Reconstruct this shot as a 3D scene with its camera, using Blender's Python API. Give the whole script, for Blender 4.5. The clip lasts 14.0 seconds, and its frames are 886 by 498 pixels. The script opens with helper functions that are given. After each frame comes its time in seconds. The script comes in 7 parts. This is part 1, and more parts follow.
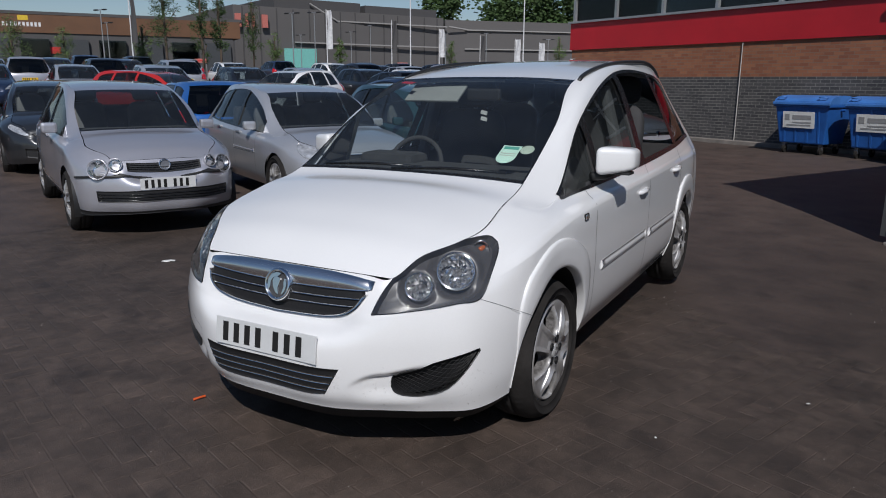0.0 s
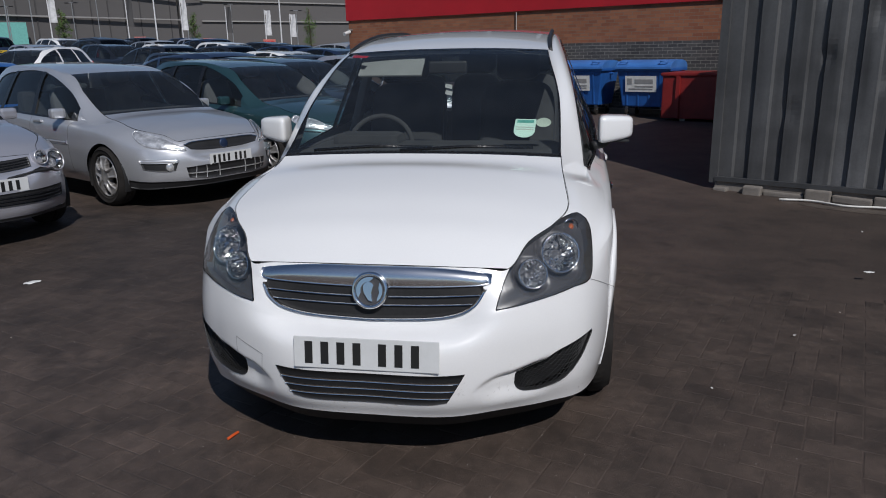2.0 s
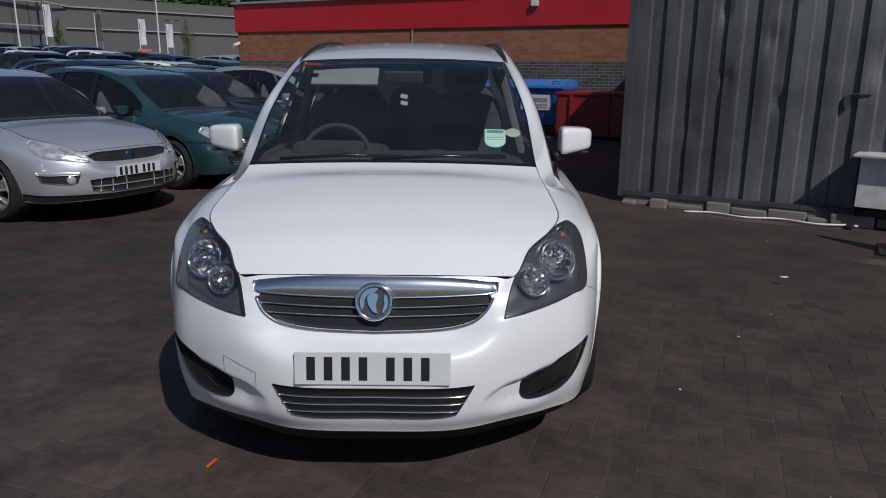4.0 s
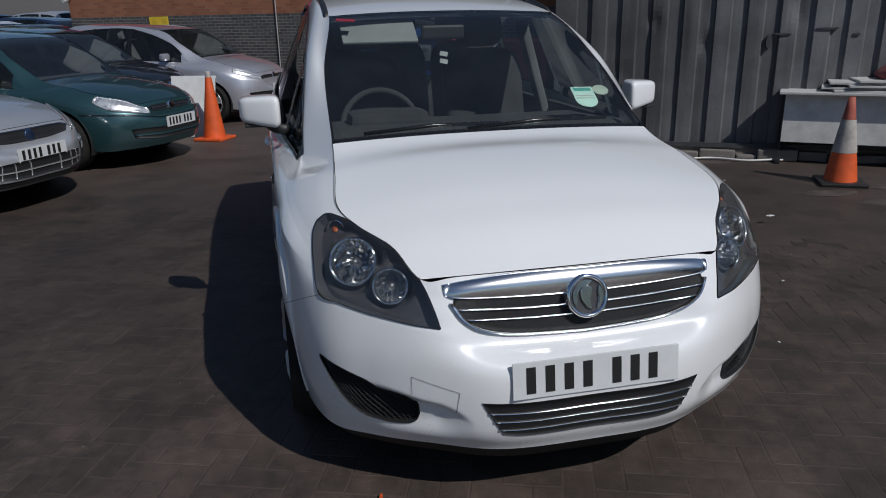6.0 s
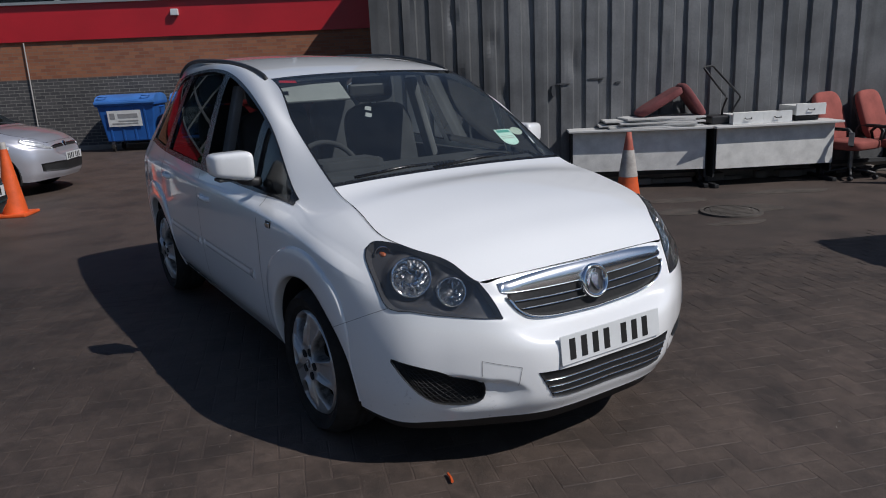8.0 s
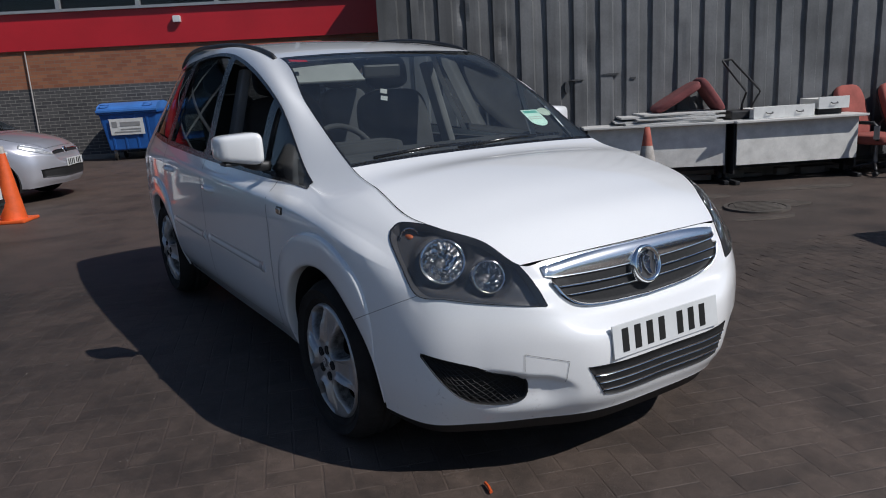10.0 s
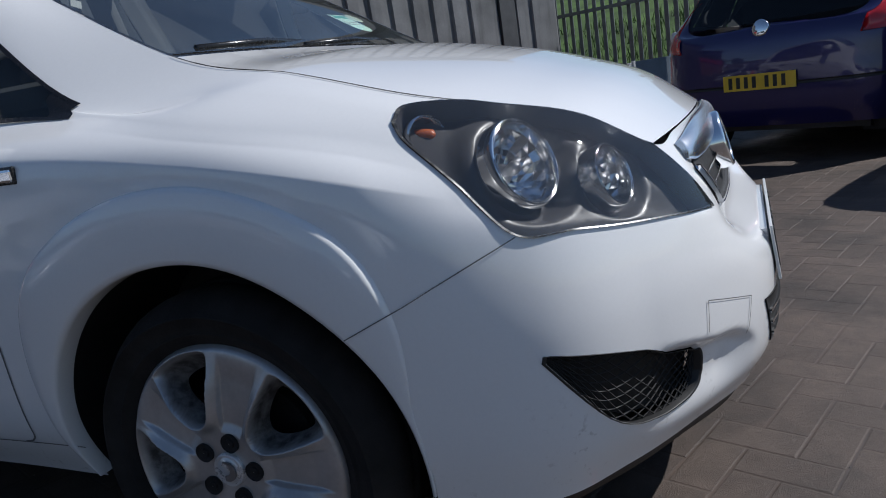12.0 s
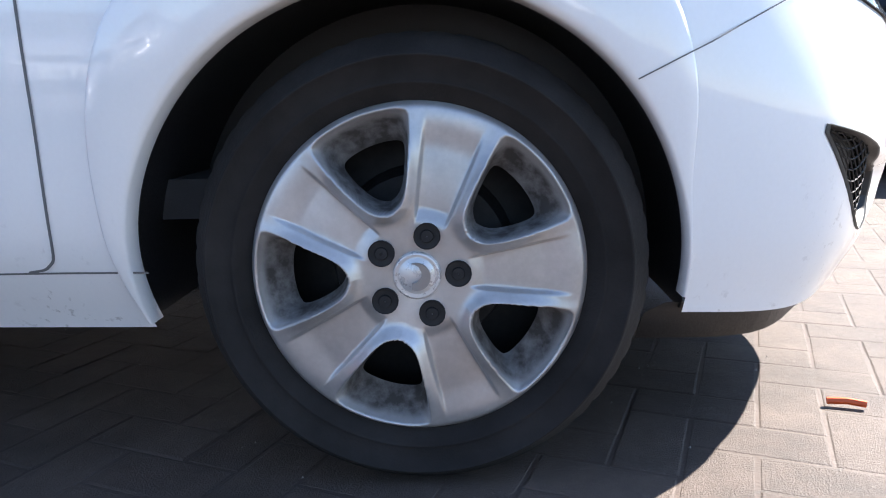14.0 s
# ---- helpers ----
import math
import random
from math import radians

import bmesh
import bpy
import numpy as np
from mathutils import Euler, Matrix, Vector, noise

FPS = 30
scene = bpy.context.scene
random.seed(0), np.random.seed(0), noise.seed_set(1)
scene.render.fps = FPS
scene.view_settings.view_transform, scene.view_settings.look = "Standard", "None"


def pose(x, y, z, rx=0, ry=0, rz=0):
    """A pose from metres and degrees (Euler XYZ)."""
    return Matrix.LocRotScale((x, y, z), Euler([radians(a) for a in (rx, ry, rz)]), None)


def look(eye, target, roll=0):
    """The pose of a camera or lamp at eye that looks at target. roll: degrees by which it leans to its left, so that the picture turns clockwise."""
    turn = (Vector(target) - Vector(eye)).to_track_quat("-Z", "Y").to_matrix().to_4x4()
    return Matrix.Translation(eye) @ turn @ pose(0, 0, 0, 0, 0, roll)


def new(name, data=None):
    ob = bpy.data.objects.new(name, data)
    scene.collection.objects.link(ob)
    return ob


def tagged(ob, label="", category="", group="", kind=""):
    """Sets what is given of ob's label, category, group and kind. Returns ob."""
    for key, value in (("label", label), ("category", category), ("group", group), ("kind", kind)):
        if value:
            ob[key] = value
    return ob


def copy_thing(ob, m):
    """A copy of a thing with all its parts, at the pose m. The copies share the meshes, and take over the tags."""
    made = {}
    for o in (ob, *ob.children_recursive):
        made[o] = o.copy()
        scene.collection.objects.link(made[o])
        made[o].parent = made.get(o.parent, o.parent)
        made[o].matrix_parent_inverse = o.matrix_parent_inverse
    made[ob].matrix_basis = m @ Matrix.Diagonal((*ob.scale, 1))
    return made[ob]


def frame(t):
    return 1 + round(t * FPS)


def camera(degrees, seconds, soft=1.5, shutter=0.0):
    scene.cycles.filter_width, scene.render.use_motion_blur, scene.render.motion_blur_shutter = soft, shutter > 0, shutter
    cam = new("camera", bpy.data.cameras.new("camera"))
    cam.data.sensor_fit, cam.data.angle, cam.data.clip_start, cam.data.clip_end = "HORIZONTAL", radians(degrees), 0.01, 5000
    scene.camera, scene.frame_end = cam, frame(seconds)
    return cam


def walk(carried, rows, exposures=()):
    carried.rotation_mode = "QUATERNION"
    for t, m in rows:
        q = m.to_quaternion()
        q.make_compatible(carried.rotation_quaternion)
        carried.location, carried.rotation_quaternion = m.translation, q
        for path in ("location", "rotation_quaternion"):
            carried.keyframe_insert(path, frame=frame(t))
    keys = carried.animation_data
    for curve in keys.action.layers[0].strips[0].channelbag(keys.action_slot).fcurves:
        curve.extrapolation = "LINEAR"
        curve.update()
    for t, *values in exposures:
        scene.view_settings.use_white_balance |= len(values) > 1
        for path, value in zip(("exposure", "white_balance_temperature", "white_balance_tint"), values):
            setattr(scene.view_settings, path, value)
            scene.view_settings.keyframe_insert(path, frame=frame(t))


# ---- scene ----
cam = camera(63.1, 14.0, soft=1.0)
PATH = [
    (0, (1.933, -2.015, 1.482), (0.982, -0.315, 1.031), 0.3),
    (0.5, (1.707, -2.141, 1.49), (0.96, -0.344, 1.027), 0.2),
    (1, (1.389, -2.179, 1.474), (0.782, -0.339, 0.979), 0.4),
    (1.5, (1.011, -2.218, 1.488), (0.531, -0.35, 0.957), -0.3),
    (2, (0.66, -2.243, 1.495), (0.337, -0.341, 0.968), -1.1),
    (2.5, (0.424, -2.228, 1.49), (0.152, -0.309, 0.997), 1.2),
    (3, (0.321, -2.267, 1.484), (0.181, -0.331, 1.003), 0.8),
    (3.2, (0.316, -2.275, 1.477), (0.205, -0.337, 0.997), 0.1),
    (5.3, (-0.358, -1.993, 1.452), (-0.091, -0.087, 0.906), 0.6),
    (5.5, (-0.513, -1.934, 1.464), (-0.197, -0.05, 0.872), -0.5),
    (5.8, (-0.725, -1.818, 1.442), (-0.354, 0.053, 0.842), -1.3),
    (6, (-0.847, -1.754, 1.484), (-0.431, 0.103, 0.871), -1.2),
    (6.5, (-1.229, -1.745, 1.508), (-0.471, 0.04, 1.02), -2.7),
    (7, (-1.527, -1.756, 1.516), (-0.568, -0.078, 1.002), -2.6),
    (7.5, (-1.715, -1.782, 1.531), (-0.682, -0.151, 1.011), -2.8),
    (8, (-1.923, -1.863, 1.517), (-0.888, -0.223, 1.028), -2.6),
    (8.5, (-1.983, -1.917, 1.525), (-0.989, -0.251, 1.037), -2.6),
    (8.7, (-1.992, -1.92, 1.527), (-0.997, -0.255, 1.038), -2.3),
    (10.8, (-1.818, -1.028, 1.205), (-0.679, 0.558, 0.774), -6.7),
    (11, (-1.821, -0.85, 1.177), (-0.511, 0.6, 0.751), -8.7),
    (11.5, (-1.781, -0.408, 1.068), (-0.247, 0.806, 0.652), -11.1),
    (12, (-1.772, 0.039, 0.919), (0.008, 0.826, 0.461), -8.7),
    (12.2, (-1.785, 0.197, 0.849), (0.107, 0.694, 0.434), -9.4),
    (12.5, (-1.759, 0.417, 0.794), (0.173, 0.654, 0.333), -10.1),
    (13, (-1.752, 0.683, 0.662), (0.196, 0.864, 0.246), -7.9),
    (13.5, (-1.789, 0.807, 0.555), (0.168, 0.901, 0.151), -4.1),
    (14, (-1.811, 0.822, 0.536), (0.145, 0.921, 0.129), -1.8),
]
walk(cam, [(t, look(eye, target, roll)) for t, eye, target, roll in PATH],
     exposures=[(0, 0.05, 6100, 12), (3.0, -0.14, 6100, 12), (5.4, -0.22, 6000, 10), (6.5, -0.22, 6000, 11), (7.5, 0.0, 6050, 12), (8.7, 0.1, 6100, 12), (10.9, 0.25, 6050, 11), (11.5, 0.2, 6000, 11), (12.0, 0.42, 5950, 11), (12.5, 0.72, 5950, 12), (13.0, 1.68, 6120, 13), (13.5, 2.4, 6350, 14), (14.0, 2.78, 6450, 13)])

# ---- light ----
SUN_WAY = Vector((-0.50, 0.87, -1.01)).normalized()      # the way the sunlight travels
world = bpy.data.worlds.new("world")
scene.world = world
world.use_nodes = True
wn = world.node_tree.nodes
sky = wn.new("ShaderNodeTexSky")
sky.sky_type, sky.sun_disc = "NISHITA", False
sky.sun_elevation = math.asin(-SUN_WAY.z)
sky.sun_rotation = math.atan2(-SUN_WAY.x, -SUN_WAY.y)
sky.air_density, sky.dust_density, sky.ozone_density = 1.0, 0.2, 2.0
world.node_tree.links.new(sky.outputs[0], wn["Background"].inputs[0])
wn["Background"].inputs[1].default_value = 0.055
sun = new("sun", bpy.data.lights.new("sun", "SUN"))
sun.data.energy, sun.data.angle, sun.data.color = 3.45, radians(0.53), (1.0, 0.95, 0.87)
sun.matrix_world = look((0, 0, 30), Vector((0, 0, 30)) + SUN_WAY)
tagged(sun, kind="structure")

# ---- materials ----
def nodes_of(name):
    m = bpy.data.materials.new(name)
    m.use_nodes = True
    return m, m.node_tree.nodes, m.node_tree.links, m.node_tree.nodes["Principled BSDF"]


def noise_node(n, l, scale, detail=4.0, coord="Object", rough=0.6):
    tc, tex = n.new("ShaderNodeTexCoord"), n.new("ShaderNodeTexNoise")
    tex.inputs["Scale"].default_value, tex.inputs["Detail"].default_value = scale, detail
    tex.inputs["Roughness"].default_value = rough
    if coord == "World":
        l.new(n.new("ShaderNodeNewGeometry").outputs["Position"], tex.inputs["Vector"])
    else:
        l.new(tc.outputs[coord], tex.inputs["Vector"])
    return tex


def ramp_node(n, l, source, stops):
    r = n.new("ShaderNodeValToRGB")
    e = r.color_ramp.elements
    while len(e) < len(stops):
        e.new(0.5)
    for el, (p, c) in zip(e, stops):
        el.position, el.color = p, (*c, 1) if len(c) == 3 else c
    l.new(source, r.inputs[0])
    return r


def grey(v):
    return (v, v, v)


def mix_node(n, l, kind, fac, a, b):
    m = n.new("ShaderNodeMix")
    m.data_type, m.blend_type = "RGBA", kind
    for sock, val in ((m.inputs[0], fac), (m.inputs[6], a), (m.inputs[7], b)):
        if hasattr(val, "is_linked"):
            l.new(val, sock)
        else:
            sock.default_value = val if not isinstance(val, tuple) else (*val, 1)
    return m.outputs[2]


def bump_to(n, l, bsdf, height, strength, distance=0.01):
    b = n.new("ShaderNodeBump")
    b.inputs["Strength"].default_value, b.inputs["Distance"].default_value = strength, distance
    l.new(height, b.inputs["Height"])
    l.new(b.outputs[0], bsdf.inputs["Normal"])
    return b


def surface(name, colour, rough=0.6, metal=0.0, vary=0.15, scale=6.0, fine=80.0, bump=0.1, coat=0.0, piece=0.0, coord="Object"):
    """A worn surface: the colour varied by a large and a fine noise, with a fine relief; piece: variation from object to object."""
    m, n, l, b = nodes_of(name)
    big, small = noise_node(n, l, scale, 3, coord), noise_node(n, l, fine, 5, coord)
    lo, hi = tuple(c * (1 - vary) for c in colour), tuple(min(1, c * (1 + vary)) for c in colour)
    r = ramp_node(n, l, big.outputs[0], [(0.3, lo), (0.7, hi)])
    col = mix_node(n, l, "MULTIPLY", 0.6, r.outputs[0], ramp_node(n, l, small.outputs[0], [(0.3, grey(1 - vary)), (0.7, grey(1.0))]).outputs[0])
    if piece:
        info = n.new("ShaderNodeObjectInfo")
        col = mix_node(n, l, "MULTIPLY", 1.0, col, ramp_node(n, l, info.outputs["Random"], [(0, grey(1 - piece)), (1, grey(1.0))]).outputs[0])
    l.new(col, b.inputs["Base Color"])
    rr = ramp_node(n, l, small.outputs[0], [(0.3, grey(max(0, rough - 0.08))), (0.7, grey(min(1, rough + 0.08)))])
    l.new(rr.outputs[0], b.inputs["Roughness"])
    b.inputs["Metallic"].default_value = metal
    b.inputs["Coat Weight"].default_value, b.inputs["Coat Roughness"].default_value = coat, 0.04
    if bump:
        bump_to(n, l, b, small.outputs[0], bump, 0.004)
    return m


def paint(name, colour, metal=0.0, dirt=0.12, rough=0.35):
    """Car paint under a clear coat, with faint road dust low down on the panels."""
    m, n, l, b = nodes_of(name)
    big, small = noise_node(n, l, 2.5, 4), noise_node(n, l, 160, 3)
    r = ramp_node(n, l, big.outputs[0], [(0.35, tuple(c * (1 - dirt * 0.4) for c in colour)), (0.7, colour)])
    col = mix_node(n, l, "MULTIPLY", dirt, r.outputs[0], small.outputs[0])
    # flung specks of road dirt along the sills and behind the wheels
    geo, sep, low = n.new("ShaderNodeNewGeometry"), n.new("ShaderNodeSeparateXYZ"), n.new("ShaderNodeMath")
    l.new(geo.outputs["Position"], sep.inputs[0])
    fleck, spread = noise_node(n, l, 70, 3), noise_node(n, l, 7, 4)
    low.operation = "MULTIPLY"
    l.new(ramp_node(n, l, sep.outputs[2], [(.22, grey(1)), (.46, grey(0))]).outputs[0], low.inputs[0])
    l.new(ramp_node(n, l, fleck.outputs[0], [(.60, grey(0)), (.70, grey(1))]).outputs[0], low.inputs[1])
    amount = n.new("ShaderNodeMath")
    amount.operation = "MULTIPLY"
    l.new(low.outputs[0], amount.inputs[0])
    l.new(ramp_node(n, l, spread.outputs[0], [(.45, grey(0)), (.65, grey(.7))]).outputs[0], amount.inputs[1])
    l.new(mix_node(n, l, "MIX", amount.outputs[0], col, (.16, .13, .11)), b.inputs["Base Color"])
    b.inputs["Metallic"].default_value, b.inputs["Roughness"].default_value = metal, rough
    b.inputs["Coat Weight"].default_value = 1.0
    cr = ramp_node(n, l, big.outputs[0], [(0.3, grey(0.015)), (0.8, grey(0.05))])
    l.new(cr.outputs[0], b.inputs["Coat Roughness"])
    return m


def glass(name, tint, ior=1.5, dust=0.0):
    """Car glass: clear with a tint, the reflections of a pane, and a film of dust."""
    m, n, l, b = nodes_of(name)
    out = n["Material Output"]
    n.remove(b)
    tr, gl, fr, mx = n.new("ShaderNodeBsdfTransparent"), n.new("ShaderNodeBsdfGlossy"), n.new("ShaderNodeFresnel"), n.new("ShaderNodeMixShader")
    tr.inputs[0].default_value, gl.inputs["Roughness"].default_value, fr.inputs[0].default_value = (*tint, 1), 0.01, ior
    l.new(fr.outputs[0], mx.inputs[0])
    l.new(tr.outputs[0], mx.inputs[1])
    l.new(gl.outputs[0], mx.inputs[2])
    film, dm = n.new("ShaderNodeBsdfDiffuse"), n.new("ShaderNodeMixShader")
    film.inputs[0].default_value = (.62, .66, .68, 1)
    spots = noise_node(n, l, 6, 5)
    l.new(ramp_node(n, l, spots.outputs[0], [(.3, grey(dust * .6)), (.7, grey(dust * 1.4))]).outputs[0], dm.inputs[0])
    l.new(mx.outputs[0], dm.inputs[1])
    l.new(film.outputs[0], dm.inputs[2])
    l.new((dm if dust else mx).outputs[0], out.inputs[0])
    return m


WHITE_PAINT = paint("white_paint", (0.80, 0.80, 0.80), dirt=0.05, rough=0.3)


def darken_ground(n, l, colour):
    """Darkens the ground in two broad ragged rounds, one each side, and in stain blotches."""
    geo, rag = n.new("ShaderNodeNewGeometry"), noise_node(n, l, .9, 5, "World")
    # Each round is darkest at its centre and fades out with distance.
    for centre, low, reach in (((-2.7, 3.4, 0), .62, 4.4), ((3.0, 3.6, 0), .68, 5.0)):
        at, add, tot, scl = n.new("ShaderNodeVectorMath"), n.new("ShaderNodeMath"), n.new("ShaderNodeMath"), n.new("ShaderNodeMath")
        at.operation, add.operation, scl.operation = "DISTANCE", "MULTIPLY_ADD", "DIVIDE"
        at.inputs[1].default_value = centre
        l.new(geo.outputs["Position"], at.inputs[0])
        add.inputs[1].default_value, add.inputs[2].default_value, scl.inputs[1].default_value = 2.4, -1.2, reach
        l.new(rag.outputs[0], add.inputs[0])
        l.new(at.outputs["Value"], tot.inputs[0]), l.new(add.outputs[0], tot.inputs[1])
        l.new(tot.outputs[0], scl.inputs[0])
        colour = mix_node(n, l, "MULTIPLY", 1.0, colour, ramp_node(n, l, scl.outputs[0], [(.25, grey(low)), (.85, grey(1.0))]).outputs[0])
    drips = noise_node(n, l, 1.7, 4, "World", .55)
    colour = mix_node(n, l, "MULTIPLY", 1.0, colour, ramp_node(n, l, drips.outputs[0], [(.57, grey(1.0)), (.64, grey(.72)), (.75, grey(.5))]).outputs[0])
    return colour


def polished(name, colour, rough, streak=0.02):
    """Polished metal with a slow change of gloss."""
    m, n, l, b = nodes_of(name)
    big = noise_node(n, l, 3.0, 2)
    l.new(ramp_node(n, l, big.outputs[0], [(0.3, tuple(c * .93 for c in colour)), (0.7, colour)]).outputs[0], b.inputs["Base Color"])
    l.new(ramp_node(n, l, big.outputs[0], [(0.3, grey(rough - streak)), (0.7, grey(rough + streak))]).outputs[0], b.inputs["Roughness"])
    b.inputs["Metallic"].default_value = 1.0
    return m


CHROME = polished("chrome", (0.84, 0.85, 0.86), 0.11)
BAR_CHROME = polished("bar_chrome", (0.86, 0.86, 0.87), 0.24)


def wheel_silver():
    """Silver lacquer, darkened in the spokes' pockets by brake dust and painted-in shade."""
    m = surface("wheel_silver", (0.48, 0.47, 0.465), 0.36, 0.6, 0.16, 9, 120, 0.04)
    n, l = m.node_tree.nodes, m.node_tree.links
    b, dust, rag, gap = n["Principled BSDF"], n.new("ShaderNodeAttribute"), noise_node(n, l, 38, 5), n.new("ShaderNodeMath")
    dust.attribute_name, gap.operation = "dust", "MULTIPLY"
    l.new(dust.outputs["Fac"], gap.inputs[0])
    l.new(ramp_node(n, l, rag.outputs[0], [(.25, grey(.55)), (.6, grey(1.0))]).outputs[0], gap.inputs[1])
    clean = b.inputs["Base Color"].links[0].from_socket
    # The dark mix carries both the dust and the pockets' shade as colour.
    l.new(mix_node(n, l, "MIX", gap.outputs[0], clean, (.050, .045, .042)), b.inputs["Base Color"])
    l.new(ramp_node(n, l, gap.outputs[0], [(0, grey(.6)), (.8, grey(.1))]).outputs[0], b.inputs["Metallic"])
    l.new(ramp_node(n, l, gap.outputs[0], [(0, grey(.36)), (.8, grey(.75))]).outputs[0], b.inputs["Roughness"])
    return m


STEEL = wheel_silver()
SATIN = surface("satin_silver", (0.62, 0.62, 0.62), 0.3, 0.45, 0.05, bump=0)
DULL_STEEL = surface("dull_steel", (0.3, 0.3, 0.31), 0.45, 0.9, 0.2)
BLACK_PLASTIC = surface("black_plastic", (0.018, 0.018, 0.019), 0.5, 0, 0.2, 8, 300, 0.1)
TRIM_BLACK = surface("trim_black", (0.012, 0.012, 0.013), 0.25, 0, 0.1, bump=0)
RUBBER = surface("tyre_rubber", (0.021, 0.019, 0.018), 0.9, 0, 0.4, 9, 160, 0.35)
RUBBER.node_tree.nodes["Principled BSDF"].inputs["Specular IOR Level"].default_value = .25
CABIN = surface("cabin_cloth", (0.042, 0.042, 0.045), 0.9, 0, 0.25, 5, 300, 0.2)
CABIN_GREY = surface("cabin_grey", (0.14, 0.14, 0.145), 0.85, 0, 0.2, 5, 300, 0.2)
VISOR = surface("visor_cloth", (0.26, 0.27, 0.27), 0.9, 0, 0.12)
LINING = surface("roof_lining", (0.45, 0.45, 0.44), 0.9, 0, 0.1)
LAMP_DARK = surface("lamp_housing", (0.058, 0.057, 0.060), 0.36, 0.0, 0.12, bump=0)
GRILLE_BLACK = surface("grille_black", (0.006, 0.006, 0.007), 0.7, 0, 0.2, bump=0)
ORANGE = surface("indicator_orange", (0.40, 0.10, 0.03), 0.3, 0, 0.1)
RED_LAMP = surface("red_lamp", (0.5, 0.01, 0.012), 0.12, 0, 0.15, coat=1.0)
PLATE_WHITE = surface("plate_white", (0.60, 0.61, 0.61), 0.4, 0, 0.05, coat=0.3)
PLATE_YELLOW = surface("plate_yellow", (0.8, 0.52, 0.03), 0.4, 0, 0.05, coat=0.3)
INK = surface("plate_ink", (0.015, 0.015, 0.015), 0.4, 0, 0.05, bump=0)
SHUT = surface("shut_line", (0.14, 0.14, 0.142), 0.8, 0, 0.1, bump=0)
WINDSCREEN = glass("windscreen_glass", (0.78, 0.86, 0.84), 1.8, .013)
SIDE_GLASS = glass("side_glass", (0.5, 0.56, 0.56), 1.6, .01)
DARK_GLASS = glass("privacy_glass", (0.22, 0.25, 0.26))
CLEAR = glass("lamp_lens", (0.93, 0.94, 0.95), 1.85, .010)
MIRROR = surface("mirror_glass", (0.85, 0.85, 0.86), 0.02, 1.0, 0.0, bump=0)


# ---- mesh helpers ----
def part(name, bm, material, parent=None, label="", smooth=False, bevel=0.0):
    """Links a bmesh as one mesh object under its thing or part."""
    me = bpy.data.meshes.new(name)
    if bevel:
        bmesh.ops.bevel(bm, geom=bm.edges[:], offset=bevel, segments=2, affect="EDGES", profile=0.6, clamp_overlap=True)
    bmesh.ops.recalc_face_normals(bm, faces=bm.faces[:])
    bm.to_mesh(me)
    bm.free()
    return mesh_part(name, me, material, parent, label, smooth)


def mesh_part(name, me, material, parent=None, label="", smooth=False):
    if material is not None:
        me.materials.append(material)
    if smooth:
        me.polygons.foreach_set("use_smooth", [True] * len(me.polygons))
    ob = new(name, me)
    ob.parent = parent
    if label:
        ob["label"] = label
    return ob


def thing(name, label, category, group="", kind="", at=None):
    ob = new(name)
    if at is not None:
        ob.matrix_basis = at
    return tagged(ob, label, category, group, kind)


def box_bm(size, centre=(0, 0, 0), bm=None, turn=None):
    bm = bm or bmesh.new()
    m = Matrix.Translation(centre) @ (turn or Matrix()) @ Matrix.Diagonal((*size, 1))
    bmesh.ops.create_cube(bm, size=1.0, matrix=m)
    return bm


def rod_bm(a, b, r, r2=None, seg=10, bm=None, caps=True):
    bm = bm or bmesh.new()
    a, b = Vector(a), Vector(b)
    m = Matrix.Translation((a + b) / 2) @ (b - a).to_track_quat("Z", "Y").to_matrix().to_4x4()
    bmesh.ops.create_cone(bm, cap_ends=caps, segments=seg, radius1=r, radius2=r if r2 is None else r2, depth=(b - a).length, matrix=m)
    return bm


def tube_bm(points, r, seg=8, bm=None):
    bm = bm or bmesh.new()
    pts = [Vector(p) for p in points]
    rings = []
    for i, p in enumerate(pts):
        d = (pts[min(i + 1, len(pts) - 1)] - pts[max(i - 1, 0)]).normalized()
        q = d.to_track_quat("Z", "Y")
        rings.append([bm.verts.new(p + q @ Vector((r * math.cos(2 * math.pi * k / seg), r * math.sin(2 * math.pi * k / seg), 0))) for k in range(seg)])
    for a, b in zip(rings, rings[1:]):
        for k in range(seg):
            bm.faces.new((a[k], a[(k + 1) % seg], b[(k + 1) % seg], b[k]))
    bm.faces.new(rings[0][::-1]), bm.faces.new(rings[-1])
    return bm


def revolve_bm(profile, seg=48, axis="X", bm=None):
    """A turned shape: the profile is rows of (radius, along the axis)."""
    bm = bm or bmesh.new()
    rings = []
    for r, h in profile:
        ring = []
        for k in range(seg):
            a = 2 * math.pi * k / seg
            c, s = r * math.cos(a), r * math.sin(a)
            ring.append(bm.verts.new({"X": (h, c, s), "Y": (c, h, s), "Z": (c, s, h)}[axis]))
        rings.append(ring)
    for a, b in zip(rings, rings[1:]):
        for k in range(seg):
            bm.faces.new((a[k], a[(k + 1) % seg], b[(k + 1) % seg], b[k]))
    return bm


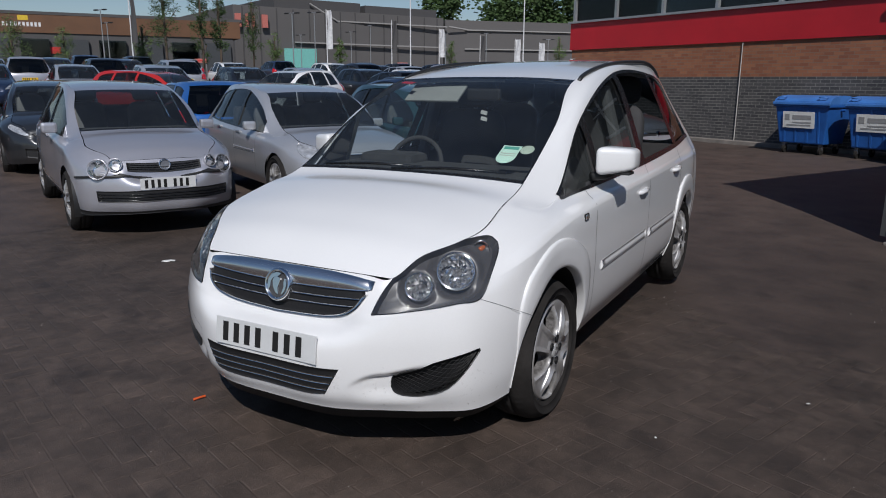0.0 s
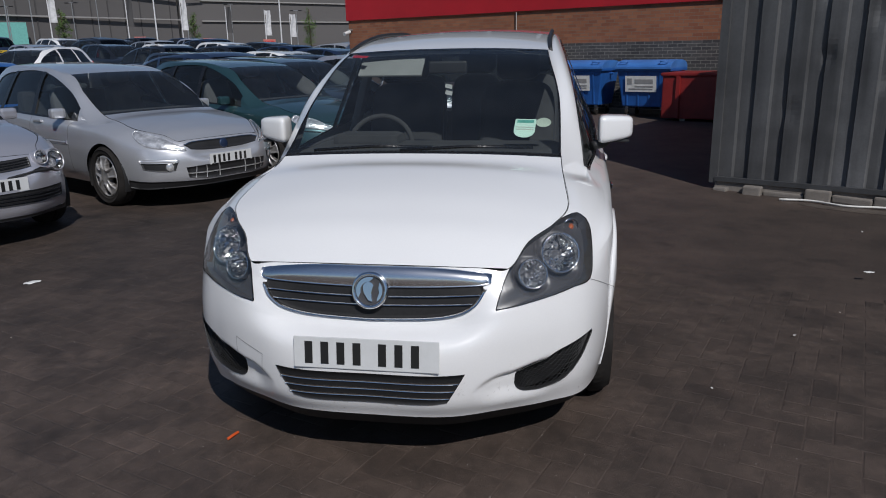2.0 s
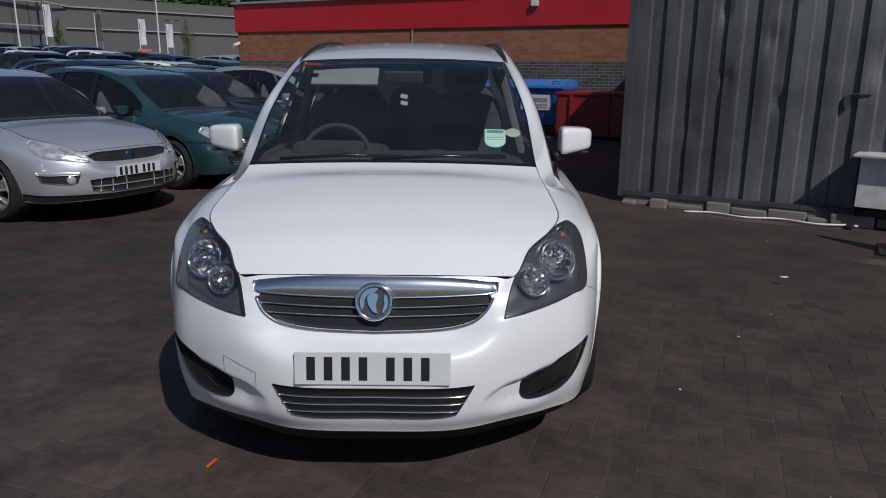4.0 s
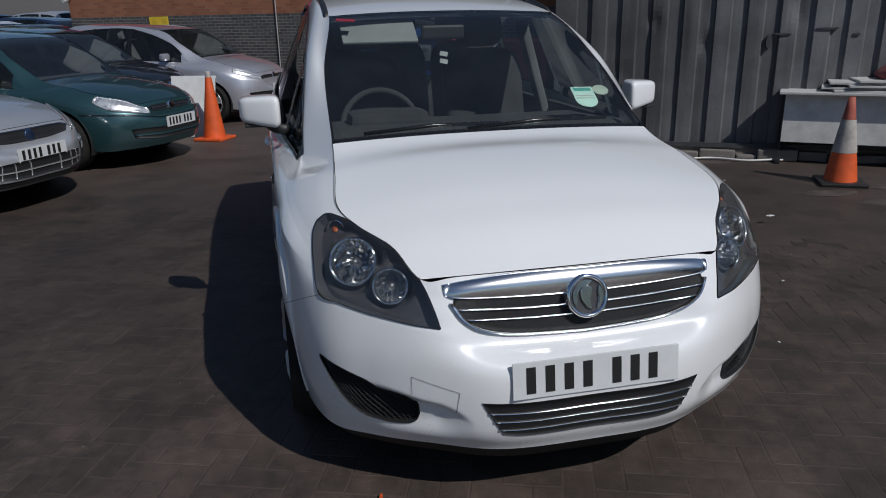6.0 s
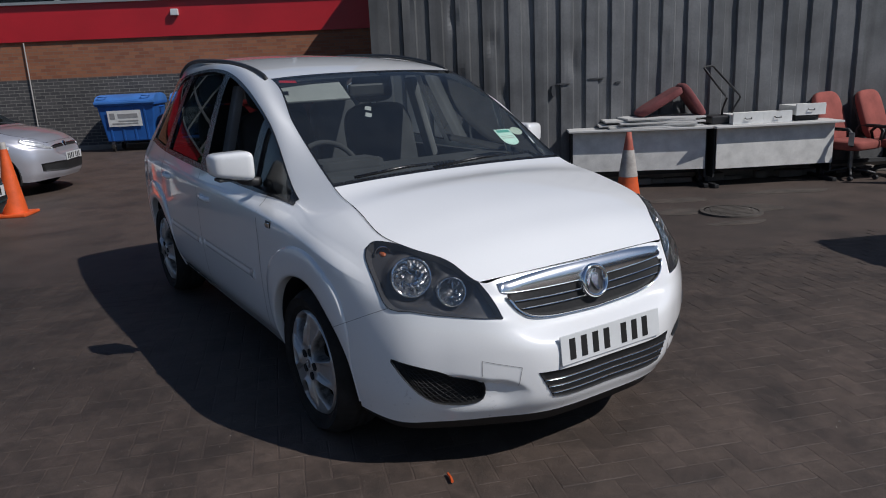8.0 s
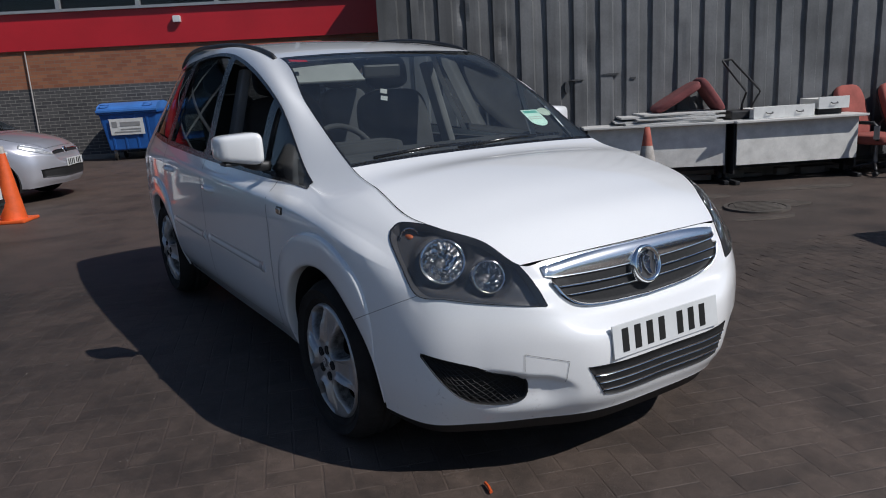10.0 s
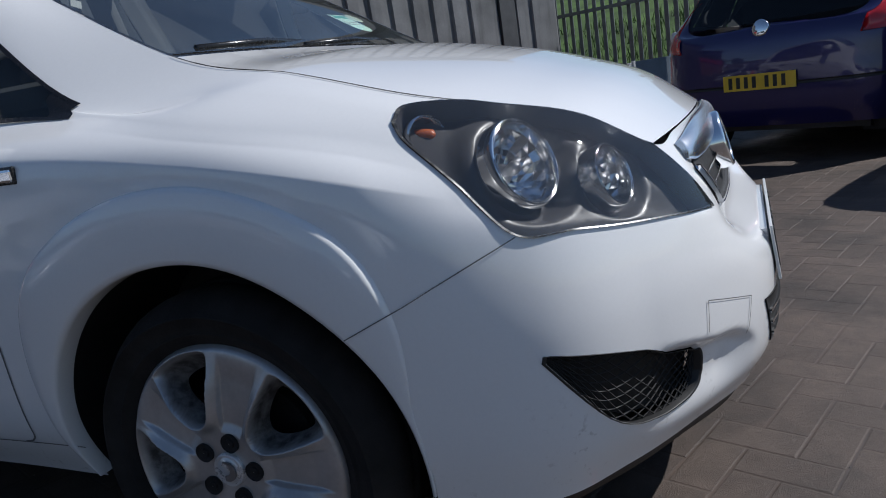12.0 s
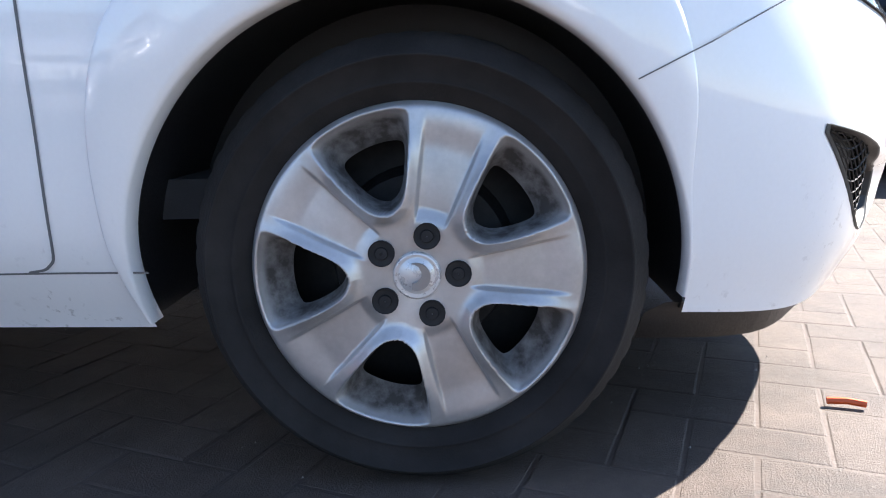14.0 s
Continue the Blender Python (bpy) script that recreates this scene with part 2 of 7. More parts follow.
def pad_bm(size, at, turn=None, soft=.42):
    """A stuffed cushion: a block with full, rounded sides."""
    bm = bmesh.new()
    bmesh.ops.create_uvsphere(bm, u_segments=28, v_segments=16, radius=1.0)
    f = lambda q: math.copysign(abs(q) ** soft, q)
    for v in bm.verts:
        p = Vector((f(v.co.x) * size[0] / 2, f(v.co.y) * size[1] / 2, f(v.co.z) * size[2] / 2))
        v.co = (turn @ p if turn is not None else p) + Vector(at)
    return bm


def prism_bm(outline, depth, bm=None, m=None):
    """An outline in x, y pushed up along z by depth."""
    bm = bm or bmesh.new()
    m = m or Matrix()
    lo = [bm.verts.new(m @ Vector((x, y, 0))) for x, y in outline]
    hi = [bm.verts.new(m @ Vector((x, y, depth))) for x, y in outline]
    bm.faces.new(lo[::-1]), bm.faces.new(hi)
    for i in range(len(lo)):
        j = (i + 1) % len(lo)
        bm.faces.new((lo[i], lo[j], hi[j], hi[i]))
    return bm


def grid_mesh(name, pts, close=False, flip=False):
    """A sheet from a rows x columns array of places."""
    r, c = pts.shape[:2]
    idx = np.arange(r * c).reshape(r, c)
    q = np.stack([idx[:-1, :-1], idx[:-1, 1:], idx[1:, 1:], idx[1:, :-1]], -1).reshape(-1, 4)
    if flip:
        q = q[:, ::-1]
    me = bpy.data.meshes.new(name)
    me.from_pydata(pts.reshape(-1, 3).tolist(), [], q.tolist())
    return me


def text_bm_object(name, body, size, material, parent, m, extrude=0.001):
    cu = bpy.data.curves.new(name, "FONT")
    cu.body, cu.size, cu.extrude, cu.align_x, cu.align_y = body, size, extrude, "CENTER", "CENTER"
    tmp = new(name + "_curve", cu)
    dg = bpy.context.evaluated_depsgraph_get()
    me = bpy.data.meshes.new_from_object(tmp.evaluated_get(dg))
    bpy.data.objects.remove(tmp)
    me.materials.clear()
    ob = mesh_part(name, me, material, parent)
    ob.matrix_basis = m
    return ob


# The yard lies square to the shed: u along its front, v away from the lane.
YARD = radians(-28.0)


def rise(u):
    """The car park climbs gently away from the yard."""
    return .040 * max(0.0, -u - 9.5)


def yard(u, v, z=0.0, turn=0.0):
    return pose(u * math.cos(YARD) - v * math.sin(YARD), u * math.sin(YARD) + v * math.cos(YARD), z, 0, 0, -28.0 + turn)

# ---- ground ----
def paving_material():
    m, n, l, b = nodes_of("paving_far")
    tc, mp, br = n.new("ShaderNodeTexCoord"), n.new("ShaderNodeMapping"), n.new("ShaderNodeTexBrick")
    mp.inputs["Rotation"].default_value = (0, 0, radians(20.3))
    l.new(tc.outputs["Object"], mp.inputs[0])
    l.new(mp.outputs[0], br.inputs["Vector"])
    br.inputs["Scale"].default_value = 1.0
    br.inputs["Brick Width"].default_value, br.inputs["Row Height"].default_value = 0.2, 0.1
    br.inputs["Mortar Size"].default_value = 0.004
    br.inputs["Color1"].default_value, br.inputs["Color2"].default_value = (0.076, 0.053, 0.042, 1), (0.082, 0.058, 0.046, 1)
    br.inputs["Mortar"].default_value = (0.058, 0.044, 0.037, 1)
    big, patch, fine = noise_node(n, l, 0.35, 5), noise_node(n, l, 2.2, 6), noise_node(n, l, 140, 3)
    c1 = mix_node(n, l, "MULTIPLY", 0.7, br.outputs[0], ramp_node(n, l, patch.outputs[0], [(0.35, grey(0.58)), (0.52, grey(.95)), (0.70, grey(1.25))]).outputs[0])
    c2 = mix_node(n, l, "MULTIPLY", 0.8, c1, ramp_node(n, l, big.outputs[0], [(0.3, grey(0.75)), (0.7, grey(1.15))]).outputs[0])
    c3 = mix_node(n, l, "MULTIPLY", 0.5, c2, ramp_node(n, l, fine.outputs[0], [(0.3, grey(0.6)), (0.7, grey(1.3))]).outputs[0])
    l.new(darken_ground(n, l, c3), b.inputs["Base Color"])
    b.inputs["Roughness"].default_value = 0.64
    b.inputs["Specular IOR Level"].default_value = 0.58
    bump_to(n, l, b, fine.outputs[0], 0.35, 0.004)
    return m


PAVING = paving_material()
steps = np.concatenate([np.linspace(-900, -150, 6), np.linspace(-110, -20, 16), np.linspace(-16, 24, 81), np.linspace(30, 120, 12), np.linspace(200, 900, 6)])
NEAR = lambda x, y: -5.15 < x < 6.75 and -4.95 < y < 8.55


def bed(x, y):
    """The ground, sunk a little under the laid blocks."""
    u, v = x * math.cos(YARD) + y * math.sin(YARD), -x * math.sin(YARD) + y * math.cos(YARD)
    s = lambda t: max(0.0, min(1.0, t)) ** 2 * (3 - 2 * max(0.0, min(1.0, t)))
    return -0.085 * s((v - 1.5) / 3.5) * s((u + 3.0) / 3.5) - (0.0011 if NEAR(x, y) else 0.0) + min(rise(u), 3.0)


gp = np.array([[(x, y, bed(x, y)) for x in steps] for y in steps])
tagged(mesh_part("ground", grid_mesh("ground", gp), PAVING), "dark worn block paving of a car park", "ground", kind="structure")


# ---- shed of ribbed steel sheet ----
SHED_GREY = surface("shed_sheet", (0.148, 0.150, 0.155), 0.62, 0.12, 0.35, 1.2, 40, 0.06)

def darken_sheets(m):
    """Darkens the sheets towards the shed's near end, and adds weathered streaks."""
    n, l = m.node_tree.nodes, m.node_tree.links
    b = n["Principled BSDF"]
    col = b.inputs["Base Color"].links[0].from_socket
    tc, mp, sep = n.new("ShaderNodeTexCoord"), n.new("ShaderNodeMapping"), n.new("ShaderNodeSeparateXYZ")
    mp.inputs["Scale"].default_value = (7.0, 7.0, .5)
    l.new(tc.outputs["Object"], mp.inputs[0])
    streak = n.new("ShaderNodeTexNoise")
    streak.inputs["Scale"].default_value, streak.inputs["Detail"].default_value = 1.0, 5
    l.new(mp.outputs[0], streak.inputs["Vector"])
    l.new(tc.outputs["Object"], sep.inputs[0])
    end = n.new("ShaderNodeMath")
    end.operation = "MULTIPLY_ADD"
    end.inputs[1].default_value, end.inputs[2].default_value = .34, -.75
    l.new(sep.outputs[0], end.inputs[0])
    tot = n.new("ShaderNodeMath")
    l.new(end.outputs[0], tot.inputs[0]), l.new(streak.outputs[0], tot.inputs[1])
    c = mix_node(n, l, "MULTIPLY", 1.0, col, ramp_node(n, l, tot.outputs[0], [(.0, grey(.55)), (.62, grey(1.0))]).outputs[0])
    c = mix_node(n, l, "MULTIPLY", .6, c, ramp_node(n, l, streak.outputs[0], [(.32, grey(.6)), (.5, grey(1.0)), (.75, grey(1.12))]).outputs[0])
    l.new(c, b.inputs["Base Color"])


darken_sheets(SHED_GREY)
SHED_DARK = surface("shed_dark", (0.06, 0.062, 0.066), 0.6, 0.2, 0.2)
CONCRETE = surface("concrete", (0.20, 0.18, 0.16), 0.9, 0, 0.3, 3, 60, 0.3)
SHED_U0, SHED_U1, SHED_V, SHED_H = -0.84, 7.05, 6.66, 3.9


DENTS = [(.42, 2.35, .07, .22, .030), (.95, 2.05, .05, .12, .034), (1.0, 1.35, .06, .10, .030), (1.22, 2.6, .05, .30, .026), (1.42, 1.75, .07, .14, .036), (1.55, 1.10, .05, .10, .028),
         (1.9, 2.2, .09, .35, .022), (2.45, 1.45, .06, .16, .026), (2.9, 2.5, .06, .3, .020), (.7, .8, .09, .14, .022), (3.6, 1.6, .07, .2, .018), (4.5, 1.9, .08, .3, .016)]


def ribbed(length, height, pitch=0.325, deep=0.034, dents=()):
    """A trapezoid-ribbed sheet in x, z, the ribs standing out to -y, buckled and knocked in here and there."""
    xs, ys, x = [0.0], [0.0], 0.0
    while x + pitch <= length + 1e-6:
        for dx, d in ((0.010, deep), (0.055, deep * 1.02), (0.105, deep * 1.02), (0.160, deep), (0.182, 0.0), (0.23, 0.0), (0.28, 0.0), (pitch - 0.004, 0.0)):
            xs.append(x + dx), ys.append(-d)
        x += pitch
    xs.append(length), ys.append(0.0)
    zs = np.linspace(0, height, 76 if dents else 19)
    knock = lambda a, z: sum(h * math.exp(-((a - u) / w) ** 2 - ((z - c) / t) ** 2) for u, c, w, t, h in dents)
    return np.array([[(a, d + 0.009 * noise.noise((a * 1.3, z * 1.1, 3.0)) + 0.004 * noise.noise((a * 5, z * 4, 1)) + knock(a, z), z) for a, d in zip(xs, ys)] for z in zs])


def build_shed():
    shed = thing("shed", "tall grey ribbed steel shed with dented sheets on a concrete kerb", "shed", kind="structure", at=yard(SHED_U0, SHED_V, -0.085))
    length = SHED_U1 - SHED_U0
    mesh_part("wall_front", grid_mesh("wall_front", ribbed(6.70, SHED_H - 0.12, dents=DENTS) + np.array((0, 0, 0.12))), SHED_GREY, shed)
    mesh_part("wall_front_end", grid_mesh("wall_front_end", ribbed(length - 7.05, SHED_H - 0.12) + np.array((7.05, 0.0, 0.12))), SHED_GREY, shed)
    part("door_post", box_bm((0.30, 0.1, SHED_H), (6.875, 0.02, SHED_H / 2)), SHED_DARK, shed, "dark steel post between the sheets")
    side = ribbed(9.0, SHED_H - 0.12)
    west = np.stack([side[..., 1], side[..., 0], side[..., 2] + 0.12], -1)
    mesh_part("wall_side", grid_mesh("wall_side", west), SHED_GREY, shed)
    east = np.stack([length - side[..., 1], side[..., 0], side[..., 2] + 0.12], -1)
    mesh_part("wall_side", grid_mesh("wall_side", east), SHED_GREY, shed)
    mesh_part("wall_back", grid_mesh("wall_back", ribbed(length, SHED_H - 0.12) + np.array((0, 9.0, 0.12))), SHED_GREY, shed)
    part("roof", box_bm((length + 0.2, 9.3, 0.08), (length / 2, 4.5, SHED_H + 0.04)), SHED_DARK, shed)
    part("kerb", box_bm((length, 0.12, 0.12), (length / 2, 0.0, 0.06)), CONCRETE, shed, "broken concrete kerb")
    rng, x = random.Random(31), 0.0
    while x < length - .3:                                   # broken lumps of the kerb
        w, h, d = rng.uniform(.16, .42), rng.uniform(.05, .125), rng.uniform(.08, .15)
        b = part("kerb_stone", box_bm((w - .01, d, h), (0, 0, h / 2)), CONCRETE, shed, bevel=.016)
        b.matrix_basis = pose(x + w / 2, -.05 - d / 2 + rng.uniform(-.01, .02), 0, 0, rng.uniform(-2, 2), rng.uniform(-5, 5))
        x += w + (rng.uniform(.05, .2) if rng.random() < .3 else 0)
    part("flashing", box_bm((0.09, 0.09, SHED_H - 0.1), (-0.02, -0.03, SHED_H / 2 + 0.05)), SHED_GREY, shed)
    part("base_rail", box_bm((length, 0.05, 0.05), (length / 2, -0.06, 0.145)), SHED_DARK, shed)
    return shed


SHED = build_shed()


# ---- brick building with the red band ----
def brick_material(name, c1, c2, mortar):
    m, n, l, b = nodes_of(name)
    tc, mp, br = n.new("ShaderNodeTexCoord"), n.new("ShaderNodeMapping"), n.new("ShaderNodeTexBrick")
    mp.inputs["Rotation"].default_value = (radians(-90), 0, 0)
    l.new(tc.outputs["Object"], mp.inputs[0])
    l.new(mp.outputs[0], br.inputs["Vector"])
    br.inputs["Scale"].default_value = 1.0
    br.inputs["Brick Width"].default_value, br.inputs["Row Height"].default_value = 0.225, 0.075
    br.inputs["Mortar Size"].default_value, br.inputs["Bias"].default_value = 0.006, 0.0
    for k, c in (("Color1", c1), ("Color2", c2), ("Mortar", mortar)):
        br.inputs[k].default_value = (*c, 1)
    big, fine = noise_node(n, l, 0.8, 4), noise_node(n, l, 60, 3)
    c = mix_node(n, l, "MULTIPLY", 0.6, br.outputs[0], ramp_node(n, l, big.outputs[0], [(0.3, grey(0.75)), (0.7, grey(1.1))]).outputs[0])
    l.new(mix_node(n, l, "MULTIPLY", 0.4, c, fine.outputs[0]), b.inputs["Base Color"])
    b.inputs["Roughness"].default_value = 0.9
    bump_to(n, l, b, br.outputs["Fac"], -0.4, 0.006)
    return m


BRICK_RED = brick_material("orange_brick", (0.27, 0.095, 0.050), (0.37, 0.150, 0.075), (0.24, 0.16, 0.115))
BRICK_DARK = brick_material("blue_grey_brick", (0.060, 0.058, 0.062), (0.10, 0.095, 0.095), (0.24, 0.23, 0.21))
BAND_RED = surface("red_cladding", (0.42, 0.012, 0.02), 0.4, 0, 0.12, 0.7, 30, 0.02)
WIN_FRAME = surface("window_frame_grey", (0.35, 0.36, 0.37), 0.4, 0.5, 0.1)
BLUE_GLASS = glass("building_glass", (0.35, 0.42, 0.46))
ROOM_DARK = surface("room_dark", (0.05, 0.055, 0.06), 0.9)
LABEL_PALE = surface("pale_pipe", (0.42, 0.40, 0.38), 0.6)
YELLOW = surface("sign_yellow", (0.65, 0.45, 0.03), 0.5)


def build_brick_building():
    U0, U1, V = -15.0, 6.0, 15.30
    w = U1 - U0
    b = thing("brick_building", "brick building with dark brick base, red band and window strip", "building", kind="structure", at=yard(U0, V))
    d = 14.0
    for nm, z0, z1, mat, out in (("wall_base", -0.2, 1.64, BRICK_DARK, 0.0), ("wall_brick", 1.64, 2.48, BRICK_RED, 0.0), ("red_band", 2.48, 3.28, BAND_RED, 0.05)):
        part(nm, box_bm((w + 2 * out, d, z1 - z0), (w / 2, d / 2 - out, (z0 + z1) / 2)), mat, b)
    part("red_band_lip", box_bm((w + 0.2, 0.12, 0.06), (w / 2, -0.07, 3.30)), WIN_FRAME, b)
    part("inner_room", box_bm((w - 0.6, d - 1.0, 2.4), (w / 2, d / 2 + 0.3, 4.5)), ROOM_DARK, b)
    k = 12
    for i in range(k + 1):
        part("mullion", box_bm((0.09, 0.12, 2.4), (0.05 + i * (w - 0.1) / k, 0.05, 4.5)), WIN_FRAME, b)
    for i in range(k):
        pane = part("window_pane", box_bm(((w - 0.1) / k - 0.1, 0.02, 2.4), (0.05 + (i + 0.5) * (w - 0.1) / k, 0.08, 4.5)), BLUE_GLASS, b)
        pane.visible_shadow = False
    for i in range(4):
        part("mullion", box_bm((0.12, 0.09, 2.4), (0.05, 0.8 + i * 2.2, 4.5)), WIN_FRAME, b)
    part("transom", box_bm((w, 0.1, 0.08), (w / 2, 0.04, 4.1)), WIN_FRAME, b)
    part("roof", box_bm((w + 0.8, d + 0.8, 0.3), (w / 2, d / 2, 5.85)), WIN_FRAME, b)
    part("kerb", box_bm((w + 0.3, 0.3, 0.12), (w / 2, -0.15, 0.03)), CONCRETE, b, bevel=0.01)
    part("security_lamp", box_bm((0.16, 0.12, 0.14), (9.6, -0.1, 3.0)), PLATE_WHITE, b, bevel=0.01)
    part("yellow_sign", box_bm((0.55, 0.03, 0.22), (2.75, -0.02, 1.52)), YELLOW, b)
    part("downpipe", rod_bm((6.15, -0.04, 0), (6.15, -0.04, 2.46), 0.013), LABEL_PALE, b, "thin pale downpipe")
    cam_b = part("wall_camera", rod_bm((0.15, -0.12, 2.15), (0.15, -0.36, 2.08), 0.055), PLATE_WHITE, b)
    part("camera_arm", rod_bm((0.15, 0.02, 2.2), (0.15, -0.2, 2.2), 0.02), WIN_FRAME, cam_b)


build_brick_building()

# ---- car bodies: a side shell of rows from sill to roof edge, and a top strip from bonnet to tailgate ----
ROWS_XYZ = [
    # bottom edge
    [(0, .036, .238), (.27, .052, .237), (.47, .148, .232), (.63, .250, .224), (.76, .375, .217), (.83, .60, .235), (.83, .91, .23), (.815, 1.2, .22), (.80, 1.65, .22), (.80, 2.4, .22), (.80, 3.3, .23), (.81, 3.95, .26), (.70, 4.33, .28), (0, 4.40, .28)],
    [(0, .003, .325), (.27, .011, .325), (.47, .092, .33), (.63, .197, .335), (.772, .337, .34), (.855, .59, .36), (.87, .91, .36), (.872, 1.2, .36), (.872, 1.65, .36), (.872, 2.4, .36), (.872, 3.3, .37), (.85, 3.95, .39), (.73, 4.36, .40), (0, 4.45, .40)],
    [(0, .001, .505), (.27, .009, .505), (.45, .070, .51), (.63, .184, .51), (.775, .332, .51), (.868, .60, .54), (.885, .91, .56), (.89, 1.2, .56), (.893, 1.65, .56), (.895, 2.4, .56), (.895, 3.3, .57), (.87, 3.95, .58), (.74, 4.37, .56), (0, 4.46, .56)],
    [(0, .080, .562), (.27, .085, .57), (.445, .090, .605), (.62, .203, .64), (.766, .357, .66), (.862, .60, .68), (.879, .91, .71), (.888, 1.2, .72), (.893, 1.65, .72), (.898, 2.4, .73), (.895, 3.3, .74), (.87, 3.95, .74), (.74, 4.36, .72), (0, 4.46, .72)],
    # crease along the flank
    [(0, .105, .63), (.27, .108, .635), (.446, .108, .642), (.612, .226, .69), (.757, .385, .72), (.846, .62, .795), (.862, .91, .848), (.869, 1.2, .884), (.878, 1.65, .90), (.888, 2.4, .915), (.88, 3.3, .93), (.855, 3.95, .94), (.73, 4.35, .90), (0, 4.44, .90)],
    [(0, .118, .685), (.27, .122, .688), (.455, .132, .684), (.60, .25, .745), (.735, .415, .782), (.79, .61, .852), (.815, .89, .905), (.778, 1.18, .950), (.82, 1.65, .985), (.845, 2.4, 1.02), (.84, 3.3, 1.06), (.79, 3.93, 1.09), (.70, 4.32, 1.0), (0, 4.40, 1.0)],
    [(0, .130, .732), (.34, .142, .731), (.468, .162, .722), (.575, .276, .792), (.692, .422, .832), (.737, .58, .884), (.738, .83, .945), (.755, 1.18, .972), (.702, 1.635, 1.296), (.632, 2.41, 1.528), (.622, 3.22, 1.54), (.62, 3.80, 1.44), (.68, 4.28, 1.03), (0, 4.37, 1.02)],
    # edge of bonnet, windscreen and roof
    [(0, .143, .768), (.36, .163, .762), (.478, .188, .754), (.545, .30, .826), (.632, .42, .866), (.683, .55, .903), (.668, .76, .964), (.650, 1.03, 1.033), (.632, 1.465, 1.275), (.562, 1.92, 1.495), (.555, 2.9, 1.60), (.54, 3.85, 1.565), (.64, 4.26, 1.05), (0, 4.345, 1.03)],
]
CENTRE_YZ = [(.143, .768), (.27, .860), (.40, .912), (.56, .962), (.80, 1.012), (1.05, 1.045), (1.48, 1.285), (1.965, 1.512), (2.9, 1.63), (3.93, 1.585), (4.345, 1.03)]
WHEEL_F, WHEEL_R = 0.905, 3.607


def spline_weights(u, n):
    """Catmull-Rom weights of n points (padded by one ghost at each end) at the parameters u."""
    u = np.clip(np.asarray(u, float), 0, n - 1)
    i = np.minimum(u.astype(int), n - 2)
    f = u - i
    w = np.zeros((len(u), n + 2))
    rows = np.arange(len(u))
    for k, c in enumerate((-.5 * f + f**2 - .5 * f**3, 1 - 2.5 * f**2 + 1.5 * f**3, .5 * f + 2 * f**2 - 1.5 * f**3, -.5 * f**2 + .5 * f**3)):
        w[rows, i + k] = c
    return w


def spline(points, count):
    """Places along a smooth curve through points."""
    p = np.array(points, float)
    p = np.concatenate([2 * p[:1] - p[1:2], p, 2 * p[-1:] - p[-2:-1]])
    return spline_weights(np.linspace(0, len(points) - 1, count), len(points)) @ p


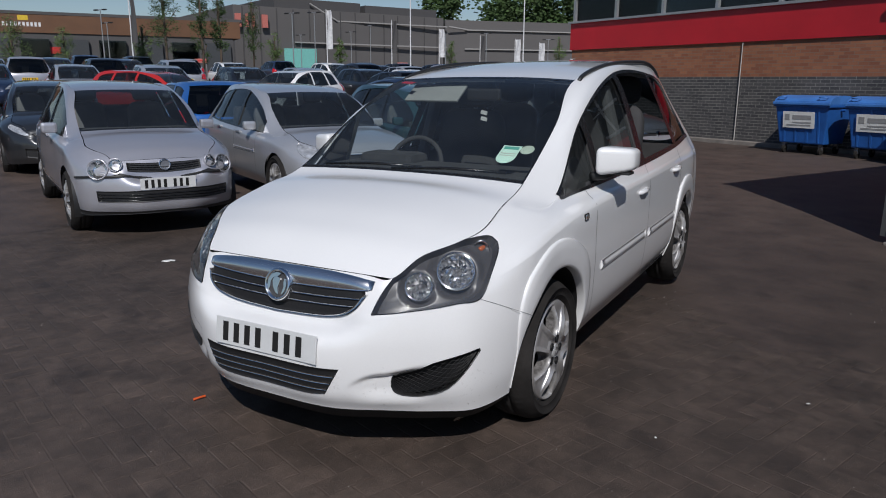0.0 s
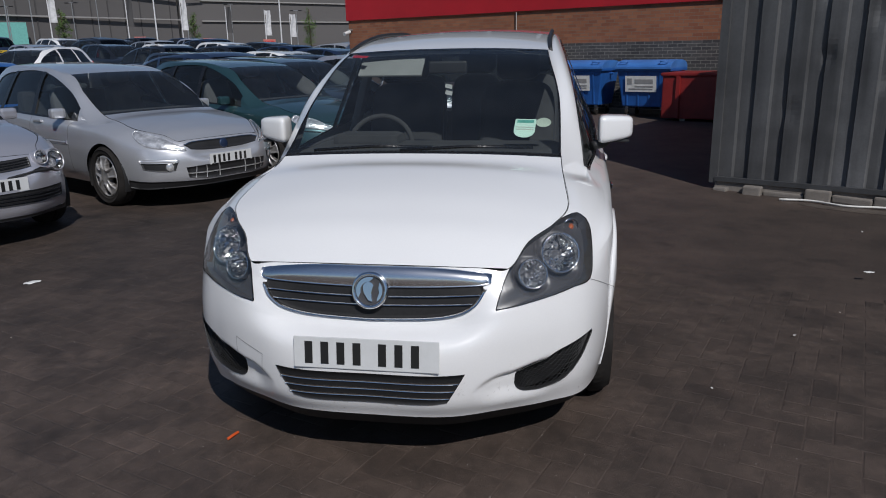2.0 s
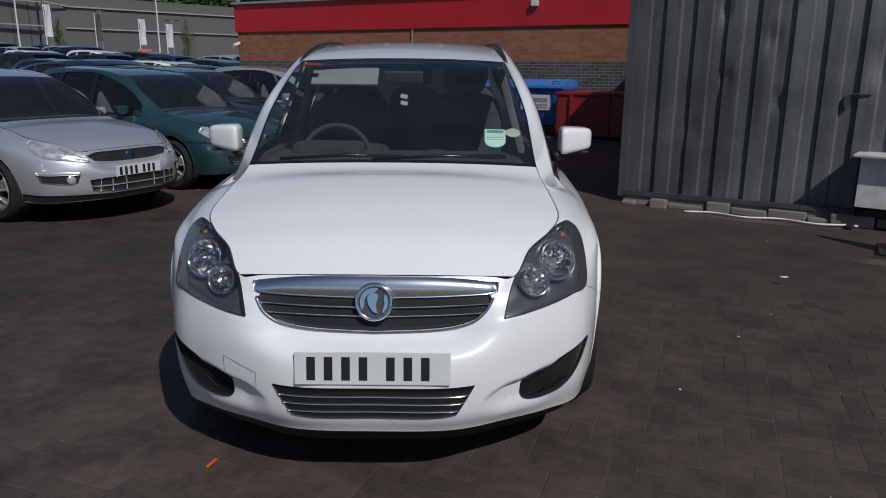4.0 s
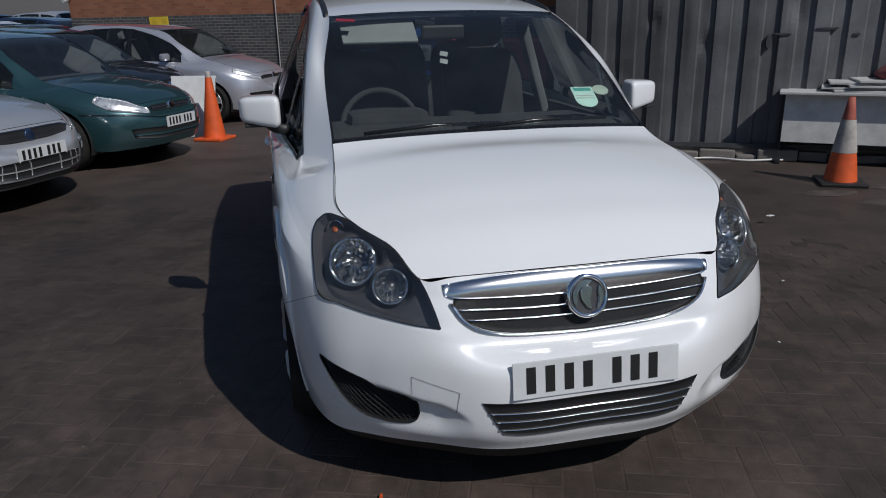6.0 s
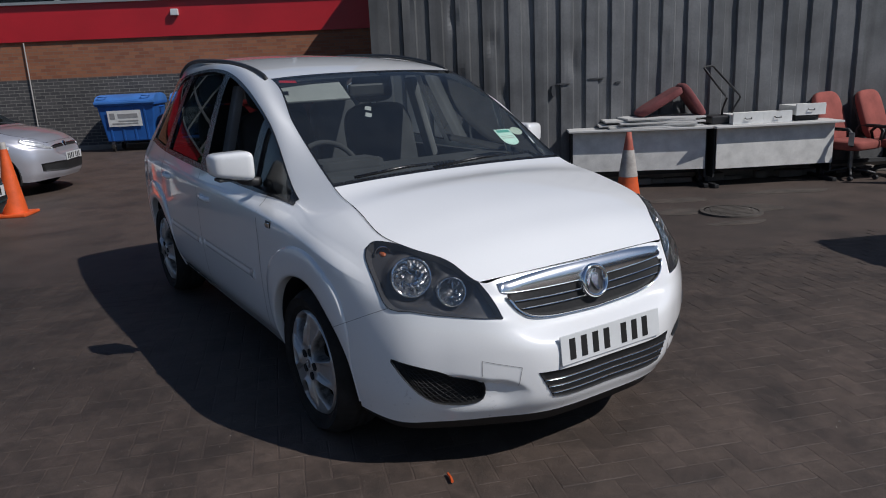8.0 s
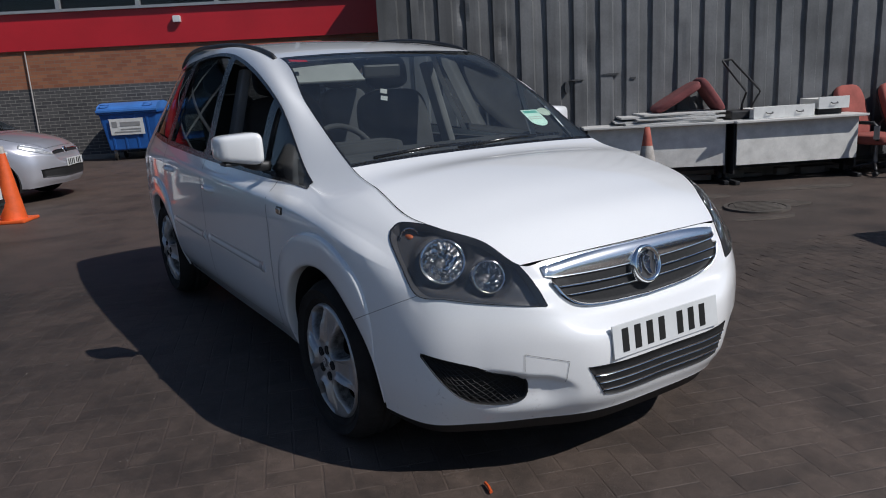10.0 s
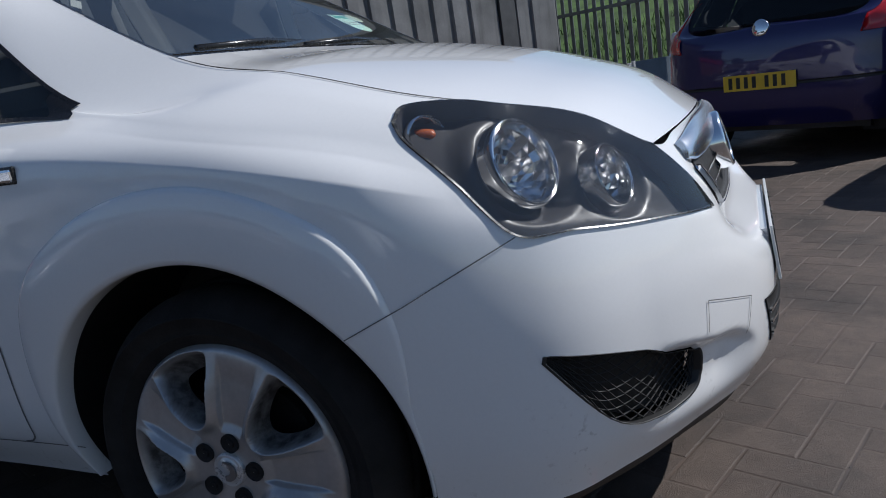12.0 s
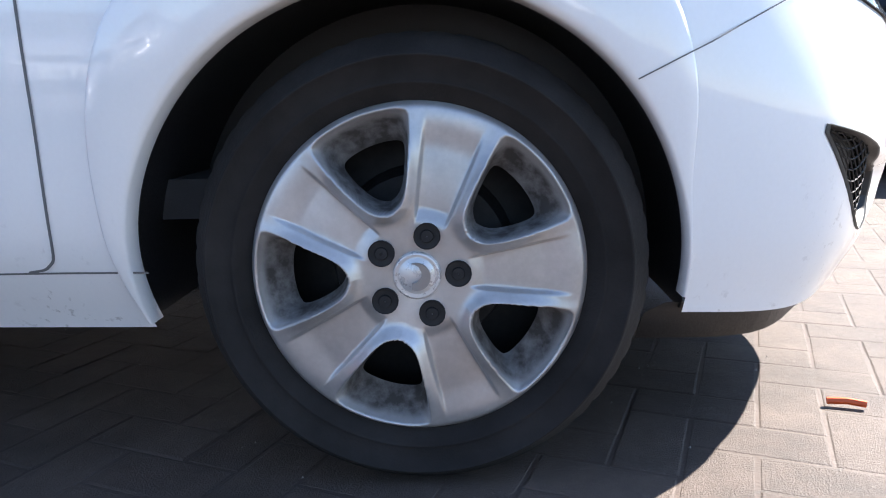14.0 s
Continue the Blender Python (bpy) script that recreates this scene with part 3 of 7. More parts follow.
class Shell:
    def __init__(self, warp=None, crease=0.0, mould=None):
        self.crease, self.mould = crease, mould
        c = np.array(ROWS_XYZ, float)
        centre = np.array([(0, y, z) for y, z in CENTRE_YZ])
        self.wheels = np.array([(0, WHEEL_F, .31), (0, WHEEL_R, .31)])
        if warp:
            c, centre, self.wheels = warp(c), warp(centre), warp(self.wheels)
        self.centre = centre
        flip = np.array((-1, 1, 1))
        c = np.concatenate([c[:, 1:2] * flip, c, c[:, -2:-1] * flip], 1)
        self.ctrl = np.concatenate([2 * c[:1] - c[1:2], c, 2 * c[-1:] - c[-2:-1]], 0)
        self.gk, self.gr = np.meshgrid(np.arange(0, 13.01, .08), np.arange(0, 7.01, .1), indexing="ij")
        self.dense = self.at(self.gk.ravel(), self.gr.ravel())

    def at(self, k, r):
        wk, wr = spline_weights(k, 14), spline_weights(r, 8)
        out = np.einsum("nr,nk,rkc->nc", wr, wk, self.ctrl)
        if self.crease:
            out[:, 0] += self.fold(np.asarray(k, float), np.asarray(r, float))
        return self.mould(out) if self.mould else out

    def fold(self, k, r):
        """A crisp crease along the flank, at row 4."""
        f = np.where(r >= 4, np.clip(1 - (r - 4) / .55, 0, 1), np.exp(-np.clip(4 - r, 0, 9) / .5))
        return self.crease * f * np.clip((k - 4.3) / .5, 0, 1) * np.clip((11.6 - k) / .5, 0, 1)

    def grid(self, ks, rs):
        out = np.einsum("ar,bk,rkc->abc", spline_weights(rs, 8), spline_weights(ks, 14), self.ctrl)
        if self.crease:
            kk, rr = np.meshgrid(np.asarray(ks, float), np.asarray(rs, float))
            out[..., 0] += self.fold(kk, rr)
        return self.mould(out.reshape(-1, 3)).reshape(out.shape) if self.mould else out

    def normal(self, k, r):
        e = .02
        a = self.at(np.minimum(k + e, 13), r) - self.at(np.maximum(k - e, 0), r)
        b = self.at(k, np.minimum(r + e, 7)) - self.at(k, np.maximum(r - e, 0))
        n = np.cross(a, b)
        return n / np.linalg.norm(n, axis=1, keepdims=True).clip(1e-9)

    def near(self, p):
        """The parameters of the surface nearest to places p (x >= 0)."""
        p = np.asarray(p, float).reshape(-1, 3)
        k, r = np.zeros(len(p)), np.zeros(len(p))
        for i, q in enumerate(p):
            j = ((self.dense - q) ** 2).sum(1).argmin()
            k[i], r[i] = self.gk.ravel()[j], self.gr.ravel()[j]
        for _ in range(5):
            s, e = self.at(k, r), 1e-3
            dk, dr = (self.at(k + e, r) - self.at(k - e, r)) / (2 * e), (self.at(k, r + e) - self.at(k, r - e)) / (2 * e)
            d = p - s
            a, b, c = (dk * dk).sum(1) + 1e-9, (dk * dr).sum(1), (dr * dr).sum(1) + 1e-9
            x, y = (d * dk).sum(1), (d * dr).sum(1)
            det = (a * c - b * b).clip(1e-9)
            k = np.clip(k + np.clip((c * x - b * y) / det, -.15, .15), 0, 13)
            r = np.clip(r + np.clip((a * y - b * x) / det, -.15, .15), 0, 7)
        return k, r

    def on(self, p, offset=0.0):
        """Places p laid onto the surface, raised by offset."""
        p = np.asarray(p, float)
        q = p.reshape(-1, 3).copy()
        s = np.where(q[:, :1] < 0, -1.0, 1.0) * np.array((1, 0, 0)) + np.array((0, 1, 1))
        k, r = self.near(q * s)
        return ((self.at(k, r) + self.normal(k, r) * np.reshape(offset, (-1, 1))) * s).reshape(p.shape)

    def top(self, ks, acs):
        """The top strip: k from 2 to 12, across from the edge (0) to the middle (1)."""
        edge = self.grid(ks, [7.0])[0]
        c = self.centre
        c = np.concatenate([2 * c[:1] - c[1:2], c, 2 * c[-1:] - c[-2:-1]])
        mid = spline_weights(np.asarray(ks) - 2, 11) @ c
        out = np.zeros((len(ks), len(acs), 3))
        for j, a in enumerate(acs):
            b = 1 - (1 - a) ** 2.3
            out[:, j] = edge * (1 - b) + mid * b
            out[:, j, 0] = edge[:, 0] * (1 - a)
        return out


def inside(poly, x, y):
    hit = np.zeros(len(x), bool)
    for (x0, y0), (x1, y1) in zip(poly, np.roll(poly, -1, 0)):
        cross = ((y0 > y) != (y1 > y)) & (x < (x1 - x0) * (y - y0) / (y1 - y0 + 1e-12) + x0)
        hit ^= cross
    return hit


def both_sides(me_name, pts, quads):
    """One mesh of a half and its mirror image."""
    n = len(pts)
    other = pts * np.array((-1, 1, 1))
    me = bpy.data.meshes.new(me_name)
    me.from_pydata(np.concatenate([pts, other]).tolist(), [], np.concatenate([quads, quads[:, ::-1] + n]).tolist())
    return me


def quads_of(rows, cols):
    i = np.arange(rows * cols).reshape(rows, cols)
    return np.stack([i[:-1, :-1], i[:-1, 1:], i[1:, 1:], i[1:, :-1]], -1).reshape(-1, 4)


WINDOWS = ((7.06, 7.94, 5, 6), (8.04, 8.95, 5, 6), (9.05, 9.95, 5, 6), (10.07, 11, 5, 6))


def lines_between(lo, hi, per, extra=()):
    vals = set(np.round(np.arange(lo, hi + 1e-9, 1.0 / per), 5)) | set(extra)
    return np.array(sorted(vals))


def body_side(shell, name, per_k=14, per_r=7, holes=(), arch=.372, windows=WINDOWS, lift=(0, 0)):
    """The sides, nose and tail: open at the windows, the wheel arches and the given outlines."""
    ks = lines_between(0, 13, per_k, [k for w in windows for k in w[:2]])
    rs = lines_between(0, 7, per_r)
    pts = shell.grid(ks, rs).reshape(-1, 3)
    q = quads_of(len(rs), len(ks))
    kk, rr = np.meshgrid(ks, rs)
    kk, rr = kk.ravel(), rr.ravel()
    ck, cr = kk[q].mean(1), rr[q].mean(1)
    keep = np.ones(len(q), bool)
    for k0, k1, r0, r1 in windows:
        keep &= ~((ck > k0) & (ck < k1) & (cr > r0) & (cr < r1))
    for poly in holes:
        keep &= ~inside(poly, ck, cr)
    for wx, wy, wz in shell.wheels + np.array((0, *lift)):
        mid = pts[q].mean(1)
        keep &= ~((np.hypot(mid[:, 1] - wy, mid[:, 2] - wz) < arch) & (mid[:, 0] > .5))
    gone = np.zeros(len(pts), bool)
    gone[q[~keep].ravel()] = True
    q = q[keep]
    for poly in holes:
        # draw the rim of the opening onto its outline
        used = np.zeros(len(pts), bool)
        used[q.ravel()] = True
        lo, hi = poly.min(0) - .3, poly.max(0) + .3
        rim = np.flatnonzero(used & gone & (kk > lo[0]) & (kk < hi[0]) & (rr > lo[1]) & (rr < hi[1]))
        a, d = poly, np.roll(poly, -1, 0) - poly
        for v in rim:
            w = np.array((kk[v], rr[v])) - a
            f = np.clip((w * d).sum(1) / (d * d).sum(1).clip(1e-12), 0, 1)
            near = a + d * f[:, None]
            best = near[((near - (kk[v], rr[v])) ** 2).sum(1).argmin()]
            pts[v] = shell.at(best[:1], best[1:])[0]
    for wx, wy, wz in shell.wheels + np.array((0, *lift)):
        used = np.zeros(len(pts), bool)
        used[q.ravel()] = True
        d = np.hypot(pts[:, 1] - wy, pts[:, 2] - wz)
        near = used & ((d < arch) | gone & (d < arch + .045)) & (pts[:, 0] > .5)
        f = (arch / d[near].clip(1e-6))[:, None]
        pts[near, 1:] = np.array((wy, wz)) + (pts[near, 1:] - np.array((wy, wz))) * f
    return both_sides(name, pts, q)


def strip_mesh(shell, name, k0, k1, a0=0.0, nk=24, na=14, lift=0.0):
    ks = np.linspace(k0, k1, nk)
    acs = np.linspace(a0, 1.0, na)
    half = shell.top(ks, acs)
    full = np.concatenate([half, (half[:, :-1] * np.array((-1, 1, 1)))[:, ::-1]], 1)
    full[..., 2] += lift
    return grid_mesh(name, full, flip=True)


def patch_points(shell, top, bottom, nu=24, nv=8, offset=.003, bulge=0.0):
    a, b = spline(top, nu), spline(bottom, nu)
    v = np.linspace(0, 1, nv)[:, None, None]
    p = a * (1 - v) + b * v
    off = offset + bulge * np.sin(np.pi * np.linspace(0, 1, nv))[:, None] * np.ones((1, nu))
    return shell.on(p.reshape(-1, 3), off.ravel()).reshape(nv, nu, 3)


def patch_mesh(name, pts, sides=(1, -1), skirt=.012):
    """A panel with a turned-in rim, on one or both sides of the car."""
    nv, nu = pts.shape[:2]
    rim = np.concatenate([pts[0], pts[1:, -1], pts[-1, -2::-1], pts[-2:0:-1, 0]])
    mid = pts.reshape(-1, 3).mean(0)
    n = np.cross(pts[0, -1] - pts[-1, 0], pts[-1, -1] - pts[0, 0])
    n /= np.linalg.norm(n) + 1e-9
    if n @ (mid - np.array((0, 2.2, .5))) > 0:
        n = -n
    verts = np.concatenate([pts.reshape(-1, 3), rim + n * skirt])
    idx = np.arange(nv * nu).reshape(nv, nu)
    ring = np.concatenate([idx[0], idx[1:, -1], idx[-1, -2::-1], idx[-2:0:-1, 0]])
    m = len(ring)
    low = nv * nu + np.arange(m)
    sk = np.stack([ring, np.roll(ring, -1), np.roll(low, -1), low], -1)
    q = np.concatenate([quads_of(nv, nu), sk])
    me = bpy.data.meshes.new(name)
    allv, allq = [], []
    for s in sides:
        allq.append((q if s > 0 else q[:, ::-1]) + len(verts) * len(allv))
        allv.append(verts * np.array((s, 1, 1)))
    me.from_pydata(np.concatenate(allv).tolist(), [], np.concatenate(allq).tolist())
    return me


def patch(shell, name, top, bottom, material, parent, offset=.003, bulge=0.0, nu=24, nv=8, sides=(1, -1), label="", skirt=.012):
    pts = patch_points(shell, top, bottom, nu, nv, offset, bulge)
    if len(sides) == 2 and abs(pts[..., 0]).min() > .02:
        first = None
        for s in sides:
            first = mesh_part(name, patch_mesh(name, pts, (s,), skirt), material, parent, label, True)
        return first
    return mesh_part(name, patch_mesh(name, pts, sides, skirt), material, parent, label, True)


def middle_patch(shell, name, top, bottom, material, parent, offset=.003, bulge=0.0, nu=33, nv=8, label="", skirt=.012):
    """A panel across the middle of the nose; the half outlines run from the middle outwards."""
    def whole(h):
        h = spline(h, 17)
        return np.concatenate([(h * np.array((-1, 1, 1)))[:0:-1], h])
    a, b = whole(top), whole(bottom)
    v = np.linspace(0, 1, nv)[:, None, None]
    p = a * (1 - v) + b * v
    off = offset + bulge * np.sin(np.pi * np.linspace(0, 1, nv))[:, None] * np.ones((1, len(a)))
    pts = shell.on(p.reshape(-1, 3), off.ravel()).reshape(p.shape)
    return mesh_part(name, patch_mesh(name, pts, (1,), skirt), material, parent, label, True)


def ribbon(shell, name, points, width, material, parent, offset=.0012, sides=(1, -1), count=30, lay=True, label=""):
    p = spline(points, count)
    k, r = shell.near(p)
    s, n = shell.at(k, r), shell.normal(k, r)
    if not lay:
        s = p
    t = np.gradient(s, axis=0)
    t /= np.linalg.norm(t, axis=1, keepdims=True).clip(1e-9)
    b = np.cross(n, t)
    up = n * np.reshape(offset, (-1, 1))
    top = np.stack([s + b * width / 2 + up, s - b * width / 2 + up])
    for sd in sides:
        me = grid_mesh(name, top * np.array((sd, 1, 1)), flip=sd < 0)
        mesh_part(name, me, material, parent, label, True)


def outline_of(shell, top, bottom, n=20):
    """A closed outline in the shell's own parameters."""
    loop = np.concatenate([spline(top, n), spline(bottom, n)[::-1]])
    k, r = shell.near(loop)
    return np.stack([k, r], 1)


# ---- wheels ----
def wheel_face(radius, turn, detail=1.0):
    """A five-spoke wheel face in y, z with rounded pockets, bulging to -x."""
    nt, nr = int(420 * detail), int(70 * detail)
    th = np.linspace(0, 2 * np.pi, nt, endpoint=False)
    rr = np.linspace(0, 1, nr) ** .85
    T, R = np.meshgrid(th, rr)
    smax = lambda p, q, k: .5 * (p + q + np.sqrt((p - q) ** 2 + k * k))

    def pocket(px, py, side=0.0, out=.955, root=.375):
        """Distance to the nearest pocket's edge, under 0 within it; and the angle from the nearest spoke."""
        r, t = np.hypot(px, py), np.arctan2(py, px)
        rel = (t - turn + np.pi / 5) % (2 * np.pi / 5) - np.pi / 5
        d = smax(smax(.050 + side + .235 * r - np.abs(r * np.sin(rel)), r - out, .05), root - r * np.cos(np.pi / 5 - np.abs(rel)), .10)
        return d, rel

    hole = lambda x, y: pocket(x, y, .020, .79, .41)[0]                 # the pockets narrow towards the back
    px, py = (R * np.cos(T)).ravel(), (R * np.sin(T)).ravel()
    idx = np.arange(nt * nr).reshape(nr, nt)
    q = np.stack([idx[:-1], np.roll(idx[:-1], -1, 1), np.roll(idx[1:], -1, 1), idx[1:]], -1).reshape(-1, 4)
    keep = hole(px, py)[q].mean(1) > 0
    rim = np.intersect1d(q[keep].ravel(), q[~keep].ravel())
    for _ in range(5):                                                  # draw the holes' rims onto one smooth line
        e = 1e-4
        gx = (hole(px[rim] + e, py[rim]) - hole(px[rim] - e, py[rim])) / (2 * e)
        gy = (hole(px[rim], py[rim] + e) - hole(px[rim], py[rim] - e)) / (2 * e)
        off = hole(px[rim], py[rim]) / (gx * gx + gy * gy).clip(.05)
        px[rim] -= off * gx
        py[rim] -= off * gy
    d, rel = pocket(px, py)
    h = hole(px, py)
    q, r = q[keep], np.hypot(px, py)
    sm = lambda t: np.clip(t, 0, 1) ** 2 * (3 - 2 * np.clip(t, 0, 1))
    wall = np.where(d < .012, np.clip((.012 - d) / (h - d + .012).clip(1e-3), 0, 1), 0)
    across = np.abs(r * np.sin(rel))
    # a flat panel, sunk between two creases, runs along each spoke; its edges roll up round the pockets' roots
    panel = sm((.050 + .150 * r - across) / .022) * sm((r - .30) / .10) * (1 - sm((r - .72) / .22))
    ridge = np.exp(-(np.clip(d - .004, 0, 1) / .045) ** 2) * sm((r - .22) / .14) * (1 - .8 * sm((r - .60) / .3))
    crown = -.022 * (1 - (r - .42) ** 2 * 2.2) - .016 * ridge + .009 * panel
    x = crown + .012 * np.clip((r - .95) / .05, 0, 1) ** 2 + .058 * wall ** .8
    pts = np.stack([x, px * radius, py * radius], -1)
    me = bpy.data.meshes.new("wheel_cover")
    me.from_pydata(pts.tolist(), [], q.tolist())
    me.materials.append(STEEL)
    # Mask grows with depth into the pocket: brake dust plus painted shade.
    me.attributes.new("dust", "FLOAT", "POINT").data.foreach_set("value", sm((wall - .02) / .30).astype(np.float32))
    return me


def tyre_bm(radius, rim, width, seg=72):
    w = width / 2
    prof = [(rim - .012, -w + .03), (rim, -w + .012), (rim + .018, -w + .002), (rim + .020, -w - .001), (rim + .023, -w - .001), (rim + .025, -w + .001), ((radius + rim) / 2 - .008, -w - .008), ((radius + rim) / 2 + .008, -w - .0095), ((radius + rim) / 2 + .009, -w - .0115), ((radius + rim) / 2 + .012, -w - .0115), ((radius + rim) / 2 + .013, -w - .009), (radius - .026, -w - .001), (radius - .012, -w + .018), (radius - .003, -w + .036),
            (radius, -w + .055), (radius, -.025), (radius - .007, -.022), (radius - .007, -.016), (radius, -.013), (radius, .013), (radius - .007, .016), (radius - .007, .022), (radius, .025),
            (radius, w - .055), (radius - .01, w - .02), ((radius + rim) / 2, w + .004), (rim, w - .01)]
    bm = revolve_bm(prof, seg * 2)
    for v in bm.verts:                                   # cut the tread's shoulder into blocks
        rad = math.hypot(v.co.y, v.co.z)
        if radius - .011 < rad < radius + .001 and abs(v.co.x) > .03:
            a = math.atan2(v.co.z, v.co.y) / (2 * math.pi) * seg * 2
            if int(round(a)) % 4 == 0:
                v.co.y *= 1 - .002 / rad
                v.co.z *= 1 - .002 / rad
    return bm


def make_wheel(parent, radius=.319, rim=.2305, width=.205, turn=radians(106), detail=1.0, cover=None):
    """A wheel whose outside faces -x, as a part of its car."""
    w = part("wheel", tyre_bm(radius, rim, width, int(72 * detail)), RUBBER, parent, "", True)
    if cover is None:
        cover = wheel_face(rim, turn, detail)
        cover.polygons.foreach_set("use_smooth", [True] * len(cover.polygons))
    c = new("wheel_cover", cover)
    c.parent = w
    c.location = (-width / 2 + .012, 0, 0)
    part("brake_drum", revolve_bm([(.001, -.02), (rim * .55, -.02), (rim * .6, .02), (rim - .005, .03), (rim - .005, .09)], 40), GRILLE_BLACK, w)
    return w, cover

# ---- the white people carrier ----
def plate(parent, m, yellow=False, bars=(2, 2, 3)):
    """A number plate 0.52 x 0.111 m in x, z, facing -y, its marks as plain bars."""
    p = part("number_plate", box_bm((.52, .006, .111)), PLATE_YELLOW if yellow else PLATE_WHITE, parent, "yellow number plate" if yellow else "white number plate", bevel=.002)
    p.matrix_basis = m
    x = -.205
    for n in (4, 3):
        for _ in range(n):
            part("plate_mark", box_bm((.028, .002, .079), (x, -.0042, 0)), INK, p)
            x += .058
        x += .033
    return p


def scoop(p):
    """The hollow that leads from the vent to the lower grille."""
    q = p.copy()
    st = lambda t: np.clip(t, 0, 1) ** 2 * (3 - 2 * np.clip(t, 0, 1))
    x, z = np.abs(p[:, 0]), p[:, 2]
    top = .410 + .25 * np.clip(x - .50, 0, .2) - .05 * np.clip((.50 - x) / .13, 0, 1.4) ** 2
    q[:, 1] += .026 * st((top - z) / .022) * st((z - .262) / .085) * st((x - .355) / .11) * st((.66 - x) / .10) * (p[:, 1] < .5)
    return q


def hero_car():
    sh = Shell(crease=.009, mould=scoop)
    car = thing("people_carrier", "white people carrier with chrome grille bar, parked on block paving", "car")
    hl_top = [(.442, .100, .633), (.455, .130, .684), (.474, .176, .738), (.505, .235, .792), (.555, .315, .832), (.615, .405, .861), (.662, .480, .872), (.704, .545, .866), (.729, .555, .845)]
    hl_bot = [(.445, .102, .628), (.50, .130, .633), (.56, .170, .641), (.64, .235, .651), (.70, .295, .661), (.764, .366, .674), (.766, .45, .752), (.748, .53, .812), (.731, .556, .841)]
    fog_top = [(.500, .144, .354), (.504, .142, .384), (.524, .154, .407), (.60, .190, .434), (.69, .258, .462), (.772, .338, .486)]
    fog_bot = [(.500, .144, .348), (.512, .148, .322), (.545, .168, .307), (.61, .200, .307), (.69, .268, .346), (.771, .342, .474)]

    body = mesh_part("body", body_side(sh, "body", 30, 26, [outline_of(sh, hl_top, hl_bot, 40), outline_of(sh, fog_top, fog_bot, 24)], .388, WINDOWS, (.015, -.007)), WHITE_PAINT, car, "glossy white bodywork", True)
    mesh_part("bonnet", strip_mesh(sh, "bonnet", 2.02, 6.97, .004, 40, 20, .001), WHITE_PAINT, car, "", True)
    mesh_part("roof", strip_mesh(sh, "roof", 9.008, 10.99, 0, 24, 16), WHITE_PAINT, car, "", True)
    mesh_part("tailgate", strip_mesh(sh, "tailgate", 11.0, 11.15, 0, 4, 16), WHITE_PAINT, car, "", True)
    ws = mesh_part("windscreen", strip_mesh(sh, "windscreen", 7.04, 8.98, .012, 24, 18, -.002), WINDSCREEN, car, "", True)
    rw = mesh_part("rear_window", strip_mesh(sh, "rear_window", 11.15, 11.95, .08, 12, 12), DARK_GLASS, car, "", True)
    ws.visible_shadow = rw.visible_shadow = False
    # black border of the screen
    for a0, a1, k0, k1 in ((0.0, .014, 7.0, 9.0),):
        ks = np.linspace(k0, k1, 24)
        half = sh.top(ks, np.linspace(a0, a1, 3))
        for s in (1, -1):
            mesh_part("screen_seal", grid_mesh("screen_seal", half * np.array((s, 1, 1)) + np.array((0, 0, .001)), flip=s > 0), TRIM_BLACK, car, "", True)
    for k0, k1, lift in ((6.97, 7.07, -.004), (8.965, 9.006, -.001)):
        mesh_part("screen_border", strip_mesh(sh, "screen_border", k0, k1, 0, 4, 14, lift), TRIM_BLACK, car, "", True)
    # glass and pillars of the sides
    for i, (k0, k1, r0, r1) in enumerate(WINDOWS):
        for s in (1, -1):
            if i == 1 and s == -1 or i == 2 and s == 1:
                continue                                        # wound down
            g = sh.grid(np.linspace(k0, k1, 10), np.linspace(5, 6, 8)) * np.array((s, 1, 1)) - np.array((s * .012, 0, 0))
            pane = mesh_part("side_window", grid_mesh("side_window", g, flip=s < 0), DARK_GLASS if i > 1 else SIDE_GLASS, car, "", True)
            pane.visible_shadow = False
    for s in (1, -1):
        for k0, k1 in ((7.94, 8.04), (8.95, 9.05), (9.95, 10.07)):
            g = sh.grid(np.linspace(k0 - .01, k1 + .01, 4), np.linspace(4.98, 6.03, 10))
            nrm = np.array((.003, 0, 0))
            mesh_part("window_pillar", grid_mesh("window_pillar", (g + nrm) * np.array((s, 1, 1)), flip=s < 0), TRIM_BLACK, car, "", True)
        for r0, r1, k0, k1 in ((4.93, 5.03, 7.02, 11.03), (5.98, 6.05, 7.02, 11.03)):
            g = sh.grid(np.linspace(k0, k1, 60), np.linspace(r0, r1, 3))
            mesh_part("window_seal", grid_mesh("window_seal", (g + np.array((.004, 0, 0))) * np.array((s, 1, 1)), flip=s < 0), TRIM_BLACK, car, "", True)
        tip = sh.grid(np.linspace(6.985, 7.13, 5), np.linspace(4.95, 6.05, 7)) + np.array((.0035, 0, 0))
        mesh_part("window_corner", grid_mesh("window_corner", tip * np.array((s, 1, 1)), flip=s < 0), TRIM_BLACK, car, "", True)
    # roof rails
    for s in (1, -1):
        e = sh.grid(np.linspace(8.93, 11.05, 30), [6.85])[0]
        lift = -.006 + .028 * np.sin(np.pi * np.linspace(0, 1, 30)) ** .4
        part("roof_rail", tube_bm([(x * s, y, z + h) for (x, y, z), h in zip(e, lift)], .0125, 8), BLACK_PLASTIC, car, "black roof rail", True)
    # headlights
    facet = random.Random(8)
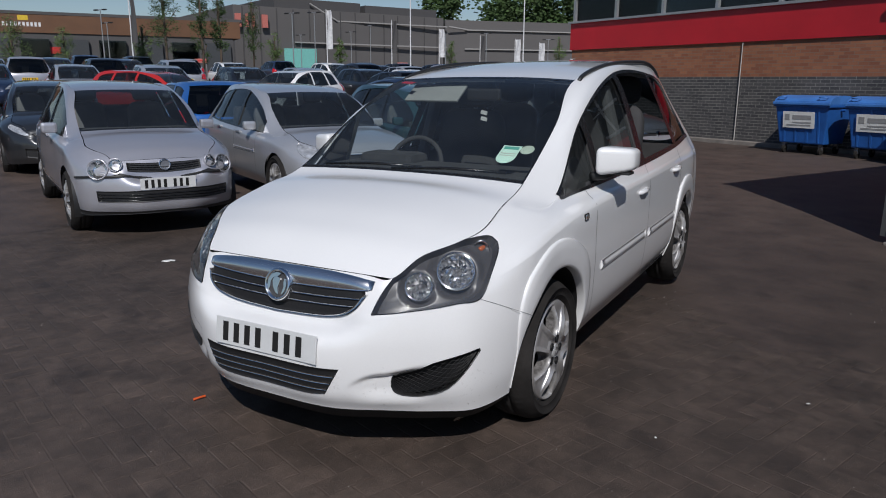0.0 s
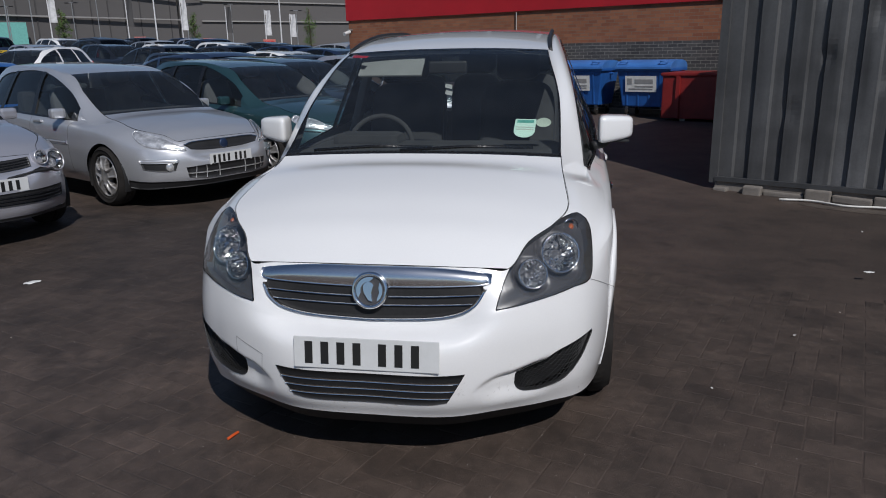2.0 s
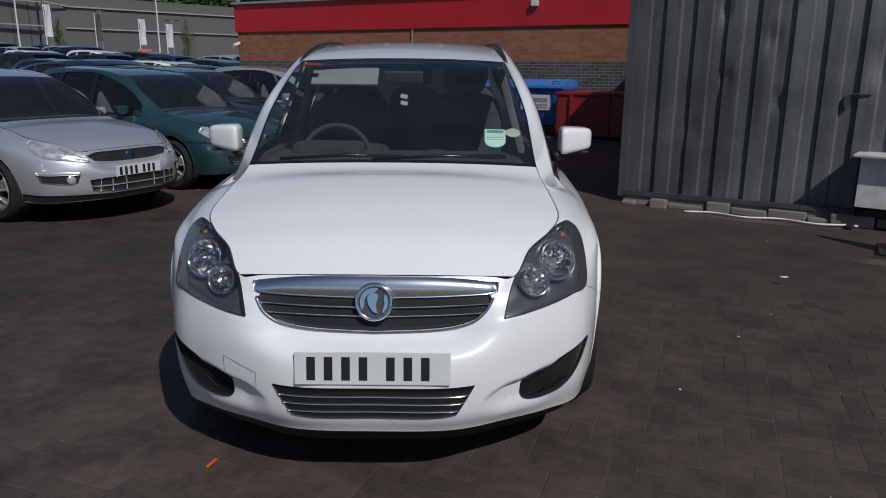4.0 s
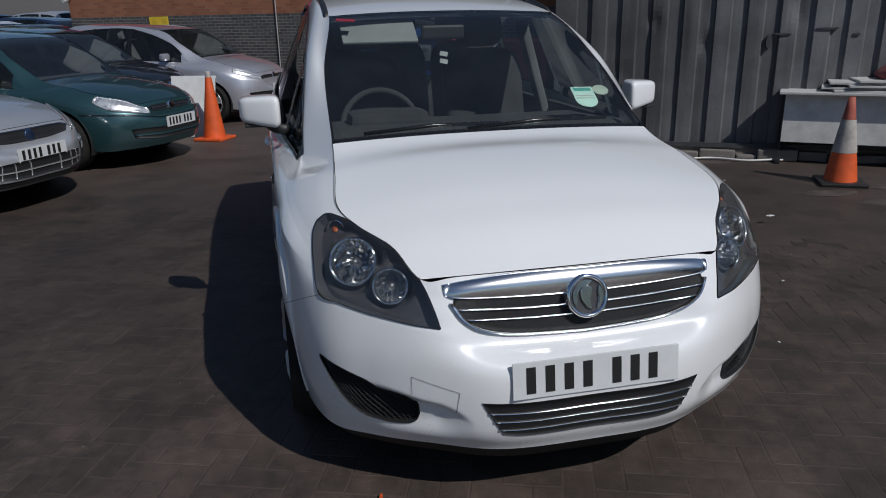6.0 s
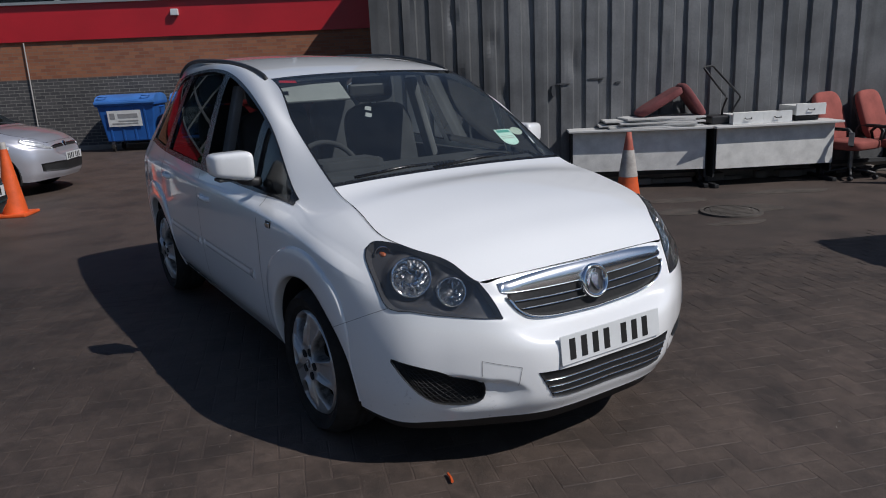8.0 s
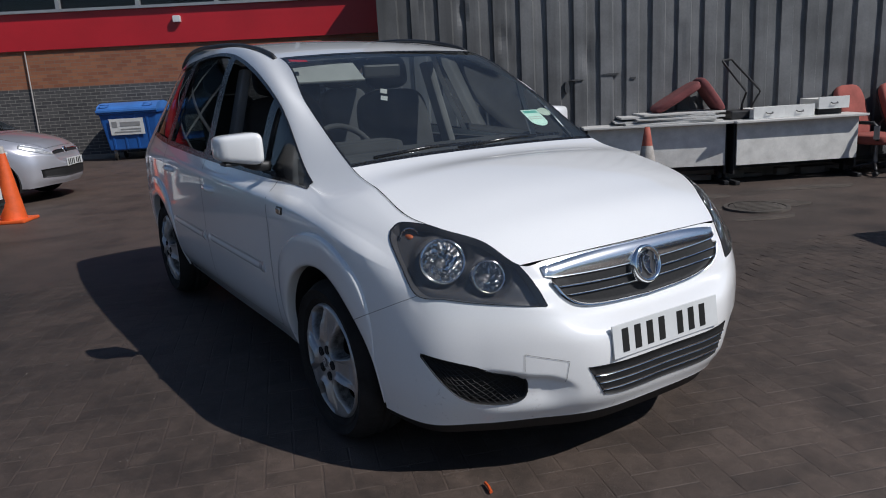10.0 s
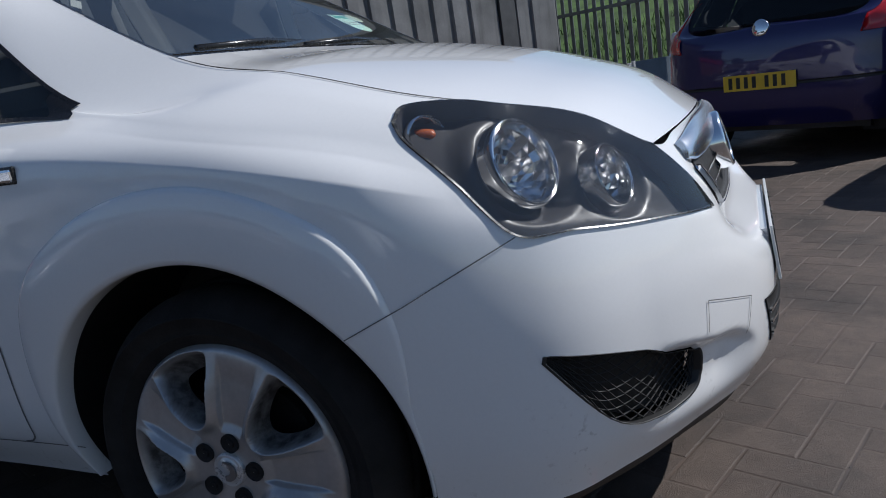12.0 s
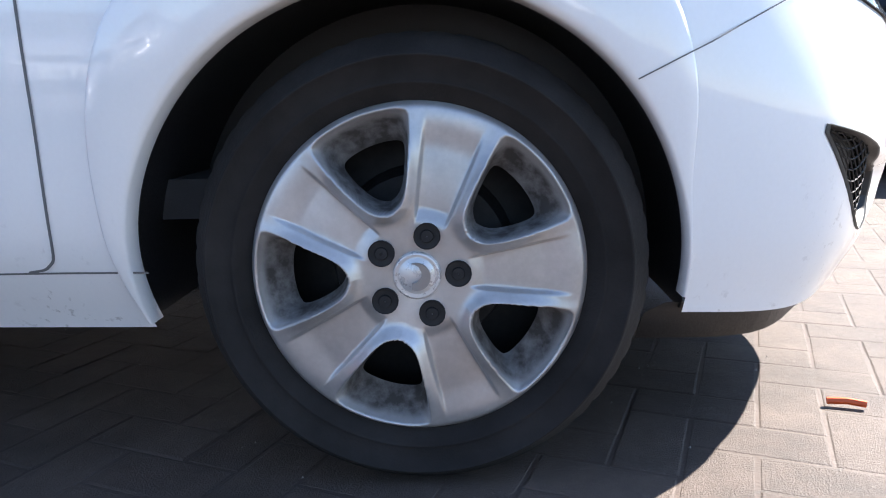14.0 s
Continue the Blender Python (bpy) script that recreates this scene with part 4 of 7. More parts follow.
    for s in (1, -1):
        face = patch_points(sh, hl_top, hl_bot, 70, 34, .004)
        back = patch_points(sh, hl_top, hl_bot, 70, 34, -.034)
        mid = back.reshape(-1, 3).mean(0)
        back = mid + (back - mid) * .955
        bowls = []
        for at, rad in (((.652, .378, .766), .073), ((.556, .262, .712), .053)):
            c = back.reshape(-1, 3)[((back.reshape(-1, 3) - np.array(at)) ** 2).sum(1).argmin()].copy()
            k, r = sh.near(c[None])
            ax = sh.normal(k, r)[0]
            ax = ax if ax[1] < 0 else -ax
            ax = ax * .55 + np.array((0, -.45, 0))
            ax /= np.linalg.norm(ax)
            # the housing is drawn in round the bowl
            d = back - c
            along = d @ ax
            side = d - along[..., None] * ax
            f = np.linalg.norm(side, axis=-1) / rad
            blend = np.clip((1.50 - f) / .38, 0, 1)
            blend = blend * blend * (3 - 2 * blend)
            want = -.058 * (1 - np.clip(f, 0, 1) ** 2) - .022
            back = c + side + (along * (1 - blend) + want * blend)[..., None] * ax
            bowls.append((c, rad, ax))
        me = grid_mesh("headlight", back * np.array((s, 1, 1)), flip=s > 0)
        lamp = mesh_part("headlight", me, LAMP_DARK, car, "clear headlight with dark grey housing and chrome bowls", True)
        loops = [np.concatenate([g[0], g[1:, -1], g[-1, -2::-1], g[-2:0:-1, 0]]) for g in (face, back)]
        loop_i = loops[0] + (loops[0].mean(0) - loops[0]) * .022
        for nm, pair, mat in (("gasket", (loops[0], loop_i), TRIM_BLACK), ("bezel", (loop_i, loops[1]), LAMP_DARK)):
            ring = np.stack(pair)
            ring = np.concatenate([ring, ring[:, :1]], 1)
            mesh_part(nm, grid_mesh(nm, ring * np.array((s, 1, 1)), flip=s < 0), mat, lamp, "", True)
        lens = mesh_part("lens", grid_mesh("lens", (face + np.array((0, -.001, .0005))) * np.array((s, 1, 1)), flip=s > 0), CLEAR, lamp, "", True)
        lens.visible_shadow = False
        for c, rad, ax in bowls:
            turn = Vector((ax[0] * s, ax[1], ax[2])).to_track_quat("-Y", "Z").to_matrix().to_4x4()
            m = Matrix.Translation((c[0] * s, c[1], c[2])) @ turn
            bm = revolve_bm([(rad * q, .062 * (1 - q * q) - .001) for q in (.14, .32, .48, .62, .76, .88, 1.0)], 22, "Y")
            for v in bm.verts:                           # uneven facets throw the light about
                if math.hypot(v.co.x, v.co.z) < rad * .95:
                    v.co.y += facet.uniform(-.0045, .0045)
            bowl = part("reflector", bm, CHROME, lamp, "chrome reflector bowl")
            bowl.matrix_basis = m
            rim = part("bowl_rim", revolve_bm([(rad * .955, .012), (rad * .965, -.009), (rad * .98, -.0125), (rad * 1.03, -.011), (rad * 1.06, .004), (rad * 1.10, .03), (rad * 1.11, .06)], 40, "Y"), CHROME, lamp, "chrome sleeve of the bowl", True)
            rim.matrix_basis = m
            ring = part("bowl_ring", revolve_bm([(rad * .90, .010), (rad * .93, -.009), (rad * .955, -.012), (rad * .965, -.006)], 40, "Y"), CHROME, lamp, "thin chrome ring", True)
            ring.matrix_basis = m
            bulb = part("bulb", revolve_bm([(.001, .006), (.009, .009), (.012, .018), (.010, .036), (.017, .040), (.017, .058)], 16, "Y"), DULL_STEEL, lamp, "", True)
            bulb.matrix_basis = m
        ind = part("indicator", revolve_bm([(.001, -.012), (.009, -.008), (.012, .01), (.012, .03)], 16, "Y"), ORANGE, lamp, "orange indicator bulb", True)
        ind.matrix_basis = pose(.694 * s, .510, .832)
        cup = part("indicator_cup", revolve_bm([(.018, .03), (.026, .012), (.033, -.006), (.034, .02)], 24, "Y"), CHROME, lamp, "", True)
        cup.matrix_basis = pose(.694 * s, .515, .832, 0, 0, 35 * s)
        # fog lamp recess
        fl = patch_points(sh, fog_top, fog_bot, 28, 8, .0035)
        loop_o = np.concatenate([fl[0], fl[1:, -1], fl[-1, -2::-1], fl[-2:0:-1, 0]])
        mid = loop_o.mean(0)
        ring = np.stack([loop_o + (loop_o - mid) * .006 + np.array((0, .006, 0)), loop_o, loop_o + (mid - loop_o) * .018 + np.array((0, .004, 0)), loop_o + (mid - loop_o) * .035 + np.array((-.006, .022, 0))])
        ring = np.concatenate([ring, ring[:, :1]], 1)
        rec = mesh_part("bumper_vent", grid_mesh("bumper_vent", ring * np.array((s, 1, 1)), flip=s < 0), BLACK_PLASTIC, car, "black mesh vent in the bumper", True)
        inner = patch_points(sh, fog_top, fog_bot, 20, 8, -.034)
        mesh_part("vent_back", grid_mesh("vent_back", inner * np.array((s, 1, 1)), flip=s > 0), GRILLE_BLACK, rec, "", True)
        bm = bmesh.new()
        net = patch_points(sh, fog_top, fog_bot, 34, 14, -.011) * np.array((s, 1, 1))
        for i in range(0, 33):
            for j in range(0, 13):
                a, b = (net[j, i], net[j + 1, i + 1]) if (i + j) % 2 else (net[j + 1, i], net[j, i + 1])
                rod_bm(a, b, .0014, seg=4, bm=bm, caps=False)
        part("vent_mesh", bm, GRILLE_BLACK, rec)
    # grille
    grille = middle_patch(sh, "grille", [(0, .13, .725), (.2, .13, .725), (.392, .125, .722)], [(0, .10, .574), (.2, .10, .585), (.31, .108, .604), (.372, .113, .638), (.402, .116, .695)], GRILLE_BLACK, car, .003, label="black grille with chrome bar")
    up, low = [(0, .15, .764), (.2, .148, .764), (.428, .145, .753)], [(0, .13, .692), (.2, .13, .695), (.37, .125, .706), (.425, .125, .722)]
    a, b = np.array(spline(up, 15)), np.array(spline(low, 15))
    fade = 1 - .8 * np.linspace(0, 1, 15) ** 5
    half = np.array([sh.on(a * (1 - f) + b * f, (.003 + .021 * math.sin(math.pi * (.08 + .84 * f)) ** .7) * fade) for f in np.linspace(0, 1, 12)])
    full = np.concatenate([(half * np.array((-1, 1, 1)))[:, :0:-1], half], 1)
    mesh_part("chrome_bar", patch_mesh("chrome_bar", full, (1,), .008), BAR_CHROME, grille, "broad rounded chrome bar", True)
    for z, w in ((.663, .390), (.630, .366)):
        middle_patch(sh, "chrome_slat", [(0, .12, z), (w / 2, .12, z + .005), (w, .115, z + .016)], [(0, .12, z - .0045), (w / 2, .12, z + .0005), (w, .115, z + .0115)], CHROME, grille, .012, 0, nv=2, skirt=.008)
    middle_patch(sh, "chrome_surround", [(0, .10, .582), (.2, .10, .593), (.306, .108, .611), (.366, .113, .642), (.398, .116, .700)], [(0, .10, .574), (.2, .10, .585), (.31, .108, .603), (.374, .113, .636), (.410, .116, .698)], CHROME, grille, .012, 0, nv=2, skirt=.01)
    badge = part("badge", revolve_bm([(.001, -.006), (.052, -.006), (.054, -.017), (.061, -.019), (.066, -.013), (.067, .05)], 48, "Y"), CHROME, car, "round chrome badge", True)
    badge.matrix_basis = pose(0, .099, .688, -14)
    part("badge_field", revolve_bm([(.001, -.009), (.051, -.009), (.052, .0)], 40, "Y"), LAMP_DARK, badge)
    arc = lambda r, a0, a1, n, cx=0.0, cz=0.0: [(cx + r * math.cos(a), cz + r * math.sin(a)) for a in np.linspace(radians(a0), radians(a1), n)]
    for shape in (arc(.048, 70, 215, 16) + arc(.034, 200, 85, 12, -.001, -.001), arc(.047, -55, 40, 12) + arc(.030, 30, -40, 8, .006, -.004), arc(.020, 20, 200, 10, -.004, .012) + [(-.020, -.010), (-.004, -.034), (.012, -.040), (.004, -.012)]):
        part("emblem", prism_bm(shape, .008, m=Matrix.Rotation(radians(90), 4, "X")), CHROME, badge, bevel=.0012).location = (0, -.009, 0)
    # lower grille
    low = middle_patch(sh, "lower_grille", [(0, 0, .418), (.2, .005, .418), (.345, .015, .420)], [(0, .0, .302), (.2, .01, .304), (.28, .015, .312)], GRILLE_BLACK, car, .003, label="black lower grille with chrome strips")
    for z, w in ((.394, .322), (.366, .306), (.338, .290)):
        middle_patch(sh, "chrome_slat", [(0, 0, z), (w / 2, .005, z), (w, .015, z)], [(0, 0, z - .008), (w / 2, .005, z - .008), (w, .015, z - .008)], CHROME, low, .007, 0, nv=2, skirt=.008)
    part("plate_mount", box_bm((.47, .05, .09), (0, .028, .486), turn=Matrix.Rotation(radians(-7), 4, "X")), WHITE_PAINT, car, bevel=.006)
    plate(car, pose(0, -.003, .488, -7))
    # chin spoiler
    c0 = spline(ROWS_XYZ[0][:6], 30)
    c0 = c0[c0[:, 1] < .56]
    inw = c0 * np.array((.955, 1, 1)) + np.array((0, .035, 0))
    sheet = np.stack([c0 + np.array((0, 0, .015)), c0 * .3 + inw * .7 + np.array((0, 0, -.008)), inw + np.array((0, 0, -.05)), inw * np.array((.9, 1, 1)) + np.array((0, .12, -.045))])
    for s in (1, -1):
        mesh_part("chin_spoiler", grid_mesh("chin_spoiler", sheet * np.array((s, 1, 1)), flip=s > 0), BLACK_PLASTIC, car, "", True)
    # shut lines
    over = np.linspace(0, 1, 30)
    ribbon(sh, "shut_line", [(.764, .366, .672), (.80, .44, .638), (.83, .51, .605), (.85, .565, .580), (.868, .622, .553)], .0018, SHUT, car, offset=.0012 + .0098 * np.clip((over - .42) / .16, 0, 1))
    ribbon(sh, "shut_line", [(.82, 1.44, .97), (.888, 1.398, .80), (.895, 1.392, .55), (.885, 1.402, .36), (.878, 1.418, .318), (.875, 1.45, .308)], .0042, SHUT, car)
    ribbon(sh, "shut_line", [(.845, 2.42, 1.02), (.90, 2.42, .75), (.895, 2.42, .5), (.86, 2.42, .28)], .0045, SHUT, car)
    ribbon(sh, "shut_line", [(.84, 3.32, 1.05), (.895, 3.34, .85), (.89, 3.25, .66)], .0045, SHUT, car)
    ribbon(sh, "shut_line", [(.875, 1.28, .306), (.875, 1.48, .306), (.875, 1.9, .30), (.875, 2.9, .30), (.875, 3.2, .31)], .0034, SHUT, car)
    ribbon(sh, "shut_line", [(.480, .190, .754), (.547, .302, .827), (.634, .422, .867), (.685, .552, .904), (.670, .762, .965), (.650, 1.03, 1.033)], .0015, SHUT, car, offset=.002)
    tow = [(.52, .13, .485), (.40, .05, .449), (.405, .065, .385), (.52, .132, .428)]
    for a, b in zip(tow[:1] + tow[1:2] + tow[3:], (tow[1], tow[2], tow[0])):
        ribbon(sh, "tow_cover_line", [a, tuple((np.array(a) + np.array(b)) / 2), b], .0016, SHUT, car, offset=.002, sides=(-1,), count=10)
    # side rubbing strips
    for s in (1, -1):
        for y0, y1 in ((1.50, 2.36), (2.47, 3.16)):
            pts = patch_points(sh, [(.9, y0, .60), (.9, y1, .61)], [(.9, y0, .55), (.9, y1, .56)], 20, 5, .002, .010)
            mesh_part("rubbing_strip", patch_mesh("rubbing_strip", pts, (s,)), WHITE_PAINT, car, "", True)
        for y, z in ((2.26, .855), (3.17, .895)):
            h = part("door_handle", tube_bm([(s * .872, y - .10, z), (s * .905, y - .075, z + .004), (s * .912, y, z + .006), (s * .905, y + .075, z + .008), (s * .872, y + .10, z + .006)], .014, 8), WHITE_PAINT, car, "", True)
        q = sh.on(np.array([[.87, 1.25, .862]]))[0]
        rep = part("side_repeater", box_bm((.014, .045, .024), (s * (q[0] + .003), q[1], q[2])), CHROME, car, "clear side repeater", bevel=.005)
        part("lamp_frame", box_bm((.008, .054, .032), (s * (q[0] + .001), q[1], q[2])), TRIM_BLACK, rep, bevel=.003)
    # arch flares
    for s in (1, -1):
        for cy in (WHEEL_F, WHEEL_R):
            th = np.linspace(radians(-11), radians(187), 80)
            st = lambda t: np.clip(t, 0, 1) ** 2 * (3 - 2 * np.clip(t, 0, 1))
            wide = .003 + .023 * st((175 - np.degrees(th)) / 30) * st((np.degrees(th) + 11) / 22) + .102 * st((np.degrees(th) - 4) / 50) * st((166 - np.degrees(th)) / 42)
            rows = []
            for f, out in ((1, -.004), (.985, .003), (.962, .0095), (.91, .0125), (.6, .0135), (.3, .012), (.08, .0105), (0, .007), (-.03, -.001), (-.03, -.035)):
                rad = .385 + wide * f if f >= 0 else np.full(80, .382)
                p = np.stack([np.full(80, .88), cy + .015 + rad * np.cos(th), .303 + rad * np.sin(th)], -1)
                k, r = sh.near(p)
                srf = sh.at(k, r)
                amp = out * (.04 + .96 * wide / wide.max()) if out > 0 else out
                rows.append(np.stack([srf[:, 0] + amp, p[:, 1], np.maximum(p[:, 2], .225)], -1))
            mesh_part("wheel_arch", grid_mesh("wheel_arch", np.array(rows) * np.array((s, 1, 1)), flip=s > 0), WHITE_PAINT, car, "", True)
            # liner
            la = np.linspace(radians(-10), radians(190), 48)
            mouth = np.stack([np.full(48, .88), cy + .015 + .386 * np.cos(la), .303 + .386 * np.sin(la)], -1)
            skin = sh.at(*sh.near(mouth))[:, 0]
            lin = np.array([np.stack([x, mouth[:, 1], mouth[:, 2]], -1) for x in (skin - .010, skin * .55 + .26, np.full(48, .58))])
            wall = np.array([[(.58, cy + .015 + r * math.cos(a), .303 + r * math.sin(a)) for a in np.linspace(radians(-14), radians(190), 40)] for r in (.387, .2, .02)])
            mesh_part("arch_liner", grid_mesh("arch_liner", lin * np.array((s, 1, 1)), flip=s < 0), BLACK_PLASTIC, car, "", True)
            mesh_part("inner_wing", grid_mesh("inner_wing", wall * np.array((s, 1, 1)), flip=s < 0), BLACK_PLASTIC, car, "", True)
    # floor and mechanicals
    part("underbody", box_bm((1.20, 3.5, .10), (0, 2.35, .27)), BLACK_PLASTIC, car)
    part("engine_block", box_bm((1.05, .80, .35), (0, .72, .46)), BLACK_PLASTIC, car)
    # wheels
    cover = None
    for y in (WHEEL_F, WHEEL_R):
        for s in (-1, 1):
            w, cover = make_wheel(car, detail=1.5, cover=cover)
            w.matrix_basis = pose(s * .768, y, .307, 0, 0, 0 if s < 0 else 180)
            w["label"] = "five-spoke silver wheel with black tyre"
            part("centre_cap", revolve_bm([(.001, -.007), (.024, -.007), (.026, -.004), (.029, -.009), (.032, -.006), (.033, .01)], 32), SATIN, w, "silver centre cap", True).location = (-.108, 0, 0)
            part("cap_emblem", prism_bm([(.019 * math.cos(a), .019 * math.sin(a)) for a in np.linspace(radians(70), radians(290), 14)] + [(.006 + .013 * math.cos(a), -.004 + .013 * math.sin(a)) for a in np.linspace(radians(270), radians(90), 10)], .003, m=Matrix.Rotation(radians(-90), 4, "Y") @ Matrix.Rotation(radians(90), 4, "Z")), DULL_STEEL, w).location = (-.1175, 0, 0)
            # Proud black discs: the shade of recessed bolt holes put into their colour.
            for i in range(5):
                a = radians(106 + 72 * i)
                part("bolt_hole_disc", revolve_bm([(.001, -.012), (.008, -.012), (.009, -.009), (.0165, -.010), (.0178, -.012), (.0178, .004)], 18), GRILLE_BLACK, w).location = (-.1045, .0555 * math.cos(a), .0555 * math.sin(a))
    # mirrors
    for s in (1, -1):
        bm = bmesh.new()
        bmesh.ops.create_uvsphere(bm, u_segments=28, v_segments=18, radius=1.0)
        for v in bm.verts:
            x, y, z = v.co
            f = lambda q: math.copysign(abs(q) ** .38, q)
            px, py, pz = .090 * f(x), .085 * f(y) if y < 0 else .055 * f(y), .065 * f(z)
            pz *= 1 - .16 * (px / .09)
            pz += .004 * (px / .09)
            py += .045 * (px / .09)
            v.co = (px, py, pz)
        mir = part("door_mirror", bm, WHITE_PAINT, car, "white door mirror", True)
        if s < 0:
            mir.data.transform(Matrix.Diagonal((-1, 1, 1, 1)))
            mir.data.flip_normals()
        mir.matrix_basis = pose(s * .920, 1.615, 1.103)
        part("mirror_glass", box_bm((.15, .004, .10), (0, .058, 0), turn=Matrix.Rotation(radians(s * 20), 4, "Z")), MIRROR, mir, bevel=.001)
        part("mirror_foot", tube_bm([(-s * .02, .02, -.055), (-s * .06, -.03, -.078), (-s * .115, -.08, -.085)], .024, 10), BLACK_PLASTIC, mir, "black mirror foot", True)
        part("mirror_underside", box_bm((.14, .09, .014), (0, .0, -.065)), BLACK_PLASTIC, mir, bevel=.004)
    # wipers
    for x0, x1 in ((-.10, .52), (-.52, .05)):
        part("wiper", tube_bm([(x0, 1.075, 1.052), ((x0 + x1) / 2, 1.10, 1.068), (x1, 1.12, 1.062)], .008, 6), TRIM_BLACK, car, "black wiper arm", True)
    return car, sh


HERO, HERO_SHELL = hero_car()


def seat(parent, x, y, z, mat, width=.50):
    part("seat", pad_bm((width, .52, .18), (x, y, z)), mat, parent, "", True)
    part("backrest", pad_bm((width - .02, .15, .66), (x, y + .30, z + .36), Matrix.Rotation(radians(-14), 3, "X")), mat, parent, "", True)
    part("headrest", pad_bm((.28, .10, .20), (x, y + .40, z + .79), Matrix.Rotation(radians(-10), 3, "X"), .55), mat, parent, "", True)


def hero_cabin(car, sh):
    dash = sh.top(np.linspace(7.05, 7.5, 4), [0.05, 1])
    bm = box_bm((1.32, .46, .28), (0, 1.40, .90))
    part("dashboard", bm, CABIN, car, "dark grey dashboard", bevel=.06)
    part("scuttle", box_bm((1.28, .34, .05), (0, 1.22, 1.0)), CABIN, car, bevel=.015)
    part("binnacle", box_bm((.36, .2, .10), (-.36, 1.50, 1.04)), CABIN, car, bevel=.04)
    ring = [( -.36 + .185 * math.cos(a), 1.72 + .07 * math.sin(a), .98 + .17 * math.sin(a)) for a in np.linspace(0, 2 * math.pi, 33)]
    sw = part("steering_wheel", tube_bm(ring, .015, 8), CABIN, car, "dark steering wheel", True)
    part("wheel_boss", box_bm((.20, .06, .13), (-.36, 1.71, .96)), CABIN, sw, bevel=.02)
    for x in (-.36, .36):
        seat(car, x, 2.15, .62, CABIN)
    for x in (-.42, 0, .42):
        seat(car, x, 2.98, .64, CABIN, .40)
    part("cabin_floor", box_bm((1.5, 3.0, .06), (0, 2.6, .40)), CABIN, car)
    for s in (1, -1):
        part("door_card", box_bm((.05, 1.65, .55), (s * .78, 2.32, .72)), CABIN, car, bevel=.02)
        part("pillar_lining", box_bm((.05, .10, .56), (s * .655, 2.42, 1.19), turn=Matrix.Rotation(radians(-s * 16), 4, "Y")), CABIN_GREY, car, bevel=.015)
    part("sun_visor", box_bm((.37, .17, .016), (-.325, 1.925, 1.415), turn=Matrix.Rotation(radians(34), 4, "X")), VISOR, car, "pale sun visor, folded down", bevel=.006)
    part("sun_visor", box_bm((.40, .16, .016), (.32, 2.04, 1.50), turn=Matrix.Rotation(radians(10), 4, "X")), CABIN_GREY, car, "sun visor folded up", bevel=.006)
    mesh_part("headlining", strip_mesh(sh, "headlining", 9.0, 11.0, .0, 10, 8, -.03), LINING, car, "", True)
    mir = part("rear_view_mirror", box_bm((.22, .03, .07), (0, 1.93, 1.41)), BLACK_PLASTIC, car, bevel=.012)
    fresh = part("air_freshener", tube_bm([(0, 1.93, 1.385), (.004, 1.93, 1.34), (.002, 1.93, 1.315)], .0015, 4), INK, car, "hanging air freshener")
    for z in (1.305, 1.268):
        part("tag", box_bm((.040, .006, .022), (.003, 1.93, z), turn=Matrix.Rotation(radians(12), 4, "Y")), PLATE_WHITE, fresh)
    part("bulkhead", box_bm((1.4, .05, .5), (0, 4.05, .75)), CABIN, car)
    # stickers inside the screen
    def on_screen(x, k, name, bm, mat, label):
        edge = sh.grid([k], [7.0])[0][0]
        a = 1 - abs(x) / edge[0]
        p0, p1 = sh.top([k - .02, k + .02], [a])[:, 0]
        p = sh.top([k], [a])[0, 0]
        q0, q1 = sh.top([k], [a - .03, a + .03])[0]
        side = Vector(q0 - q1).normalized() * (1 if x > 0 else -1)
        if x < 0:
            side = Vector((-side.x * -1, side.y, side.z))
            side = Vector((abs(side.x), -side.y, -side.z)).normalized()
        d = Vector(p1 - p0)
        d = (d - side * d.dot(side)).normalized()
        nrm = side.cross(d).normalized()
        m = Matrix((side, d, nrm)).transposed().to_4x4()
        m.translation = Vector((x, p[1], p[2])) - nrm * .006
        ob = part(name, bm, mat, car, label)
        ob.matrix_basis = m
        return ob
    disc = surface("permit_green", (0.50, 0.66, 0.60), 0.6, 0, 0.05)
    permit = on_screen(.475, 7.50, "permit_sticker", prism_bm([(-.05, .06)] + [(-.05 * math.cos(a), -.035 - .05 * math.sin(a)) for a in np.linspace(0, math.pi, 12)] + [(.05, .06)], .001), disc, "pale green permit sticker")
    for y, h, mat in ((.040, .022, surface("permit_band", (.10, .35, .30), .6)), (-.005, .006, LABEL_PALE), (-.022, .006, LABEL_PALE)):
        part("print", box_bm((.08, h, .0006), (0, y, .0016)), mat, permit)
    circ = [(.036 * math.cos(a), .036 * math.sin(a)) for a in np.linspace(0, 2 * math.pi, 24, endpoint=False)]
    on_screen(.562, 7.57, "tax_disc", prism_bm(circ, .001), surface("disc_grey", (0.42, 0.48, 0.42), 0.6), "round tax disc")
    on_screen(-.49, 8.90, "red_sticker", prism_bm([(-.045, -.02), (.045, -.02), (.045, .02), (-.045, .02)], .001), BAND_RED, "red sticker")


hero_cabin(HERO, HERO_SHELL)

